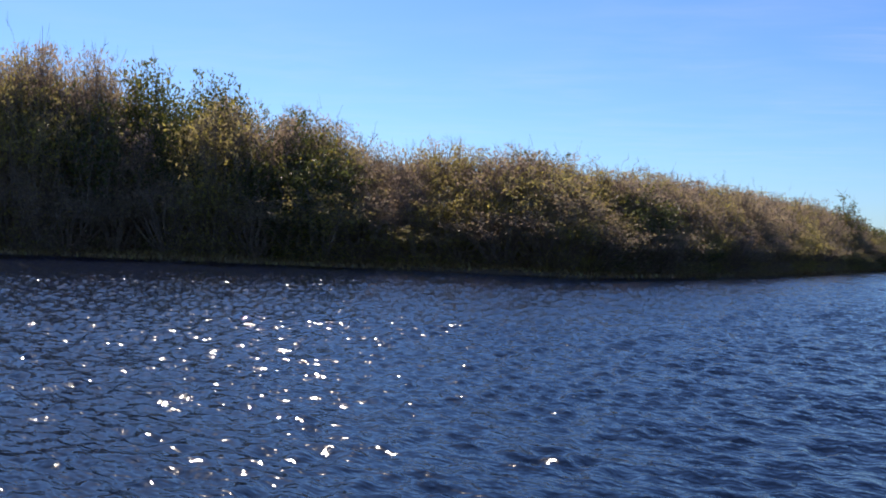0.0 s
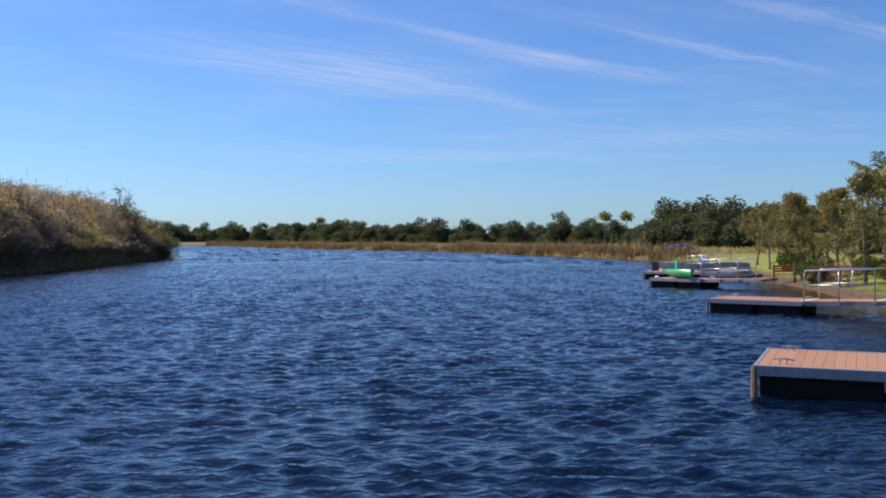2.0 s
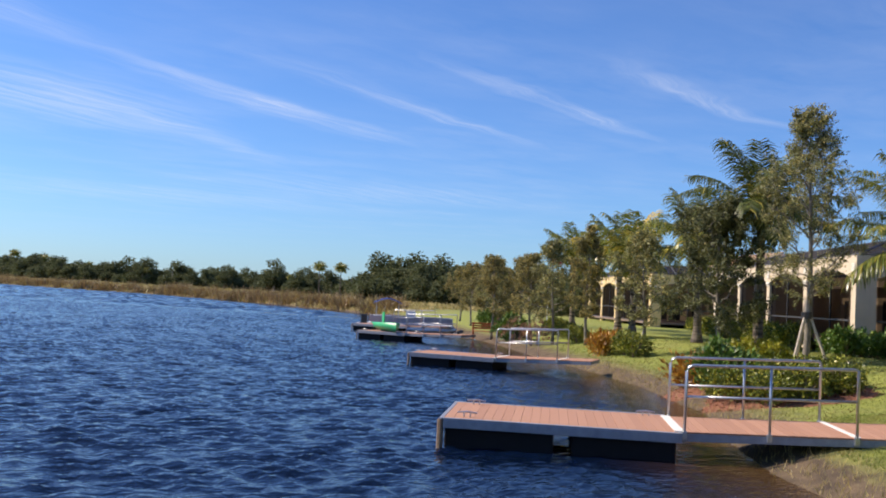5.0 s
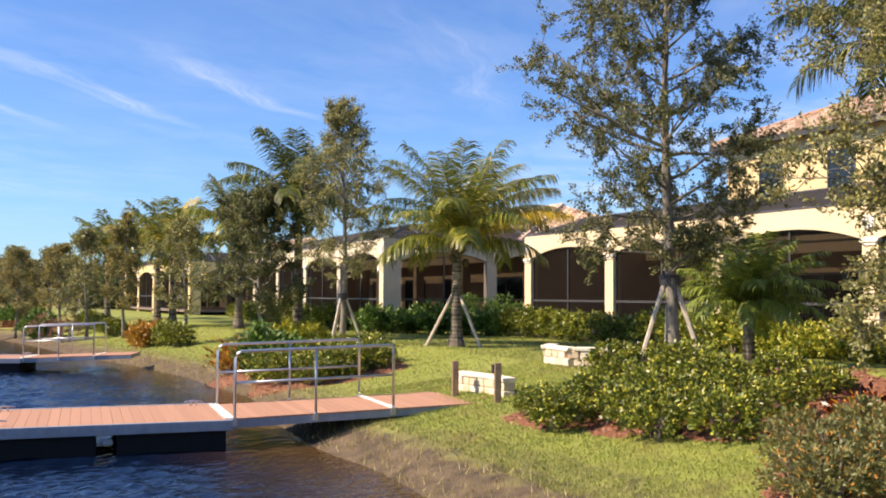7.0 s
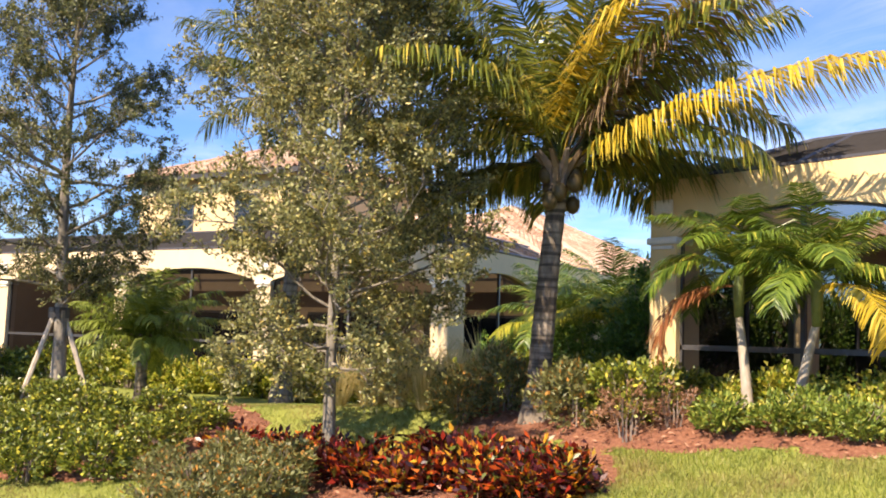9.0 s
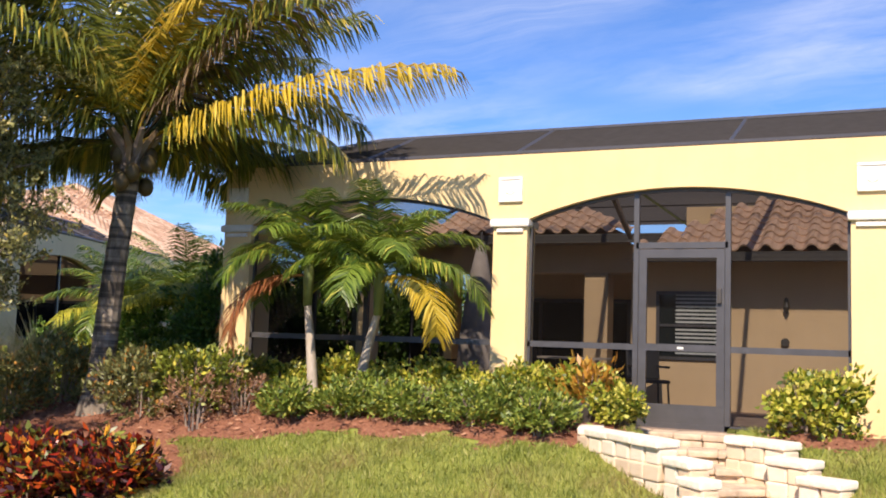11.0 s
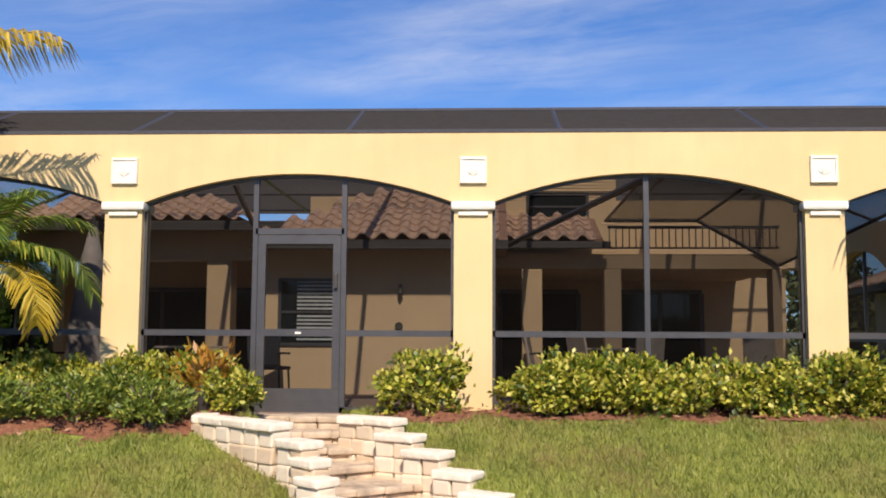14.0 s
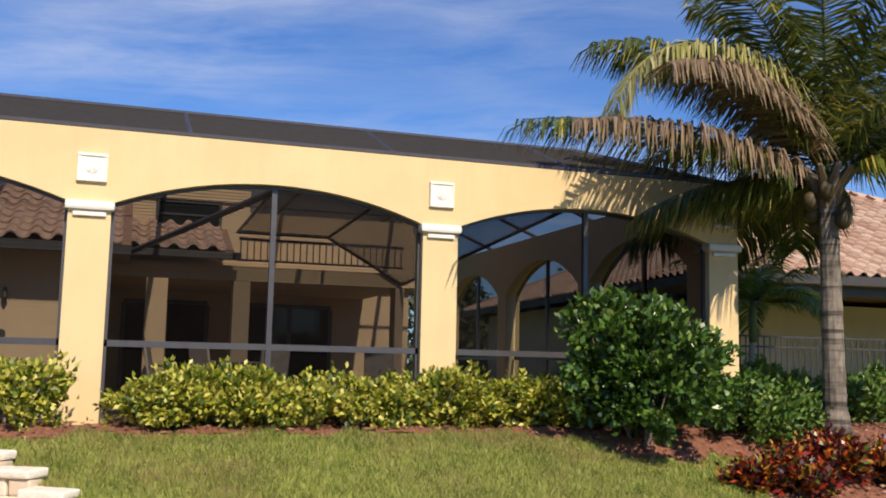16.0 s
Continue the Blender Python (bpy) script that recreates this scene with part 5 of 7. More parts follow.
def oak(x, y, height, spread, clear, seed, leaves=9000, leaf=0.06, mat=None, label="", staked=True, trunk_r=0.10, lean=0.0, z0=None,
        limbs=26, outline=((0, 0.6), (0.35, 1.0), (0.7, 0.72), (1.0, 0.14)), rise=(8, 58), subs=7, twigs=4, fork=0.95, reach=()):
    """A young oak: a leader with whorls of rising limbs, twigs on those, and leaves set along the twigs."""
    rng = np.random.default_rng(seed)
    base = gz(x, y) - 0.05 if z0 is None else z0
    root = empty("oak_tree", pose(x, y, base), label, "tree", "young oaks on the lawn")
    bm = bmesh.new()
    spine = np.array([[lean * t ** 2 + 0.07 * math.sin(4 * t + seed), 0.06 * math.sin(5 * t + 2 * seed), height * fork * t] for t in np.linspace(0, 1, 14)])
    tube(bm, spine, [trunk_r * (1.25 if k == 0 else 1 - 0.9 * k / 13) for k in range(14)], 10)
    segs, places, ways = [], [], []
    us, rs = [o[0] for o in outline], [o[1] for o in outline]
    plan = []
    for i in range(limbs):
        u = (i + rng.uniform(0.1, 0.9)) / limbs
        plan.append((u, i * 2.399 + rng.uniform(-0.4, 0.4), spread * np.interp(u, us, rs) * rng.uniform(0.72, 1.12), rise[0] + (rise[1] - rise[0]) * u + rng.uniform(-8, 8)))
    for u, az, length, up in reach:
        plan.append((u, radians(az), length, up))
    for u, az, length, up in plan:
        t = (clear + (height * fork - clear) * u) / (height * fork)
        p, _ = along(spine, t)
        e = radians(up)
        main = limb(rng, p, (math.cos(az) * math.cos(e), math.sin(az) * math.cos(e), math.sin(e)), length, trunk_r * 0.36 * (1.15 - 0.7 * t) * (0.5 + 0.5 * length / spread), segs)
        for j in range(subs):
            s = 0.22 + 0.78 * (j + rng.random()) / subs
            q, d = along(main, s)
            sub = limb(rng, q, aside(rng, d, 0.60, 0.16), length * (0.46 - 0.24 * s) * rng.uniform(0.7, 1.25), 0.011, segs, 0.2, 0.04, 3)
            for k in range(twigs):
                r, d2 = along(sub, 0.3 + 0.7 * (k + rng.random()) / twigs)
                tw = limb(rng, r, aside(rng, d2, 0.55, 0.15), rng.uniform(0.14, 0.34) * (0.6 + 0.25 * spread), 0.005, segs, 0.2, 0.05, 2)
                for m in range(4):
                    g, d3 = along(tw, 0.15 + 0.85 * m / 3)
                    places.append(g); ways.append(d3 / np.linalg.norm(d3))
    for pts, rad in segs:
        tube(bm, pts, rad, 4 if rad[0] > 0.012 else 3, caps=False)
    part("trunk", bm, MAT_BARK, root, "mottled grey trunk and limbs", smooth=True)
    P, D = np.array(places), np.array(ways)
    pick = rng.integers(0, len(P), leaves)
    pos = P[pick] + rng.normal(0, 0.55 * leaf, (leaves, 3)) + D[pick] * rng.uniform(-0.04, 0.06, (leaves, 1))
    way = D[pick] * 0.6 + rng.normal(0, 0.75, (leaves, 3))
    v, f = leaf_quads(pos, way, rng.uniform(0.7, 1.3, leaves) * leaf, rng.uniform(0.40, 0.60, leaves) * leaf, rng)
    np_mesh("crown", v, f, mat or MAT_OAK, root, "small leathery oak leaves")
    if staked:
        for k in range(3):
            az = radians(25 + 120 * k + 20 * seed)
            part("stake", tube(bmesh.new(), [(0.06 * math.cos(az), 0.06 * math.sin(az), 1.75), (0.75 * math.cos(az), 0.75 * math.sin(az), -0.12)], 0.042, 6), MAT_STAKE, root, "pale timber stake")
        part("tie", tube(bmesh.new(), [(0, 0, 1.60), (0, 0, 1.78)], trunk_r + 0.045, 10), MAT_FASCIA, root, "black trunk strap")
    return root


# ---------------------------------------------------------------- palms
def frond(root, origin, az, elev, length, droop, mat, rng, pairs=46, leaflet=0.75, name="frond", hang=0.6, width=0.045, label="", loose=0.65, gaps=0.06):
    """A feather leaf: a bending rachis with leaflets on both sides that hang by their own weight."""
    d2 = np.array([math.cos(az), math.sin(az), 0.0])
    side = np.array([-math.sin(az), math.cos(az), 0.0])
    n = 14
    pts = [np.array(origin, float)]
    for k in range(n):
        a = elev - droop * ((k + 0.5) / n) ** 1.4
        pts.append(pts[-1] + (d2 * math.cos(a) + np.array([0, 0, math.sin(a)])) * length / n)
    pts = np.array(pts)
    verts, faces = [], []
    r = np.interp(np.arange(n + 1), [0, n], [0.028, 0.006]) * (length / 3.5)
    for k in range(n + 1):
        verts += [pts[k] + side * r[k], pts[k] - side * r[k], pts[k] + np.array([0, 0, r[k] * 1.2])]
    for k in range(n):
        a, b = 3 * k, 3 * k + 3
        faces += [(a, b, b + 2, a + 2), (a + 1, a + 2, b + 2, b + 1), (a, a + 1, b + 1, b)]
    for i in range(pairs):
        t = 0.14 + 0.86 * (i + rng.uniform(-0.3, 0.3)) / pairs
        t = min(max(t, 0.1), 0.995)
        k = t * n
        j = min(int(k), n - 1)
        p = pts[j] * (1 - (k - j)) + pts[j + 1] * (k - j)
        tang = pts[j + 1] - pts[j]
        tang /= np.linalg.norm(tang)
        up = np.cross(tang, side) * -1
        if up[2] < 0:
            up = -up
        ln = leaflet * (0.45 + 0.75 * math.sin(math.pi * (0.12 + 0.80 * t)))
        for s in (1, -1):
            if rng.random() < gaps:
                continue
            w = side * s * (0.85 + 0.25 * loose * rng.uniform(-1, 1)) + tang * (0.65 + 0.40 * loose * rng.uniform(-1, 1)) + up * (0.08 + 0.35 * loose * rng.uniform(-1, 1))
            w = w + np.array([0, 0, -0.30 * hang])
            w /= np.linalg.norm(w)
            lf = ln * (1 - 0.38 * loose * rng.random())
            mid = p + w * lf * 0.5
            w2 = w + np.array([0, 0, -hang * (1 + 0.7 * loose * rng.uniform(-1, 1))])
            w2 /= np.linalg.norm(w2)
            tip = mid + w2 * lf * 0.5
            cr = np.cross(w, up + rng.normal(0, 0.45 * loose, 3))
            cr = cr / (np.linalg.norm(cr) + 1e-9) * width / 2
            b = len(verts)
            verts += [p - cr * 0.5, p + cr * 0.5, mid + cr, mid - cr, tip + cr * 0.12, tip - cr * 0.12]
            faces += [(b, b + 1, b + 2, b + 3), (b + 3, b + 2, b + 4, b + 5)]
    return np_mesh(name, np.array(verts), np.array(faces), mat, root, label)


def coconut_palm(x, y, crown_z, seed, label, fronds=24, length=3.6, trunk_r=0.15, lean=(0.2, 0.0), extra=(), nuts=7, leaflet=0.80, pairs=135, staked=False, z0=None, low=66, wide=0.031, green=None, bare=None):
    rng = np.random.default_rng(seed)
    base = gz(x, y) - 0.05 if z0 is None else z0
    root = empty("coconut_palm", pose(x, y, base), label, "palm tree", "palms by the houses")
    h = crown_z - base
    spine = [(lean[0] * t ** 1.5, lean[1] * t ** 1.5, h * t) for t in np.linspace(0, 1, 26)]
    rad = [trunk_r * (1.75 - 4.5 * t if t < 0.15 else 1.08 - 0.3 * t) + 0.008 * (k % 2) for k, t in enumerate(np.linspace(0, 1, 26))]
    part("trunk", tube(bmesh.new(), spine, rad, 12), MAT_PALM_TRUNK, root, "grey ringed palm trunk")
    top = np.array(spine[-1])
    for k in range(fronds):
        u = k / (fronds - 1)
        az = k * 2.399 + rng.uniform(-0.2, 0.2)
        if bare is not None and u > 0.3 and abs((math.degrees(az) - bare + 180) % 360 - 180) < 42:
            continue                                          # old fronds cut away on this side
        elev = radians(84 - low * u ** 0.9 + rng.uniform(-8, 8))
        L = length * (0.72 + 0.34 * math.sin(math.pi * min(1, 0.25 + 0.7 * u)))
        mat = green or MAT_PALM
        if u > 0.85 and not green:
            mat = MAT_PALM
        elif rng.random() < 0.05 and not green:
            mat = MAT_PALM_Y
        frond(root, top + rng.normal(0, 0.04, 3), az, elev, L, radians(40 + 44 * u) * rng.uniform(0.8, 1.25), mat, rng, pairs=pairs, leaflet=leaflet, hang=0.75 + 0.7 * u, width=wide, loose=0.6)
    for az, elev, L, droop, mat in extra:
        frond(root, top, radians(az), radians(elev), L, radians(droop), mat, rng, pairs=150, leaflet=leaflet, hang=1.2, width=0.030, loose=0.5, gaps=0.03)
    for k in range(nuts):
        az = k * 2.4 + 0.6
        bm = bmesh.new()
        bmesh.ops.create_icosphere(bm, subdivisions=2, radius=0.10)
        for v in bm.verts:
            v.co.z *= 1.25
        ob = part("coconut", bm, MAT_NUT, root, smooth=True)
        ob.location = top + np.array([(0.19 + 0.04 * (k % 2)) * math.cos(az), (0.19 + 0.04 * (k % 2)) * math.sin(az), -0.12 - 0.12 * (k % 4)])
    for k in range(10):
        az = k * 0.63
        part("leaf_base", tube(bmesh.new(), [top + np.array([0.10 * math.cos(az), 0.10 * math.sin(az), -0.30]), top + np.array([0.16 * math.cos(az), 0.16 * math.sin(az), -0.02]),
                                             top + np.array([0.34 * math.cos(az), 0.34 * math.sin(az), 0.18])], [0.05, 0.06, 0.03], 5), MAT_TWIG if k % 2 else MAT_PALM_DRY, root)
    if staked:
        for k in range(3):
            az = radians(40 + 120 * k)
            part("stake", tube(bmesh.new(), [(0.12 * math.cos(az), 0.12 * math.sin(az), 1.45), (0.95 * math.cos(az), 0.95 * math.sin(az), -0.1)], 0.045, 6), MAT_STAKE, root, "pale timber stake")
    return root


def small_palm(x, y, crown_z, seed, lean, label, extra=(), fronds=14, length=1.3):
    rng = np.random.default_rng(seed)
    base = gz(x, y) - 0.05
    root = empty("small_palm", pose(x, y, base), label, "palm tree", "small palms in the bed")
    h = crown_z - base
    spine = [(lean[0] * t ** 1.3, lean[1] * t ** 1.3, h * t) for t in np.linspace(0, 1, 14)]
    part("trunk", tube(bmesh.new(), spine, [0.068 * (1.35 - 1.4 * t if t < 0.2 else 1.1 - 0.45 * t) for t in np.linspace(0, 1, 14)], 10), MAT_PALE_TRUNK, root, "smooth pale trunk", smooth=True)
    top = np.array(spine[-1])
    part("crownshaft", tube(bmesh.new(), [top - np.array([0, 0, 0.05]), top + np.array([0.0, 0, 0.35]), top + np.array([0, 0, 0.55])], [0.055, 0.07, 0.035], 10), MAT_SHAFT, root, "green crownshaft", smooth=True)
    top = top + np.array([0, 0, 0.42])
    for k in range(fronds):
        u = k / (fronds - 1)
        az = k * 2.399 + seed
        frond(root, top, az, radians(80 - 58 * u), length * rng.uniform(0.9, 1.1), radians(68 + 38 * u), MAT_PALM_LUSH, rng, pairs=74, leaflet=0.38, hang=0.65, width=0.021, loose=0.45)
    for az, elev, L, droop, mat in extra:
        frond(root, top - np.array([0, 0, 0.1]), radians(az), radians(elev), L, radians(droop), mat, rng, pairs=60, leaflet=0.42, hang=0.6, width=0.026, loose=0.35)
    return root


MAT_SHAFT = plain("palm_crownshaft", (0.16, 0.20, 0.06), 0.45, var=0.25)
MAT_PALM_LUSH = foliage("lush_palm_leaflets", (0.018, 0.045, 0.006), (0.13, 0.18, 0.026), (0.34, 0.32, 0.05), 0.10, rough=0.33)


# ---------------------------------------------------------------- shrubs
def shrub(name, rx, rz, n, leaf, mat, seed, label, category="shrub", wide=0.5, upright=0.3, lump=0.25, group="", stems=9, tuft=16):
    """A leafy clump on short stems: an uneven dome of separate leaves with gaps, thicker towards the outside."""
    rng = np.random.default_rng(seed)
    root = empty(name, pose(0, 0, -50), label, category, group)
    tufts = max(14, n // tuft)
    u = rng.normal(size=(tufts, 3))
    u /= np.linalg.norm(u, axis=1, keepdims=True)
    u[:, 2] = np.where(rng.random(tufts) < 0.72, np.abs(u[:, 2]), -0.55 * np.abs(u[:, 2]))
    k1, k2 = rng.normal(size=(5, 3)) * 3.0, rng.uniform(0, 6.28, 5)
    bump = 1 + lump * np.mean(np.sin(u @ k1.T + k2), axis=1) * 1.6
    rad = (1 - 0.45 * rng.random(tufts) ** 1.8) * bump
    pos = np.stack([u[:, 0] * rx * rad, u[:, 1] * rx * rad, rz * 0.40 + u[:, 2] * rz * 0.60 * rad], 1)
    pick = rng.integers(0, tufts, n)
    u = u[pick]
    pos = pos[pick] + rng.normal(0, 0.45 * leaf, (n, 3)) - u * (leaf * 1.2 * rng.random(n))[:, None]
    pos[:, 2] = np.maximum(pos[:, 2], 0.03)
    way = u * 0.7 + rng.normal(0, 0.65, (n, 3)) + np.array([0, 0, upright])
    v, f = leaf_quads(pos, way, leaf * rng.uniform(0.7, 1.3, n), leaf * wide * rng.uniform(0.8, 1.2, n), rng)
    np_mesh("foliage", v, f, mat, root)
    bm = bmesh.new()
    for k in range(stems):
        az = rng.uniform(0, 6.28)
        r = rx * rng.uniform(0.3, 0.8)
        tube(bm, [(0.08 * math.cos(az), 0.08 * math.sin(az), -0.08), (r * 0.5 * math.cos(az), r * 0.5 * math.sin(az), rz * 0.4), (r * math.cos(az + 0.3), r * math.sin(az + 0.3), rz * 0.85)], [0.016, 0.012, 0.005], 4, caps=False)
    part("stem", bm, MAT_TWIG, root, kind="stuff")
    return root


def put(ob, x, y, turn=0.0, s=1.0, lift=0.0, sz=None):
    c = copy_thing(ob, pose(x, y, gz(x, y) + lift, rz=turn) @ Matrix.Diagonal((s, s, sz or s, 1)))
    return c


def drop_source(*obs):
    """Take away the pattern plants that the copies were made from."""
    for ob in obs:
        for o in (*ob.children_recursive, ob):
            bpy.data.objects.remove(o)

# ---------------------------------------------------------------- planting beds
BEDS = [(-14.3, 3.9, 1.0), (-13.3, 4.9, 1.25), (-12.2, 5.6, 1.1), (-14.7, 5.3, 1.3), (-13.4, 6.7, 1.2), (-15.9, 6.2, 1.1), (-12.4, 7.0, 0.8),
        (-9.9, 7.0, 0.85), (-8.9, 7.3, 0.9), (-7.9, 7.7, 0.9), (-7.0, 8.1, 0.75), (-9.6, 5.7, 0.95), (-9.1, 5.3, 0.9),
        (-8.7, 9.7, 1.15), (-7.5, 9.9, 1.0), (-6.5, 10.0, 0.95), (-5.6, 10.3, 0.95), (-4.7, 10.4, 0.95), (-3.8, 10.5, 0.85), (-3.1, 10.6, 0.8),
        (-0.4, 10.95, 0.6), (0.6, 11.1, 0.62), (1.5, 11.1, 0.62), (2.4, 11.1, 0.62), (3.3, 11.1, 0.62), (4.2, 11.1, 0.62), (5.1, 11.0, 0.62),
        (6.2, 10.6, 0.9), (7.3, 10.6, 0.95), (8.6, 10.2, 1.1), (7.3, 9.25, 0.6), (8.2, 9.4, 0.8), (9.2, 9.6, 0.9), (9.8, 11.2, 1.4),
        (-23.6, 0.4, 1.9), (-25.9, -1.6, 1.1)]


def bed_depth(x, y):
    """Metres inside the planting beds (negative on the lawn), with a wavy edge."""
    x, y = np.asarray(x, float), np.asarray(y, float)
    d = np.full(x.shape, -99.0)
    for cx, cy, r in BEDS:
        d = np.maximum(d, r - np.hypot(x - cx, y - cy))
    return d + 0.05 * np.sin(5 * x + 2 * y) + 0.04 * np.sin(7 * y - 3 * x)


def make_mulch():
    m = M("red_brown_mulch")
    c = m.ramp(m.world_noise(22, 4, 0.7), [(0.3, (0.15, 0.048, 0.025)), (0.55, (0.28, 0.115, 0.062)), (0.8, (0.40, 0.21, 0.125))])
    m.bump(m.world_noise(40, 3, 0.7), 1.0, 0.03)
    return m.done(c, 0.95)


MAT_MULCH = make_mulch()
MAT_CHIP = multi_leaf("bark_chips", [(0.0, (0.13, 0.045, 0.025)), (0.6, (0.33, 0.14, 0.075)), (1.0, (0.50, 0.30, 0.19))], 0.9, 0.0)


def build_beds():
    st = 0.12
    xs, ys = np.arange(-27.5, 11.5, st), np.arange(-3.0, 12.7, st)
    X, Y = np.meshgrid(xs, ys)
    D = bed_depth(X, Y)
    Z = ground_z(X, Y) + np.clip(D * 0.15, -0.02, 0.05) + 0.012 * np.sin(11 * X) * np.sin(13 * Y)
    nx = len(xs)
    keep = (D[:-1, :-1] > -0.02) & (Y[:-1, :-1] < 11.3)
    jj, ii = np.nonzero(keep)
    faces = np.stack([jj * nx + ii, jj * nx + ii + 1, (jj + 1) * nx + ii + 1, (jj + 1) * nx + ii], 1)
    used, inv = np.unique(faces.ravel(), return_inverse=True)
    V = np.stack([X.ravel(), Y.ravel(), Z.ravel()], 1)[used]
    ob = np_mesh("mulch_bed", V, inv.reshape(-1, 4), MAT_MULCH, smooth=True)
    tagged(ob, "red-brown bark mulch in the planting beds", "mulch", kind="structure")
    rng = np.random.default_rng(3)
    n = 60000
    P = np.stack([rng.uniform(-27, 11, n), rng.uniform(-3, 11.3, n)], 1)
    d = bed_depth(P[:, 0], P[:, 1])
    P = P[d > -0.08][:16000]
    z = ground_z(P[:, 0], P[:, 1]) + 0.03 + np.clip(bed_depth(P[:, 0], P[:, 1]) * 0.15, -0.02, 0.05)
    base = np.column_stack([P, z])
    way = rng.normal(size=(len(P), 3)) * np.array([1, 1, 0.35])
    v, f = leaf_quads(base, way, rng.uniform(0.04, 0.10, len(P)), rng.uniform(0.015, 0.035, len(P)), rng, 0.1)
    ob = np_mesh("bark_chips", v, f, MAT_CHIP)
    tagged(ob, "loose red-brown bark chips", "mulch", kind="stuff")


build_beds()



def make_grass():
    """Blades of differing green, with drier and darker patches over the lawn."""
    m = M("grass_blades")
    c = m.ramp(m.rand(True), [(0.0, (0.13, 0.17, 0.026)), (0.6, (0.34, 0.385, 0.07)), (0.93, (0.48, 0.48, 0.14)), (1.0, (0.62, 0.52, 0.24))])
    dry = m.ramp(m.world_noise(0.9, 4, 0.6), [(0.46, (0, 0, 0)), (0.66, (0.8, 0.8, 0.8))])
    c = m.mix(dry, c, (0.33, 0.24, 0.10))
    deep = m.ramp(m.world_noise(2.6, 3, 0.6), [(0.46, (0, 0, 0)), (0.66, (0.7, 0.7, 0.7))])
    c = m.mix(deep, c, (0.14, 0.19, 0.03))
    m.done(c, 0.6)
    tr = m.nt.nodes.new("ShaderNodeBsdfTranslucent")
    m.link(c, tr.inputs["Color"])
    ms = m.nt.nodes.new("ShaderNodeMixShader")
    ms.inputs[0].default_value = 0.35
    m.link(m.bsdf.outputs[0], ms.inputs[1]); m.link(tr.outputs[0], ms.inputs[2])
    m.link(ms.outputs[0], m.nt.nodes["Material Output"].inputs["Surface"])
    return m.mat


MAT_GRASS = make_grass()


def blades(n, region, height, width, rng, mat, name, label, keep):
    x0, x1, y0, y1 = region
    P = np.stack([rng.uniform(x0, x1, n), rng.uniform(y0, y1, n)], 1)
    P = P[keep(P[:, 0], P[:, 1])]
    m = len(P)
    z = ground_z(P[:, 0], P[:, 1]) - 0.01
    b = np.column_stack([P, z])
    az = rng.uniform(0, math.tau, m)
    lean = rng.normal(0, 0.45, (m, 2))
    h = height * rng.uniform(0.55, 1.25, m)
    w = np.column_stack([np.cos(az), np.sin(az), np.zeros(m)]) * (width * rng.uniform(0.7, 1.3, m))[:, None] / 2
    tip = b + np.column_stack([lean[:, 0] * h, lean[:, 1] * h, h])
    v = np.stack([b - w, b + w, tip], 1).reshape(-1, 3)
    f = np.arange(m)[:, None] * 3 + np.array([[0, 1, 2]])
    ob = np_mesh(name, v, f, mat)
    tagged(ob, label, "grass", kind="stuff")


def build_grass():
    rng = np.random.default_rng(11)
    lawn = lambda x, y: (bed_depth(x, y) < 0.0) & (shore_distance(x, y) > 1.05) & ~((np.abs(x + 1.62 - 0.635 * (10.72 - y)) < 0.72) & (y > 7.9))
    blades(200000, (-9.5, 9.5, 7.6, 11.2), 0.075, 0.012, rng, MAT_GRASS, "lawn_grass", "short green lawn grass", lawn)
    blades(150000, (-20, -6, 1.0, 9.5), 0.05, 0.015, rng, MAT_GRASS, "lawn_grass", "short green lawn grass", lawn)
    blades(110000, (-46, -18, -9, 8.5), 0.04, 0.03, rng, MAT_GRASS, "lawn_grass", "short green lawn grass", lawn)
    bank = lambda x, y: (shore_distance(x, y) > 0.02) & (shore_distance(x, y) < 1.15) & (y > -60)
    blades(34000, (-36, -9, -9, 4.0), 0.12, 0.014, rng, MAT_REED, "bank_grass", "dry straggling grass on the bank", bank)


build_grass()

# ---------------------------------------------------------------- trees and palms
MAT_YELLOWGREEN = foliage("date_palm_leaflets", (0.07, 0.10, 0.015), (0.20, 0.23, 0.04))
MAT_PALM_PALE = multi_leaf("pale_palm_leaflets", [(0.0, (0.30, 0.30, 0.07)), (0.5, (0.50, 0.46, 0.16)), (1.0, (0.70, 0.62, 0.34))], 0.35, 0.35)
oak(-16.4, 6.2, 8.5, 2.35, 1.75, 1, 95000, 0.056, label="young oak with a mottled trunk and timber stakes", trunk_r=0.13, limbs=44, subs=9, rise=(0, 60),
    outline=((0, 0.55), (0.2, 0.8), (0.42, 1.0), (0.7, 0.72), (1.0, 0.12)), reach=((0.42, 245, 2.9, 22), (0.36, 260, 2.7, 12), (0.12, 75, 1.9, 2)))
oak(-9.7, 7.15, 6.6, 2.45, 1.35, 2, 114000, 0.058, MAT_OAK_GREY, "young oak with dull olive leaves in a croton bed", staked=False, trunk_r=0.085, limbs=52,
    outline=((0, 0.55), (0.2, 0.85), (0.45, 1.0), (0.75, 0.75), (1.0, 0.16)), rise=(2, 55), subs=10)
oak(-27.7, 0.86, 7.2, 1.95, 2.0, 3, 25000, 0.065, MAT_OAK_GREY, "slim young oak with grey-green leaves and stakes", trunk_r=0.10, limbs=30, subs=7, rise=(20, 65),
    outline=((0, 0.7), (0.25, 1.0), (0.6, 0.7), (1.0, 0.2)))
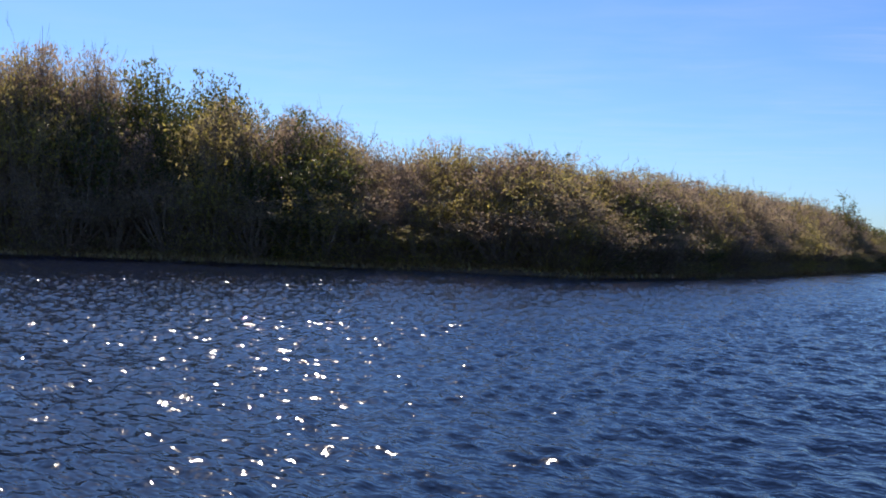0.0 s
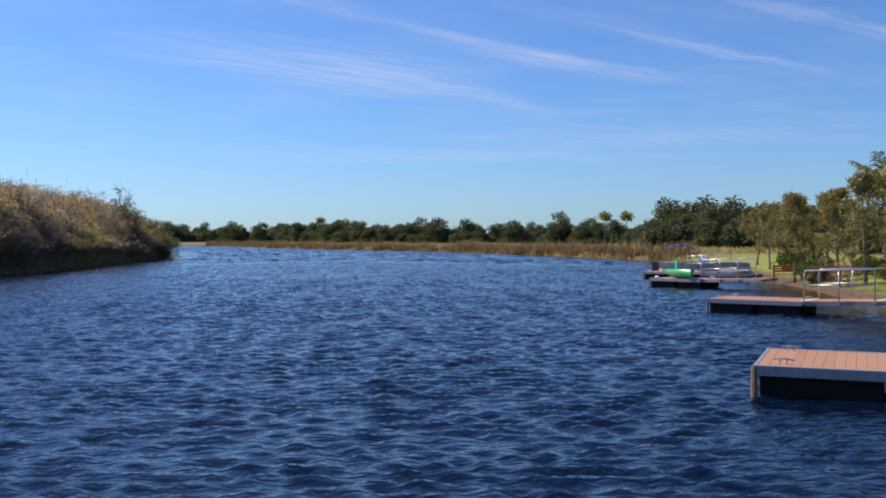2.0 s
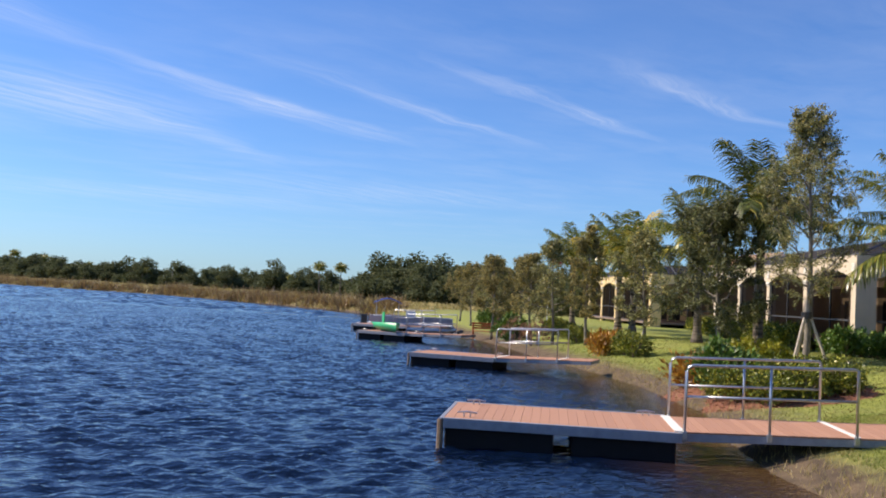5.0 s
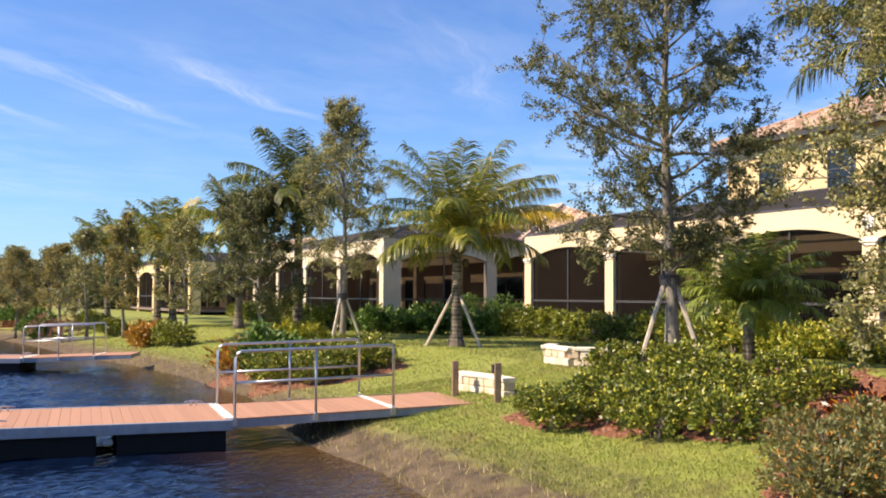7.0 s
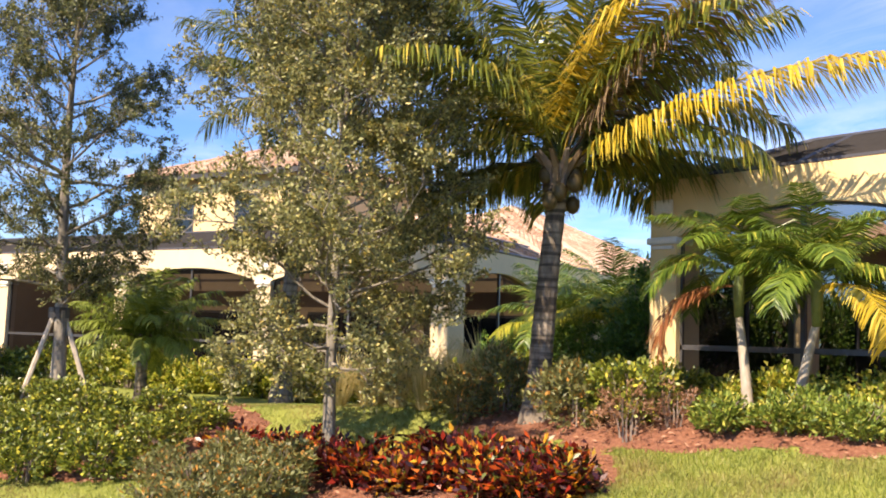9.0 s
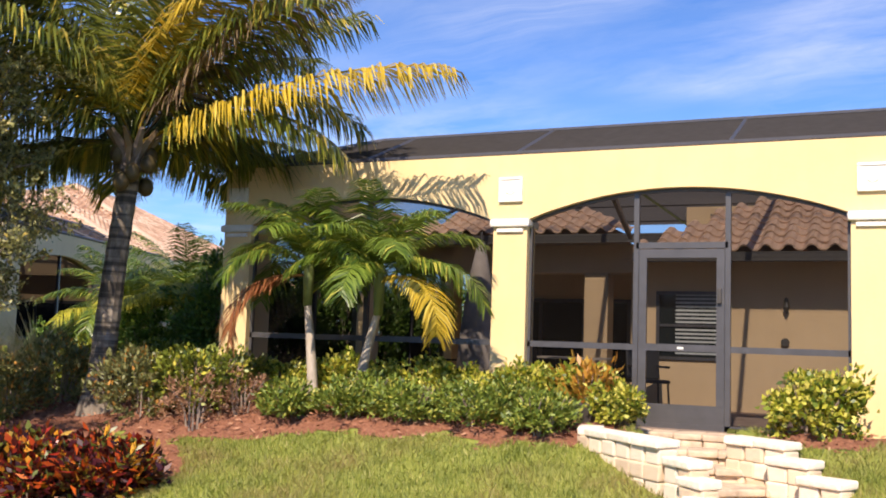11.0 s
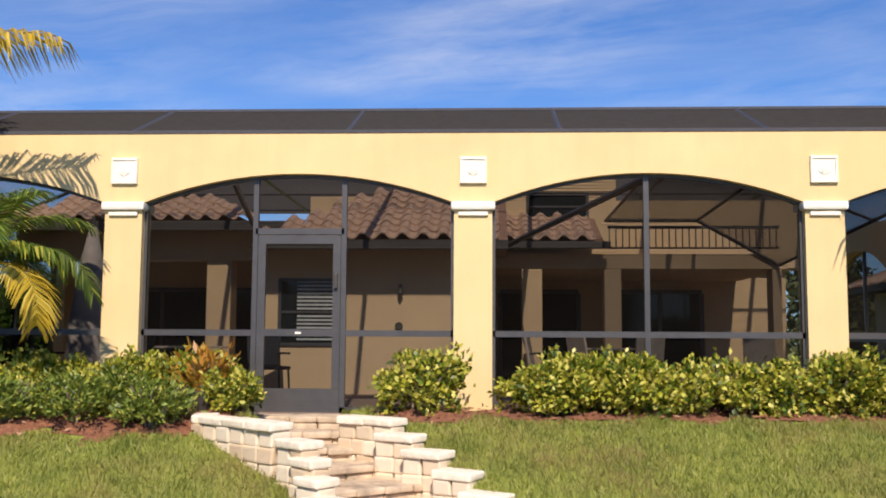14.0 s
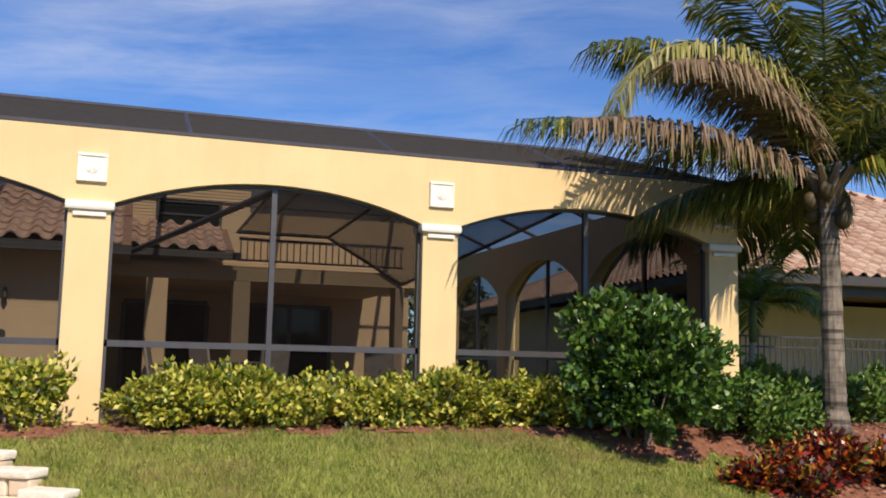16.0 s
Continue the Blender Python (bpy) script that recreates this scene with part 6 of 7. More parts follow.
oak(-30.9, -1.6, 5.0, 2.0, 1.2, 4, 36000, 0.08, label="small dark oak beside the round bed", staked=False, trunk_r=0.09, limbs=26, subs=6)
for k, (x, y, h, sp) in enumerate(((-44.4, -9.8, 4.7, 1.5), (-42.4, -7.8, 5.2, 1.0), (-50.5, -14.4, 4.3, 1.5), (-57, -16.2, 4.2, 1.7), (-63, -19.5, 4.0, 1.6), (-70, -22.5, 3.7, 1.6), (-36.5, -4.6, 4.4, 1.6), (-47.5, -11.6, 4.2, 1.5), (-53.5, -13.6, 4.0, 1.6))):
    oak(x, y, h, sp, 1.2, 10 + k, 9500, 0.095, MAT_OAK_ROW if k % 3 else MAT_OAK_GREY, "young oak further along the shore", staked=False, trunk_r=0.08, limbs=18, subs=6, twigs=3, outline=((0, 0.8), (0.3, 1.0), (0.7, 0.7), (1.0, 0.2)))

coconut_palm(-8.57, 9.56, 4.72, 21, "coconut palm with yellowing fronds and green coconuts", lean=(0.22, 0.1), length=3.3, fronds=26, low=66, bare=313,
             extra=((8, 24, 4.2, 30, MAT_PALM_Y), (5, 47, 3.6, 26, MAT_PALM_DRY), (345, 68, 3.3, 75, MAT_PALM_Y), (180, 62, 3.5, 110, MAT_PALM_Y),
                    (185, 52, 4.3, 34, MAT_PALM), (215, 70, 3.6, 60, MAT_PALM), (60, 20, 3.2, 50, MAT_PALM), (95, 15, 3.0, 50, MAT_PALM), (190, 12, 2.6, 55, MAT_PALM)), nuts=9)
# this palm's backlit shade is put into its fronds by the darker leaflet colour
coconut_palm(8.56, 10.08, 4.6, 22, "coconut palm with pale sunlit fronds and dark coconuts", lean=(0.05, 0.1), length=3.0, fronds=20, low=50, bare=225, trunk_r=0.13, green=MAT_PALM_DEEP,
             extra=((181, 16, 4.15, 26, MAT_PALM_DEEP), (186, 18, 3.7, 30, MAT_PALM_DRY), (184, 69, 4.3, 150, MAT_PALM_PALE), (196, 48, 3.2, 70, MAT_PALM_DRY), (172, 56, 3.6, 70, MAT_PALM_DEEP), (230, 80, 3.4, 50, MAT_PALM),
                    (110, 14, 2.8, 60, MAT_PALM_DEEP), (60, 14, 2.8, 60, MAT_PALM_DEEP), (135, 4, 2.6, 45, MAT_PALM_DEEP), (90, 2, 2.6, 50, MAT_PALM_DEEP), (160, 6, 2.4, 40, MAT_PALM_DEEP), (300, 24, 2.8, 50, MAT_PALM)), nuts=9)
coconut_palm(-26.6, 3.95, 3.75, 23, "short staked coconut palm in front of the arcade", lean=(0.1, 0), length=3.2, fronds=26, staked=True, nuts=4, pairs=100, leaflet=0.76, low=58,
             extra=((80, 56, 3.3, 62, MAT_PALM_PALE), (98, 46, 3.3, 60, MAT_PALM_PALE), (70, 36, 3.3, 50, MAT_PALM_Y), (110, 66, 3.2, 60, MAT_PALM_PALE)))
coconut_palm(-32.6, -0.46, 5.15, 24, "tall coconut palm behind the slim oak", length=3.0, fronds=22, nuts=0, pairs=80, wide=0.04, green=MAT_PALM_DEEP)
coconut_palm(-16.9, 10.9, 7.0, 25, "tall coconut palm beside the two-storey house", length=3.2, fronds=22, nuts=4, pairs=90, lean=(0.3, 0.2), green=MAT_PALM_DEEP)
for k, (x, y, top) in enumerate(((-45.2, -6.2, 4.3), (-50.0, -7.6, 4.5), (-40.0, -2.9, 4.6), (-57.5, -11.5, 4.6))):
    coconut_palm(x, y, top, 26 + k, "coconut palm further along the shore", length=2.8, fronds=18, nuts=0, pairs=60, wide=0.05)
coconut_palm(-18.4, 8.6, 2.15, 31, "shaggy dwarf date palm by the arcade", length=1.75, fronds=44, nuts=0, pairs=50, leaflet=0.36, trunk_r=0.12, lean=(0, 0), green=MAT_YELLOWGREEN)
small_palm(-6.1, 10.5, 2.85, 3, (-0.22, 0.12), "small palm with a pale trunk and a rusty dead frond",
           extra=((235, 5, 1.5, 110, MAT_PALM_RUST), (215, 0, 1.3, 100, MAT_PALM_RUST)))
small_palm(-5.5, 10.42, 2.75, 5, (0.22, 0.1), "small palm with a pale leaning trunk and lush fronds",
           extra=((-25, 20, 1.5, 120, MAT_PALM_Y), (-5, 35, 1.7, 110, MAT_PALM_LUSH), (150, 40, 1.7, 100, MAT_PALM_LUSH)), fronds=15)
for k, (x, y) in enumerate(((-12.6, 14.4), (-11.8, 14.9), (-13.3, 15.2), (-11.2, 14.0))):
    small_palm(x, y, 2.2 + 0.25 * (k % 2), 40 + k, (0.1 * (k - 1), 0.1), "yellow-green cane palm between the houses", length=1.8, fronds=12,
               extra=((300, 45, 1.7, 80, MAT_YELLOW), (260, 35, 1.6, 80, MAT_YELLOW)))
small_palm(9.15, 12.6, 2.75, 50, (0.1, 0), "small palm in the shade beside the house", length=1.45)

# ---------------------------------------------------------------- shrubs
rnd = random.Random(4)
S_GREEN = [shrub("shrub", 0.52, 0.72, 2300, 0.075, MAT_GREEN, 60 + k, "clipped green leafy shrub in the mulch bed", group="green shrubs", lump=0.2) for k in range(3)]
S_VARI = [shrub("variegated_shrub", 0.46, 0.60, 3000, 0.075, MAT_VARIEG, 70 + k, "yellow and green variegated shrub of the hedge", group="variegated hedge", wide=0.62, upright=0.15, lump=0.35) for k in range(3)]
S_FEATH = [shrub("shrub", 0.46, 0.54, 2200, 0.080, MAT_FEATHER, 80 + k, "bright green fine-leaved shrub in the mulch bed", group="fine-leaved shrubs", wide=0.38, upright=0.45, lump=0.4) for k in range(3)]
S_CROT = [shrub("croton", 0.42, 0.66, 800, 0.16, MAT_CROTON, 90 + k, "croton with red, orange and dark leaves", "croton", tuft=20, wide=0.42, upright=0.45, group="crotons", lump=0.35) for k in range(4)]
S_GOLD = shrub("croton", 0.45, 0.7, 420, 0.18, MAT_CROTON_GOLD, 95, "golden orange croton on the lawn's edge", "croton", wide=0.34, upright=0.8)
S_OLIVE = [shrub("shrub", 0.55, 0.9, 2300, 0.085, MAT_OLIVE, 100 + k, "olive shrub with small orange tips", wide=0.4, upright=0.5, lump=0.35) for k in range(2)]
S_DARK = [shrub("shrub", 0.50, 0.80, 1500, 0.11, MAT_DARKGREEN, 110 + k, "dark glossy green shrub", group="dark shrubs") for k in range(2)]
S_TALL = [shrub("tall_shrub", 0.80, 1.75, 5000, 0.085, MAT_DARKGREEN, 130 + k, "tall dark green shrub beside a house", group="tall shrubs", lump=0.35, stems=12) for k in range(2)]
S_YEL = shrub("shrub", 0.5, 0.7, 900, 0.11, MAT_YELLOW, 120, "bright yellow leafy shrub")
S_BIG = shrub("large_shrub", 1.05, 1.95, 11000, 0.105, MAT_GLOSSY, 121, "large rounded glossy green shrub against the house", wide=0.6, lump=0.4, stems=16, tuft=26)
S_DEAD = shrub("shrub", 0.42, 0.55, 900, 0.06, MAT_DEAD, 122, "dry brown twiggy shrub", wide=0.25)


def scatter(kinds, places, s0=0.9, s1=1.12, flat=1.0):
    for x, y in places:
        s = rnd.uniform(s0, s1)
        put(rnd.choice(kinds), x + rnd.uniform(-0.06, 0.06), y + rnd.uniform(-0.06, 0.06), rnd.uniform(0, 360), s, 0, s * flat * rnd.uniform(0.9, 1.1))


def line(x0, y0, x1, y1, n):
    return [(x0 + (x1 - x0) * k / (n - 1), y0 + (y1 - y0) * k / (n - 1)) for k in range(n)]


# the neighbour's bed round the staked oak
cells = []
for j in range(8):
    for i in range(9):
        x, y = -16.8 + 0.94 * i + 0.47 * (j % 2), 3.0 + 0.84 * j
        d = max(r - math.hypot(x - cx, y - cy) for cx, cy, r in BEDS[:7])
        if d > 0.1:
            cells.append((x + 0.12, y - 0.42))
scatter(S_GREEN, cells, 0.80, 1.08, 0.86)
# shrubs along the neighbouring houses
for org, turn, n in (((-34.8, 7.8), 18.4, 23), ((-57.4, -3.3), 16.2, 20)):
    c, s = math.cos(radians(turn)), math.sin(radians(turn))
    for k in range(n):
        u, w = 0.6 + k * 0.92, -1.1
        if org[0] < -50 and 8 < u < 10:
            continue
        put(rnd.choice(S_VARI if (k > 12 and org[0] > -40) else S_GREEN), org[0] + c * u - s * w, org[1] + s * u + c * w, rnd.uniform(0, 360), rnd.uniform(1.15, 1.5))
scatter(S_DARK, line(-36.3, 2.0, -34.4, 6.4, 6) + line(-35.6, 2.3, -33.8, 6.2, 5), 1.0, 1.4)
# crotons and the shrubs before them
scatter(S_CROT, [(-10.05, 6.65), (-9.05, 6.85), (-8.45, 7.35), (-8.15, 7.1), (-7.6, 7.5), (-7.2, 7.4), (-9.3, 7.1), (-7.8, 8.0), (-10.6, 6.85), (-10.25, 7.35), (-9.2, 7.4), (-8.7, 7.05), (-8.3, 7.65), (-7.9, 7.3), (-7.5, 7.85), (-7.1, 7.7)], 0.66, 0.92, 0.76)
scatter(S_OLIVE, [(-9.9, 5.3), (-9.5, 5.9), (-9.2, 5.2), (-8.8, 5.7), (-10.1, 6.1), (-8.6, 5.1), (-9.3, 6.3), (-8.5, 4.75), (-9.0, 4.7)], 0.72, 0.9, 0.82)
# the palm's bed
scatter(S_OLIVE, [(-9.6, 9.2), (-9.25, 9.7), (-7.75, 9.45)], 0.8, 0.95)
scatter(S_GREEN, [(-7.2, 9.75), (-7.9, 10.2), (-7.4, 10.6)], 0.9, 1.1)
scatter([S_DEAD], [(-6.65, 9.75), (-6.9, 9.3)], 0.9, 1.1)
scatter(S_VARI, line(-7.9, 11.0, -2.9, 11.05, 9), 0.85, 1.0)
scatter(S_FEATH, line(-6.0, 9.75, -3.05, 10.1, 5) + line(-5.2, 10.4, -3.5, 10.55, 3), 0.86, 1.0, 0.88)
# by the stairs and along the front
put(S_GOLD, -2.75, 10.75, 40, 0.75, 0.1)
put(S_VARI[1], -2.45, 10.7, 10, 0.75)
put(S_VARI[0], -0.46, 10.85, 80, 1.0, 0, 1.05)
scatter(S_VARI, line(0.8, 10.98, 5.0, 10.98, 9), 0.92, 1.05)
put(S_VARI[2], 5.5, 10.75, 20, 0.9)
put(S_BIG, 6.02, 10.15, 15, 0.88, -0.05, 0.87)
scatter(S_DARK, [(7.4, 10.6), (7.9, 10.9), (7.6, 10.1), (8.1, 10.3)], 0.7, 0.9)
scatter(S_DARK, line(8.5, 11.7, 13.5, 11.2, 9) + line(8.8, 12.5, 13.5, 12.2, 7), 0.85, 1.1)
scatter(S_CROT, [(6.75, 9.15), (7.25, 8.95), (7.35, 9.5), (7.9, 9.2), (8.4, 9.05), (8.1, 9.6), (8.7, 9.2), (9.2, 9.5), (9.7, 9.3)], 0.62, 0.85, 0.8)
# between the houses
scatter(S_GREEN, line(-14.0, 13.0, -9.2, 12.5, 8), 0.9, 1.2)
scatter(S_TALL, line(-13.8, 14.0, -9.4, 13.4, 6), 0.7, 0.95, 0.8)
# tall dark planting along the house's flank
for k in range(13):
    put(rnd.choice(S_TALL), -9.25 - 0.5 * (k % 2), 13.0 + 0.85 * k, rnd.uniform(0, 360), rnd.uniform(0.9, 1.1), 0, rnd.uniform(0.95, 1.3))
for org, turn, w in (((-57.4, -3.3), 16.2, 22.2), ((-34.8, 7.8), 18.4, 21.0)):
    c, s = math.cos(radians(turn)), math.sin(radians(turn))
    for k in range(3):
        u, v = w + 0.5 * (k % 2), 3.0 + 1.2 * k
        put(rnd.choice(S_TALL), org[0] + c * u - s * v, org[1] + s * u + c * v, rnd.uniform(0, 360), rnd.uniform(0.8, 1.0), 0, rnd.uniform(0.6, 0.85))
# round bed by the far gangway
for k in range(16):
    a, r = k * 2.4, 0.40 * math.sqrt(k)
    put(rnd.choice(S_GREEN), -23.6 + r * math.cos(a), 0.4 + r * math.sin(a) * 0.9, rnd.uniform(0, 360), rnd.uniform(0.9, 1.2))
scatter(S_DARK, [(-25.6, -1.2), (-25.0, -0.8), (-26.0, -0.7)], 1.2, 1.5)
for x, y in ((-26.5, -2.1), (-26.2, -1.8), (-37.4, -6.3), (-37.9, -6.5), (-38.3, -6.1)):
    put(S_GOLD, x, y, rnd.uniform(0, 360), 1.1)
# crotons at the two ends of the bed
for x, y, k in ((-6.85, 7.6, 0), (-6.7, 8.0, 1), (-7.2, 8.15, 2), (-10.95, 6.6, 3), (-6.5, 7.75, 2)):
    put(S_CROT[k], x, y, 70 * k, 0.8, 0, 0.62)
for x, y in line(-33.0, -0.9, -30.3, 0.2, 5):
    put(S_YEL, x, y, rnd.uniform(0, 360), 1.0)
scatter(S_GREEN, line(-40.5, -6.6, -36.0, -4.8, 6) + line(-52, -11.5, -44, -8.4, 8), 0.9, 1.2)
scatter(S_DARK, [(-49.2, -13.2), (-47.6, -12.6), (-56, -15.6), (-60, -17.5), (-54, -14.2)], 1.2, 1.7)
scatter([S_DEAD], [(-50.0, -13.6), (-46.9, -12.2), (-44.2, -10.6)], 1.5, 2.0)


def grass_tuft(seed):
    rng = np.random.default_rng(seed)
    root = empty("fountain_grass", pose(0, 0, -50), "tall tuft of dry fountain grass", "ornamental grass", "fountain grass")
    verts, faces = [], []
    for k in range(230):
        az, e = rng.uniform(0, 6.28), rng.uniform(0.9, 1.5)
        L = rng.uniform(0.6, 1.15)
        d = np.array([math.cos(az), math.sin(az), 0])
        w = np.array([-math.sin(az), math.cos(az), 0]) * 0.006
        b = d * rng.uniform(0, 0.12)
        m = b + (d * math.cos(e) + np.array([0, 0, math.sin(e)])) * L * 0.6
        t = m + (d * math.cos(e - 0.7) + np.array([0, 0, math.sin(e - 0.7)])) * L * 0.4
        i = len(verts)
        verts += [b - w, b + w, m + w, m - w, t + w * 0.2, t - w * 0.2]
        faces += [(i, i + 1, i + 2, i + 3), (i + 3, i + 2, i + 4, i + 5)]
    np_mesh("blade_tuft", np.array(verts), np.array(faces), MAT_STRAW, root)
    return root


TUFTS = [grass_tuft(k) for k in (1, 2)]
scatter(TUFTS, [(-11.9, 8.75), (-11.4, 8.95), (-10.95, 9.1), (-10.45, 9.2), (-9.95, 9.4), (-11.6, 9.5), (-10.7, 9.7), (-10.1, 9.9)], 0.95, 1.2)
pot = tagged(part("flower_pot", tube(bmesh.new(), [(0, 0, 0), (0, 0, 0.04), (0, 0, 0.22), (0, 0, 0.24)], [0.10, 0.11, 0.15, 0.16], 14), MAT_FASCIA, smooth=True), "dark round flower pot beside the stairs", "flower pot")
pot.matrix_world = pose(-2.75, 10.6, gz(-2.75, 10.6))

# ---------------------------------------------------------------- the wild bank across the water
def scrub(seed, h, w, n, mat, label, twigs=90, leaf=0.26, rise=0.0, whips=200):
    rng = np.random.default_rng(seed)
    root = empty("scrub_bush", pose(0, 0, -50), label, "bush", "scrub on the far bank")
    bm = bmesh.new()
    tips = []
    for k in range(twigs):
        az = rng.uniform(0, 6.28)
        r = w * math.sqrt(rng.random())
        e = h * (1.0 - 0.35 * (r / w) ** 2) * rng.uniform(0.75, 1.08)
        b = np.array([0.25 * r * math.cos(az), 0.25 * r * math.sin(az), -0.1])
        t = np.array([r * math.cos(az), r * math.sin(az), e])
        m = b * 0.5 + t * 0.5 + rng.normal(0, 0.25, 3)
        tube(bm, [b, m, t], [0.05, 0.032, 0.010], 3, caps=False)
        for q in range(3):
            s = rng.uniform(0.35, 0.9)
            p = m * (1 - s) + t * s
            o = p + rng.normal(0, 0.5, 3) + np.array([0, 0, 0.55])
            tube(bm, [p, o], [0.016, 0.006], 3, caps=False)
            tips += [(p, 0.5), (o, 0.35)]
        tips += [(m, 0.7), (t, 0.35)]
    for k in range(whips):                                    # bare whips standing above the leaves
        p = np.array(tips[rng.integers(0, len(tips))][0])
        if p[2] < h * 0.55:
            continue
        q = p + np.array([rng.normal(0, 0.3), rng.normal(0, 0.3), rng.uniform(0.15, 0.45)])
        tube(bm, [p, (p + q) / 2 + rng.normal(0, 0.08, 3), q], [0.014, 0.010, 0.006], 3, caps=False)
        for _ in range(3):
            r = p + (q - p) * rng.uniform(0.3, 0.95)
            tube(bm, [r, r + rng.normal(0, 0.16, 3) + np.array([0, 0, 0.25])], [0.008, 0.005], 3, caps=False)
    part("stem", bm, MAT_TWIG, root, "grey-brown leafless stems")
    P = np.array([p for p, _ in tips])
    S = np.array([s for _, s in tips])
    pick = rng.integers(0, len(P), n)
    pos = P[pick] + rng.normal(0, 1, (n, 3)) * S[pick][:, None] * 0.55
    pos[:, 2] = np.clip(pos[:, 2], 0.1, h * 1.06)
    n0 = n // 6                                              # leafy skirt
    az, r = rng.uniform(0, 6.28, n0), w * np.sqrt(rng.random(n0))
    pos[:n0] = np.column_stack([r * np.cos(az), r * np.sin(az), rng.uniform(0.05, 1.6, n0)])
    way = rng.normal(size=(n, 3)) + np.array([0, 0, rise])
    v, f = leaf_quads(pos, way, leaf * (1 + 0.9 * rise) * rng.uniform(0.6, 1.4, n), leaf * (0.5 - 0.27 * rise) * rng.uniform(0.7, 1.3, n), rng)
    np_mesh("leafage", v, f, mat, root)
    return root


SCRUB = [scrub(200 + k, 6.0, 2.5, 7500, MAT_SCRUB, "grey-brown leafless scrub on the wild bank", leaf=0.15, rise=0.35) for k in range(3)]
SCRUB_O = [scrub(220 + k, 6.0, 2.5, 7500, MAT_SCRUB_OLIVE, "olive-brown scrub on the wild bank", leaf=0.17, rise=0.2) for k in range(2)]
SCRUB_G = [scrub(210 + k, 6.0, 2.5, 7000, MAT_SCRUB_GREEN, "dark green scrub on the wild bank", leaf=0.19, whips=40) for k in range(2)]
BANK = [(15, -65, 12.4), (6.6, -63.4, 12.2), (3, -63, 11.2), (-1.2, -61.7, 10.4), (-3.8, -60.6, 9.6), (-6.5, -60, 8.0), (-11.3, -58.9, 7.1),
        (-16.6, -57.5, 7.2), (-21.2, -54.5, 6.9), (-28, -58.2, 6.6), (-36.7, -64, 6.4), (-42, -68.4, 6.6), (-54, -78.3, 6.2), (-66, -89, 6.4), (-82, -103, 5.2)]


def build_bank():
    step = 1.9
    for (xa, ya, ha), (xb, yb, hb) in zip(BANK, BANK[1:]):
        L = math.hypot(xb - xa, yb - ya)
        nx, ny = (yb - ya) / L, -(xb - xa) / L          # inland
        if ny > 0:
            nx, ny = -nx, -ny
        n = max(1, int(L / step))
        for k in range(n):
            t = (k + rnd.random() * 0.6) / n
            for row, off in enumerate((1.2, 2.6, 4.6, 7.2)):
                x, y = xa + (xb - xa) * t + nx * off + rnd.uniform(-0.5, 0.5), ya + (yb - ya) * t + ny * off
                h = (ha + (hb - ha) * t) * (rnd.uniform(0.30, 0.55), rnd.uniform(0.58, 0.92), rnd.uniform(0.76, 1.0), rnd.uniform(0.86, 1.06))[row]
                green = (-7.0 < x < 2.0 and rnd.random() < 0.6) or rnd.random() < (0.25 if 2 < x < 10 else 0.04) or (x < -70 and rnd.random() < 0.8)
                put(rnd.choice(SCRUB_G if green else SCRUB_O if rnd.random() < 0.42 else SCRUB), x, y, rnd.uniform(0, 360), rnd.uniform(0.9, 1.45), -0.1, h / 6.0)


build_bank()
tree_tip = scrub(230, 7.2, 1.6, 1600, MAT_SCRUB_GREEN, "taller dark bush on the wild bank", twigs=30)
tree_tip.matrix_world = pose(-66.5, -91, gz(-66.5, -91))


# ---------------------------------------------------------------- far shore
def far_tree(seed, h, w, label):
    rng = np.random.default_rng(seed)
    root = empty("far_tree", pose(0, 0, -50), label, "tree", "trees on the far shore")
    part("trunk", tube(bmesh.new(), [(0, 0, -0.3), (0.1, 0, h * 0.4), (0, 0.1, h * 0.7)], [0.22, 0.16, 0.06], 6), MAT_BARK, root)
    pos = []
    for k in range(20):
        a, r = rng.uniform(0, 6.28), math.sqrt(rng.random())
        c = np.array([w * 0.8 * r * math.cos(a), w * 0.8 * r * math.sin(a), h * (0.10 + 0.80 * (1 - r ** 1.6) * rng.uniform(0.3, 1.0))])
        d = rng.normal(0, 1, (190, 3))
        d *= (rng.random(190) ** 0.4 / np.linalg.norm(d, axis=1))[:, None]
        pos.append(c + d * np.array([0.36 * w, 0.36 * w, 0.15 * h]))
    pos = np.concatenate(pos)
    pos[:, 2] = np.maximum(pos[:, 2], 0.15)
    n = len(pos)
    v, f = leaf_quads(pos, rng.normal(size=(n, 3)), rng.uniform(0.28, 0.6, n), rng.uniform(0.18, 0.34, n), rng)
    np_mesh("crown", v, f, MAT_FAR, root)
    return root


FAR = [far_tree(300 + k, 8.0, 3.4, "dark green tree on the far shore") for k in range(4)]
far_palm = coconut_palm(-300, -300, 8.0, 330, "fan-headed palm on the far shore", fronds=26, length=2.4, nuts=0, pairs=18, leaflet=1.0, wide=0.12, trunk_r=0.15, lean=(0.2, 0), z0=0.0)
far_palm["group"] = "palms on the far shore"
SHORE = [(-92, -36), (-110, -44), (-122, -54), (-140, -72), (-158, -92), (-168, -108), (-176, -128), (-195, -165), (-228, -214), (-258, -262), (-255, -296), (-225, -312), (-180, -300)]


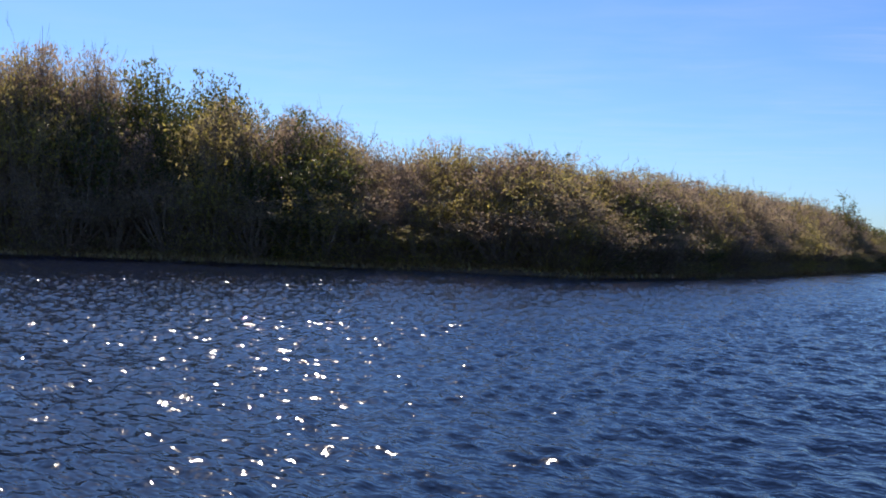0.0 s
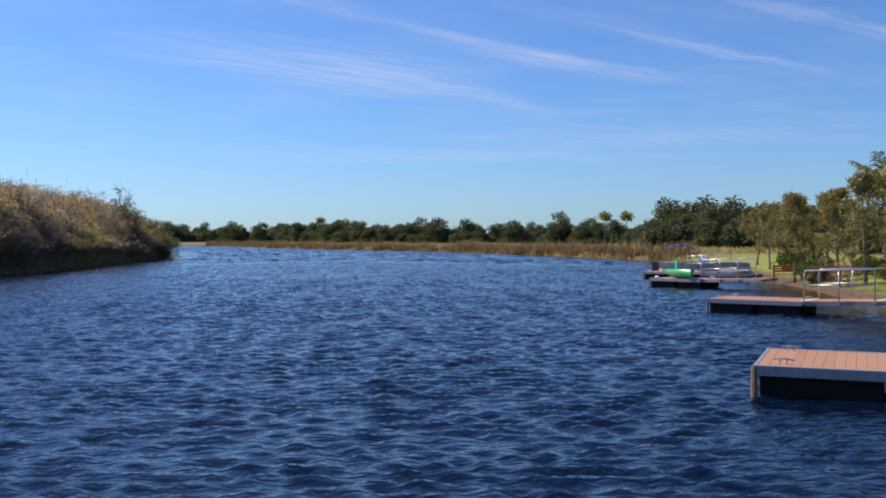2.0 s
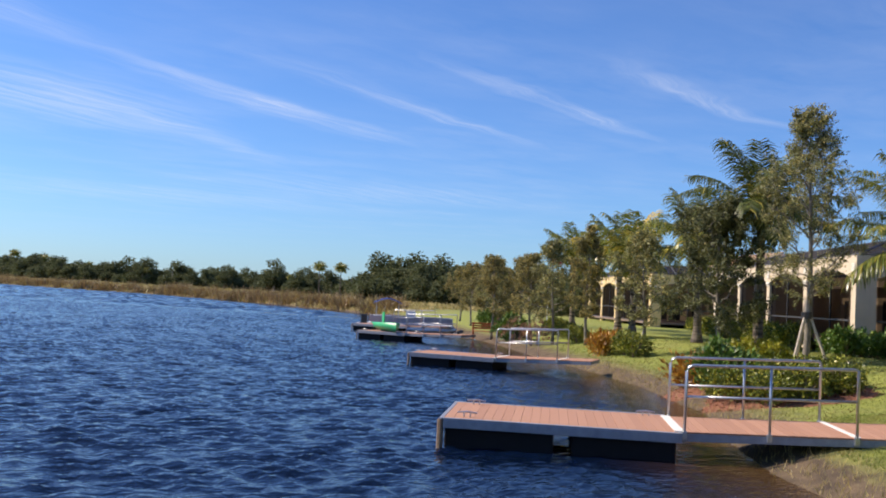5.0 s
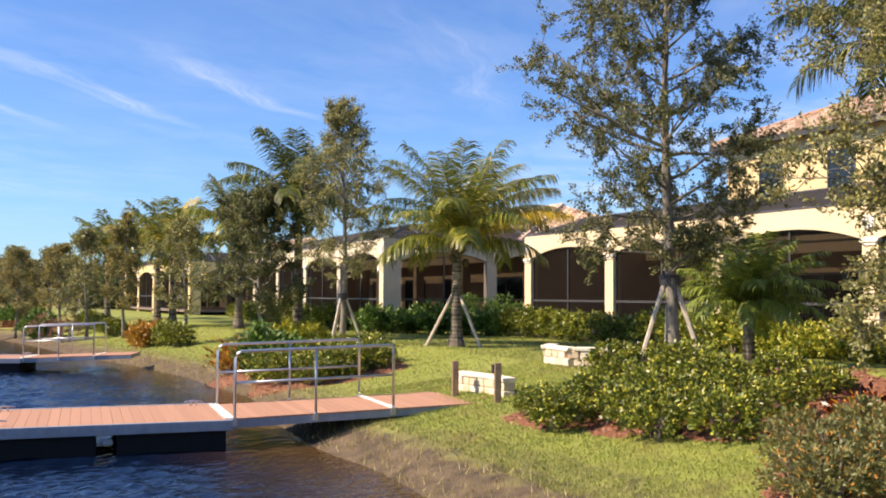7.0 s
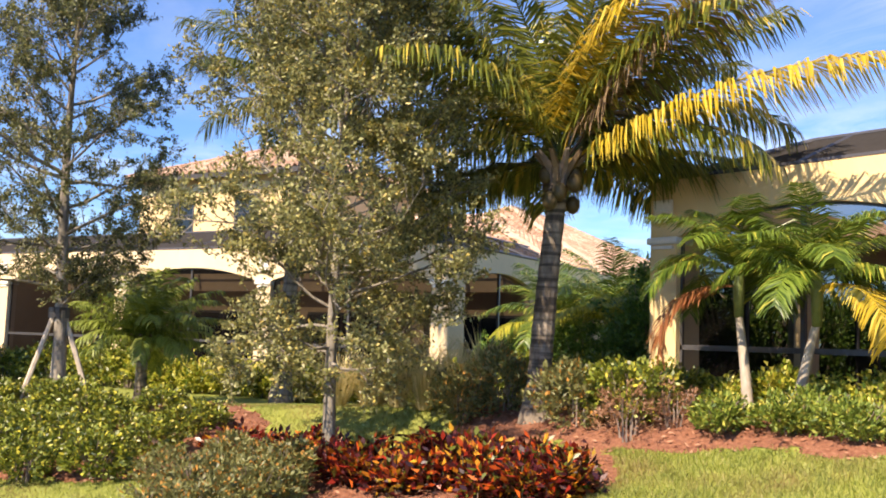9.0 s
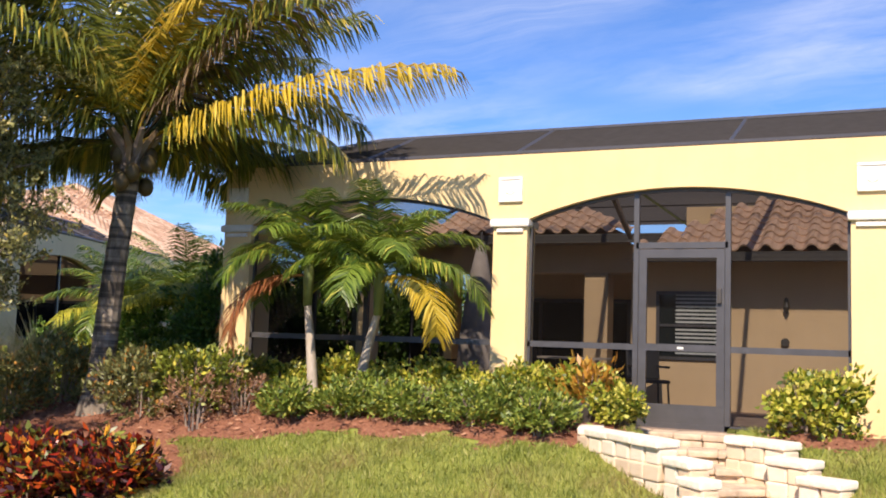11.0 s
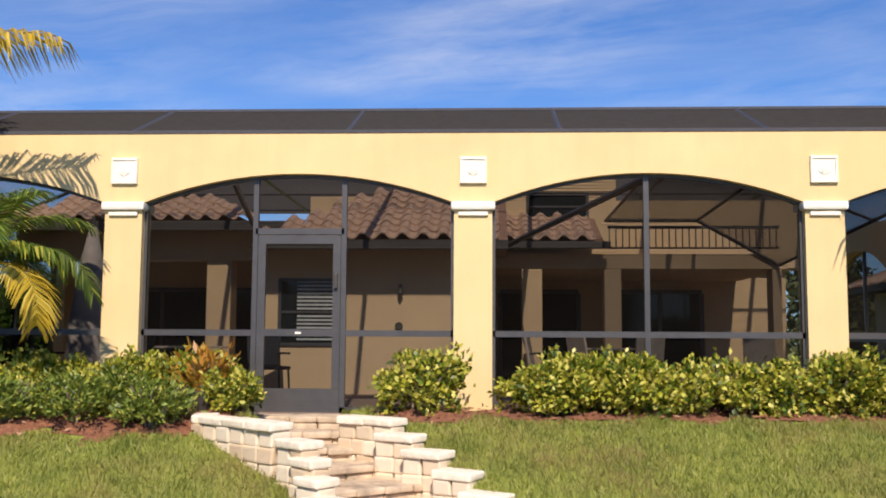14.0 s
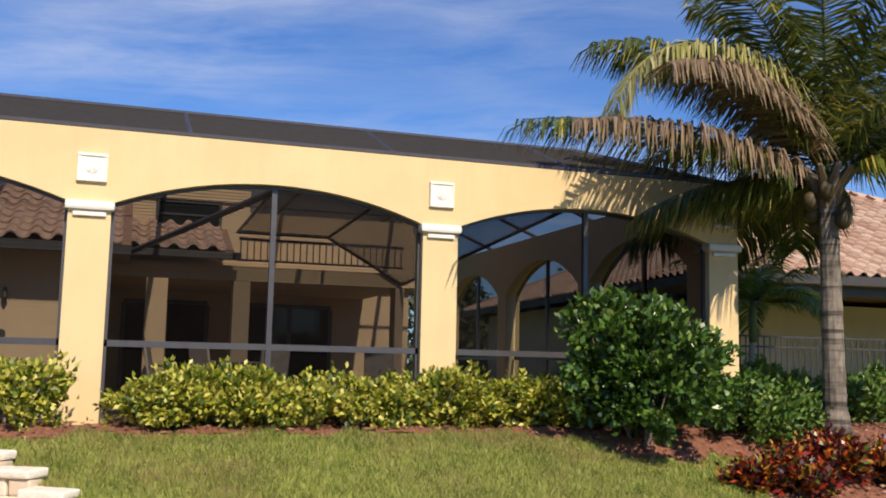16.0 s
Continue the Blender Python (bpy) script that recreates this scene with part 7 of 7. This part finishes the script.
def far_wood(places):
    """Trees too far off to tell apart, joined into one wood."""
    V, F, n0 = [], [], 0
    for x, y, s in places:
        src = rnd.choice(FAR)
        me = next(c for c in src.children if c.name.startswith("crown")).data
        co = np.empty(len(me.vertices) * 3, np.float32)
        me.vertices.foreach_get("co", co)
        idx = np.empty(len(me.loops), np.int32)
        me.loops.foreach_get("vertex_index", idx)
        a = rnd.uniform(0, 6.28)
        co = co.reshape(-1, 3)
        R = np.array([[math.cos(a), -math.sin(a), 0], [math.sin(a), math.cos(a), 0], [0, 0, 1]])
        V.append(co @ R.T * np.array([s * 1.4, s * 1.4, s]) + np.array([x, y, gz(x, y)]))
        F.append(idx.reshape(-1, 4) + n0)
        n0 += len(co)
    ob = np_mesh("far_wood", np.concatenate(V), np.concatenate(F), MAT_FAR)
    tagged(ob, "dark green wood behind the far shore", "trees", kind="stuff")


def build_far_shore():
    wood = []
    for (xa, ya), (xb, yb) in zip(SHORE, SHORE[1:]):
        L = math.hypot(xb - xa, yb - ya)
        n = int(L / 1.3)
        for k in range(n):
            t = (k + rnd.random()) / n
            px, py = xa + (xb - xa) * t, ya + (yb - ya) * t
            D = math.hypot(px, py)
            k2 = 1 + rnd.uniform(32, 110) / D
            x, y = px * k2, py * k2
            s = rnd.uniform(0.5, 0.95) * (1 + 0.18 * math.sin(x * 0.11) * math.sin(y * 0.07)) * min(1.35, 0.60 + D / 560)
            if rnd.random() < 0.05:
                put(far_palm, x, y, rnd.uniform(0, 360), s * 0.78)
            elif k % 2:
                wood.append((x, y, s))
            else:
                put(rnd.choice(FAR), x, y, rnd.uniform(0, 360), s * 1.45, 0, s)
    for x, y, s in ((-140, -51, 0.5), (-150, -70, 0.6)):
        put(far_palm, x, y, rnd.uniform(0, 360), s)
    for k in range(34):
        t = (k + rnd.random()) / 34
        o = rnd.uniform(8, 26)
        put(rnd.choice(FAR), -98 - 112 * t + 0.83 * o, -126 - 170 * t - 0.55 * o, rnd.uniform(0, 360), rnd.uniform(0.5, 0.8))
    for k in range(26):
        x = -92 - k * 1.6 + rnd.uniform(-1, 1)
        put(rnd.choice(FAR), x, -16 - 0.55 * k + rnd.uniform(-3, 3), rnd.uniform(0, 360), rnd.uniform(0.5, 0.75))


    for k in range(60):                                         # wood behind the last houses
        d, r = rnd.uniform(125, 190), rnd.uniform(0.22, 0.42)
        wood.append((-d, -d * r, rnd.uniform(0.7, 1.0)))
    far_wood(wood)
    # trees behind the neighbour's house
    for k in range(14):
        put(rnd.choice(FAR), 13 + 2.4 * k + rnd.uniform(-1, 1), 40 + rnd.uniform(-3, 5), rnd.uniform(0, 360), rnd.uniform(0.6, 0.85))


build_far_shore()
far_palm.matrix_world = pose(-146, -72, gz(-146, -72)) @ Matrix.Diagonal((0.6, 0.6, 0.6, 1))


def build_reeds():
    rng = np.random.default_rng(17)
    P = []
    pts = [(-90, -37), (-96, -41), (-104, -49), (-112, -59), (-128, -77), (-143, -98), (-151, -112), (-157, -132), (-174, -168), (-207, -219), (-235, -274)]
    for (xa, ya), (xb, yb) in zip(pts, pts[1:]):
        L = math.hypot(xb - xa, yb - ya)
        n = int(L * 330)
        t = rng.random(n)
        off = rng.gamma(1.2, 15.0, n)
        nx, ny = -(yb - ya) / L, (xb - xa) / L
        if nx > 0:
            nx, ny = -nx, -ny
        P.append(np.stack([xa + (xb - xa) * t + nx * off, ya + (yb - ya) * t + ny * off], 1))
    P = np.concatenate(P)
    m = len(P)
    z = ground_z(P[:, 0], P[:, 1])
    b = np.column_stack([P, z - 0.05])
    clump = 0.7 + 0.4 * np.sin(P[:, 0] * 0.31 + 1.3 * np.sin(P[:, 1] * 0.17)) * np.sin(P[:, 1] * 0.27)
    h = rng.uniform(0.2, 0.75, m) * clump
    az = rng.uniform(0, 6.28, m)
    w = np.column_stack([np.cos(az), np.sin(az), np.zeros(m)]) * 0.10
    tip = b + np.column_stack([rng.normal(0, 0.7, m) * h, rng.normal(0, 0.7, m) * h, h])
    v = np.stack([b - w, b + w, tip], 1).reshape(-1, 3)
    ob = np_mesh("field_grass", v, np.arange(m)[:, None] * 3 + np.array([[0, 1, 2]]), MAT_REED)
    tagged(ob, "dry yellow grass on the far bank", "grass", kind="stuff")
    # tussocks of brown reed along the waterline
    C = []
    for (xa, ya), (xb, yb) in zip(pts, pts[1:]):
        L = math.hypot(xb - xa, yb - ya)
        t = rng.random(int(L * 0.75))
        C.append(np.column_stack([xa + (xb - xa) * t, ya + (yb - ya) * t]))
    C = np.concatenate(C) + rng.normal(0, 0.7, (sum(len(c) for c in C), 2)) + np.array([-1.6, 0.8])
    size = rng.uniform(0.8, 1.75, len(C)) ** 1.3
    k = 110
    Q = np.repeat(C, k, 0) + rng.normal(0, 0.42, (len(C) * k, 2)) * np.repeat(size, k)[:, None]
    m = len(Q)
    h = np.repeat(size, k) * rng.uniform(0.5, 1.15, m)
    b = np.column_stack([Q, np.maximum(ground_z(Q[:, 0], Q[:, 1]), 0) - 0.05])
    az = rng.uniform(0, 6.28, m)
    w = np.column_stack([np.cos(az), np.sin(az), np.zeros(m)]) * 0.09
    tip = b + np.column_stack([rng.normal(0, 0.45, m) * h, rng.normal(0, 0.45, m) * h, h])
    ob = np_mesh("shore_reeds", np.stack([b - w, b + w, tip], 1).reshape(-1, 3), np.arange(m)[:, None] * 3 + np.array([[0, 1, 2]]), MAT_FAR_DRY)
    tagged(ob, "brown reed tussocks along the far waterline", "reeds", kind="stuff")
    n = 9000
    t = rng.random(n) * (len(BANK) - 1)
    k = t.astype(int)
    B = np.array(BANK)[:, :2]
    Q = B[k] + (B[k + 1] - B[k]) * (t - k)[:, None] + rng.normal(0, 0.7, (n, 2))
    b = np.column_stack([Q, np.maximum(ground_z(Q[:, 0], Q[:, 1]), 0) - 0.03])
    h = rng.uniform(0.08, 0.3, n)
    az = rng.uniform(0, 6.28, n)
    w = np.column_stack([np.cos(az), np.sin(az), np.zeros(n)]) * 0.09
    tip = b + np.column_stack([rng.normal(0, 0.4, n) * h, rng.normal(0, 0.4, n) * h, h])
    v = np.stack([b - w, b + w, tip], 1).reshape(-1, 3)
    ob = np_mesh("bank_grass", v, np.arange(n)[:, None] * 3 + np.array([[0, 1, 2]]), MAT_FAR_DRY)
    tagged(ob, "low brown grass along the wild bank", "grass", kind="stuff")


build_reeds()

drop_source(*S_GREEN, *S_VARI, *S_FEATH, *S_CROT, S_GOLD, *S_OLIVE, *S_DARK, *S_TALL, S_YEL, S_BIG, S_DEAD, *TUFTS, *SCRUB, *SCRUB_O, *SCRUB_G, *FAR)

# ---------------------------------------------------------------- boats
MAT_HULL = plain("white_boat_hull", (0.70, 0.71, 0.72), 0.35, var=0.08)
MAT_GREENBOAT = plain("green_boat_plastic", (0.04, 0.42, 0.16), 0.4, var=0.12)
MAT_PANEL = plain("grey_boat_panel", (0.36, 0.38, 0.42), 0.4, var=0.15)
MAT_BLUE = plain("blue_canvas", (0.03, 0.09, 0.36), 0.8, var=0.12)
MAT_ORANGE = plain("orange_painted_wood", (0.50, 0.13, 0.04), 0.6, var=0.15)


def hull(bm, length, beam, depth, z, n=12):
    """An open boat shell: pointed bow, flat stern."""
    rows = []
    for k in range(n + 1):
        t = k / n
        w = beam / 2 * (1 - max(0, (t - 0.45) / 0.55) ** 2.2)
        sheer = z + depth + 0.12 * max(0, t - 0.5)
        x = length * (t - 0.5)
        rows.append([bm.verts.new(p) for p in ((x, -w, sheer), (x, -w * 0.8, z + depth * 0.4), (x, 0, z), (x, w * 0.8, z + depth * 0.4), (x, w, sheer))])
    for a, b in zip(rows, rows[1:]):
        for i in range(4):
            bm.faces.new((a[i], b[i], b[i + 1], a[i + 1]))
        bm.faces.new((a[4], b[4], b[0], a[0]))
    bm.faces.new(rows[0])
    return bm


def pontoon_boat(x, y, turn, label):
    root = empty("pontoon_boat", pose(x, y, 0, rz=turn), label, "boat", "boats at the docks")
    for s in (-0.85, 0.85):
        part("pontoon", tube(bmesh.new(), [(-2.7, s, 0.1), (2.3, s, 0.1), (2.9, s, 0.25)], [0.3, 0.3, 0.08], 12), MAT_ALU, root, "silver pontoon", smooth=True)
    part("deck", boxed(-2.7, 2.7, -1.15, 1.15, 0.40, 0.48, 0.02), MAT_HULL, root)
    for a, b, c, d in ((-2.6, 2.6, -1.12, -1.07), (-2.6, 2.6, 1.07, 1.12), (2.55, 2.6, -1.07, 1.07), (-2.6, -2.55, -1.07, 1.07)):
        part("fence_panel", boxed(a, b, c, d, 0.52, 0.92), MAT_PANEL, root, "grey side panel")
    part("seat", boxed(-2.4, -1.2, -0.95, -0.4, 0.48, 0.95, 0.05), MAT_HULL, root, "pale padded seat")
    part("console", boxed(-0.3, 0.3, 0.3, 0.95, 0.48, 1.25, 0.05), MAT_HULL, root)
    for px, py in ((-2.2, -1.05), (-2.2, 1.05), (-0.8, -1.05), (-0.8, 1.05)):
        part("canopy_pole", tube(bmesh.new(), [(px, py, 0.5), (px, py, 1.72)], 0.02, 6), MAT_ALU, root)
    bm = bmesh.new()
    n = 8
    rows = [[bm.verts.new((-2.4 + 1.8 * i / n, s, 1.78 + 0.30 * math.sin(math.pi * i / n) - 0.10 * abs(s))) for s in (-1.15, -0.4, 0.4, 1.15)] for i in range(n + 1)]
    for a, b in zip(rows, rows[1:]):
        for i in range(3):
            bm.faces.new((a[i], b[i], b[i + 1], a[i + 1]))
    bmesh.ops.solidify(bm, geom=bm.faces, thickness=0.16)
    part("canopy", bm, MAT_BLUE, root, "blue canvas canopy", smooth=True)
    part("outboard_motor", boxed(-3.15, -2.75, -0.2, 0.2, 0.1, 0.95, 0.06), MAT_FASCIA, root, "black outboard motor")


pontoon_boat(-57.8, -21.9, 112, "white pontoon boat with a blue canopy moored at a dock")


def small_boat():
    root = empty("small_boat", pose(-45.3, -18.3, 0.42, rz=40), "bright green small boat lying on the dock", "boat", "boats at the docks")
    part("shell", hull(bmesh.new(), 2.3, 1.1, 0.42, 0.0), MAT_GREENBOAT, root, smooth=True)
    part("seat", boxed(-0.5, 0.1, -0.42, 0.42, 0.36, 0.44, 0.02), MAT_GREENBOAT, root)
    part("fin", boxed(-1.1, -0.8, -0.03, 0.03, 0.4, 0.95, 0.02), MAT_GREENBOAT, root)


small_boat()


def bench(x, y, turn):
    root = empty("garden_bench", pose(x, y, gz(x, y), rz=turn), "orange painted garden bench on the shore", "bench")
    for k in range(4):
        part("seat_slat", boxed(-0.75, 0.75, -0.22 + 0.12 * k, -0.13 + 0.12 * k, 0.42, 0.45, 0.005), MAT_ORANGE, root)
    for k in range(3):
        part("back_slat", boxed(-0.75, 0.75, 0.27, 0.30, 0.54 + 0.13 * k, 0.63 + 0.13 * k, 0.005), MAT_ORANGE, root)
    for px in (-0.68, 0.68):
        part("leg", boxed(px - 0.04, px + 0.04, -0.22, -0.15, 0, 0.42), MAT_ORANGE, root)
        part("leg", boxed(px - 0.04, px + 0.04, 0.22, 0.29, 0, 0.9), MAT_ORANGE, root)


bench(-51.3, -15.0, 110)

# ---------------------------------------------------------------- things on the patio
MAT_WICKER = plain("pale_chair_fabric", (0.36, 0.31, 0.25), 0.8, var=0.15)
MAT_BLACKMETAL = plain("black_metal_chair", (0.03, 0.03, 0.03), 0.4, 0.4)
MAT_COVER = plain("grey_umbrella_cover", (0.33, 0.29, 0.26), 0.9, var=0.15, bump=0.3)


def patio_chair(x, y, turn, mat, label):
    root = empty("patio_chair", pose(x, y, FLOOR, rz=turn), label, "chair", "patio chairs")
    part("seat", boxed(-0.25, 0.25, -0.25, 0.25, 0.40, 0.45, 0.015), mat, root)
    ob = part("backrest", boxed(-0.25, 0.25, -0.02, 0.02, 0.0, 0.52, 0.015), mat, root)
    ob.matrix_local = pose(0, 0.24, 0.45, rx=-10)
    for px in (-0.22, 0.22):
        for py in (-0.22, 0.22):
            part("leg", tube(bmesh.new(), [(px, py, 0.40), (px * 1.08, py * 1.08, 0)], 0.015, 6), MAT_BLACKMETAL, root)
        part("armrest", boxed(px - 0.02, px + 0.02, -0.24, 0.24, 0.62, 0.65), MAT_BLACKMETAL, root)


patio_chair(4.7, 16.6, 160, MAT_WICKER, "pale cushioned patio chair on the patio")
patio_chair(-2.95, 14.6, 30, MAT_BLACKMETAL, "black metal patio chair near the wall")
patio_chair(-4.9, 14.5, 200, MAT_BLACKMETAL, "black metal patio chair near the columns")
patio_chair(-5.9, 13.6, 150, MAT_BLACKMETAL, "black metal patio chair behind the small palms")
patio_chair(1.9, 16.0, 120, MAT_WICKER, "pale patio chair under the balcony")
patio_chair(2.7, 16.2, 200, MAT_WICKER, "pale patio chair under the balcony")
patio_chair(1.2, 16.4, 80, MAT_WICKER, "pale patio chair under the balcony")


def patio_table(x, y, label):
    root = empty("patio_table", pose(x, y, FLOOR), label, "table")
    part("tabletop", tube(bmesh.new(), [(0, 0, 0.70), (0, 0, 0.73)], 0.6, 24), MAT_WICKER, root)
    for k in range(4):
        a = k * math.pi / 2 + 0.5
        part("leg", tube(bmesh.new(), [(0.15 * math.cos(a), 0.15 * math.sin(a), 0.70), (0.42 * math.cos(a), 0.42 * math.sin(a), 0)], 0.02, 6), MAT_BLACKMETAL, root)


patio_table(-4.2, 15.0, "pale round patio table")
patio_table(2.2, 16.9, "pale round patio table under the balcony")


def umbrella(x, y):
    root = empty("closed_umbrella", pose(x, y, FLOOR), "closed patio umbrella in a grey cover", "umbrella")
    part("pole", tube(bmesh.new(), [(0, 0, 0), (0, 0, 2.5)], 0.022, 8), MAT_BRONZE, root)
    part("cover", tube(bmesh.new(), [(0, 0, 0.35), (0.02, 0, 0.6), (0, 0.01, 1.2), (0, 0, 1.9), (0, 0, 2.35)], [0.30, 0.33, 0.26, 0.15, 0.05], 14), MAT_COVER, root, "grey fabric cover", smooth=True)
    part("base", tube(bmesh.new(), [(0, 0, 0), (0, 0, 0.07)], 0.28, 16), MAT_BLACKMETAL, root)


umbrella(-5.15, 13.4)


def flag_pole(x, y, top):
    z = gz(x, y)
    root = empty("flag_pole", pose(x, y, z), "slim white pole with a small red and white flag", "flag")
    h = top - z
    part("pole", tube(bmesh.new(), [(0, 0, -0.1), (0, 0, h + 0.2)], [0.035, 0.02], 8), MAT_HULL, root)
    for k in range(6):
        bm = bmesh.new()
        n = 8
        z0, z1 = h - 0.36 + 0.10 * k, h - 0.265 + 0.10 * k
        low = [bm.verts.new((0.03 + 0.11 * i * 0.35, 0.03 + 0.11 * i, z0 + 0.05 * math.sin(i * 0.9) - 0.02 * i)) for i in range(n + 1)]
        up = [bm.verts.new((0.03 + 0.11 * i * 0.35, 0.03 + 0.11 * i, z1 + 0.05 * math.sin(i * 0.9) - 0.02 * i)) for i in range(n + 1)]
        for i in range(n):
            bm.faces.new((low[i], low[i + 1], up[i + 1], up[i]))
        bmesh.ops.solidify(bm, geom=bm.faces, thickness=0.006)
        part("stripe", bm, MAT_FLAG_RED if k % 2 else MAT_HULL, root, "red cloth stripe" if k % 2 else "white cloth stripe")


MAT_FLAG_RED = plain("red_flag_cloth", (0.52, 0.05, 0.05), 0.8, var=0.1)
flag_pole(-56.5, -12.8, 4.99)
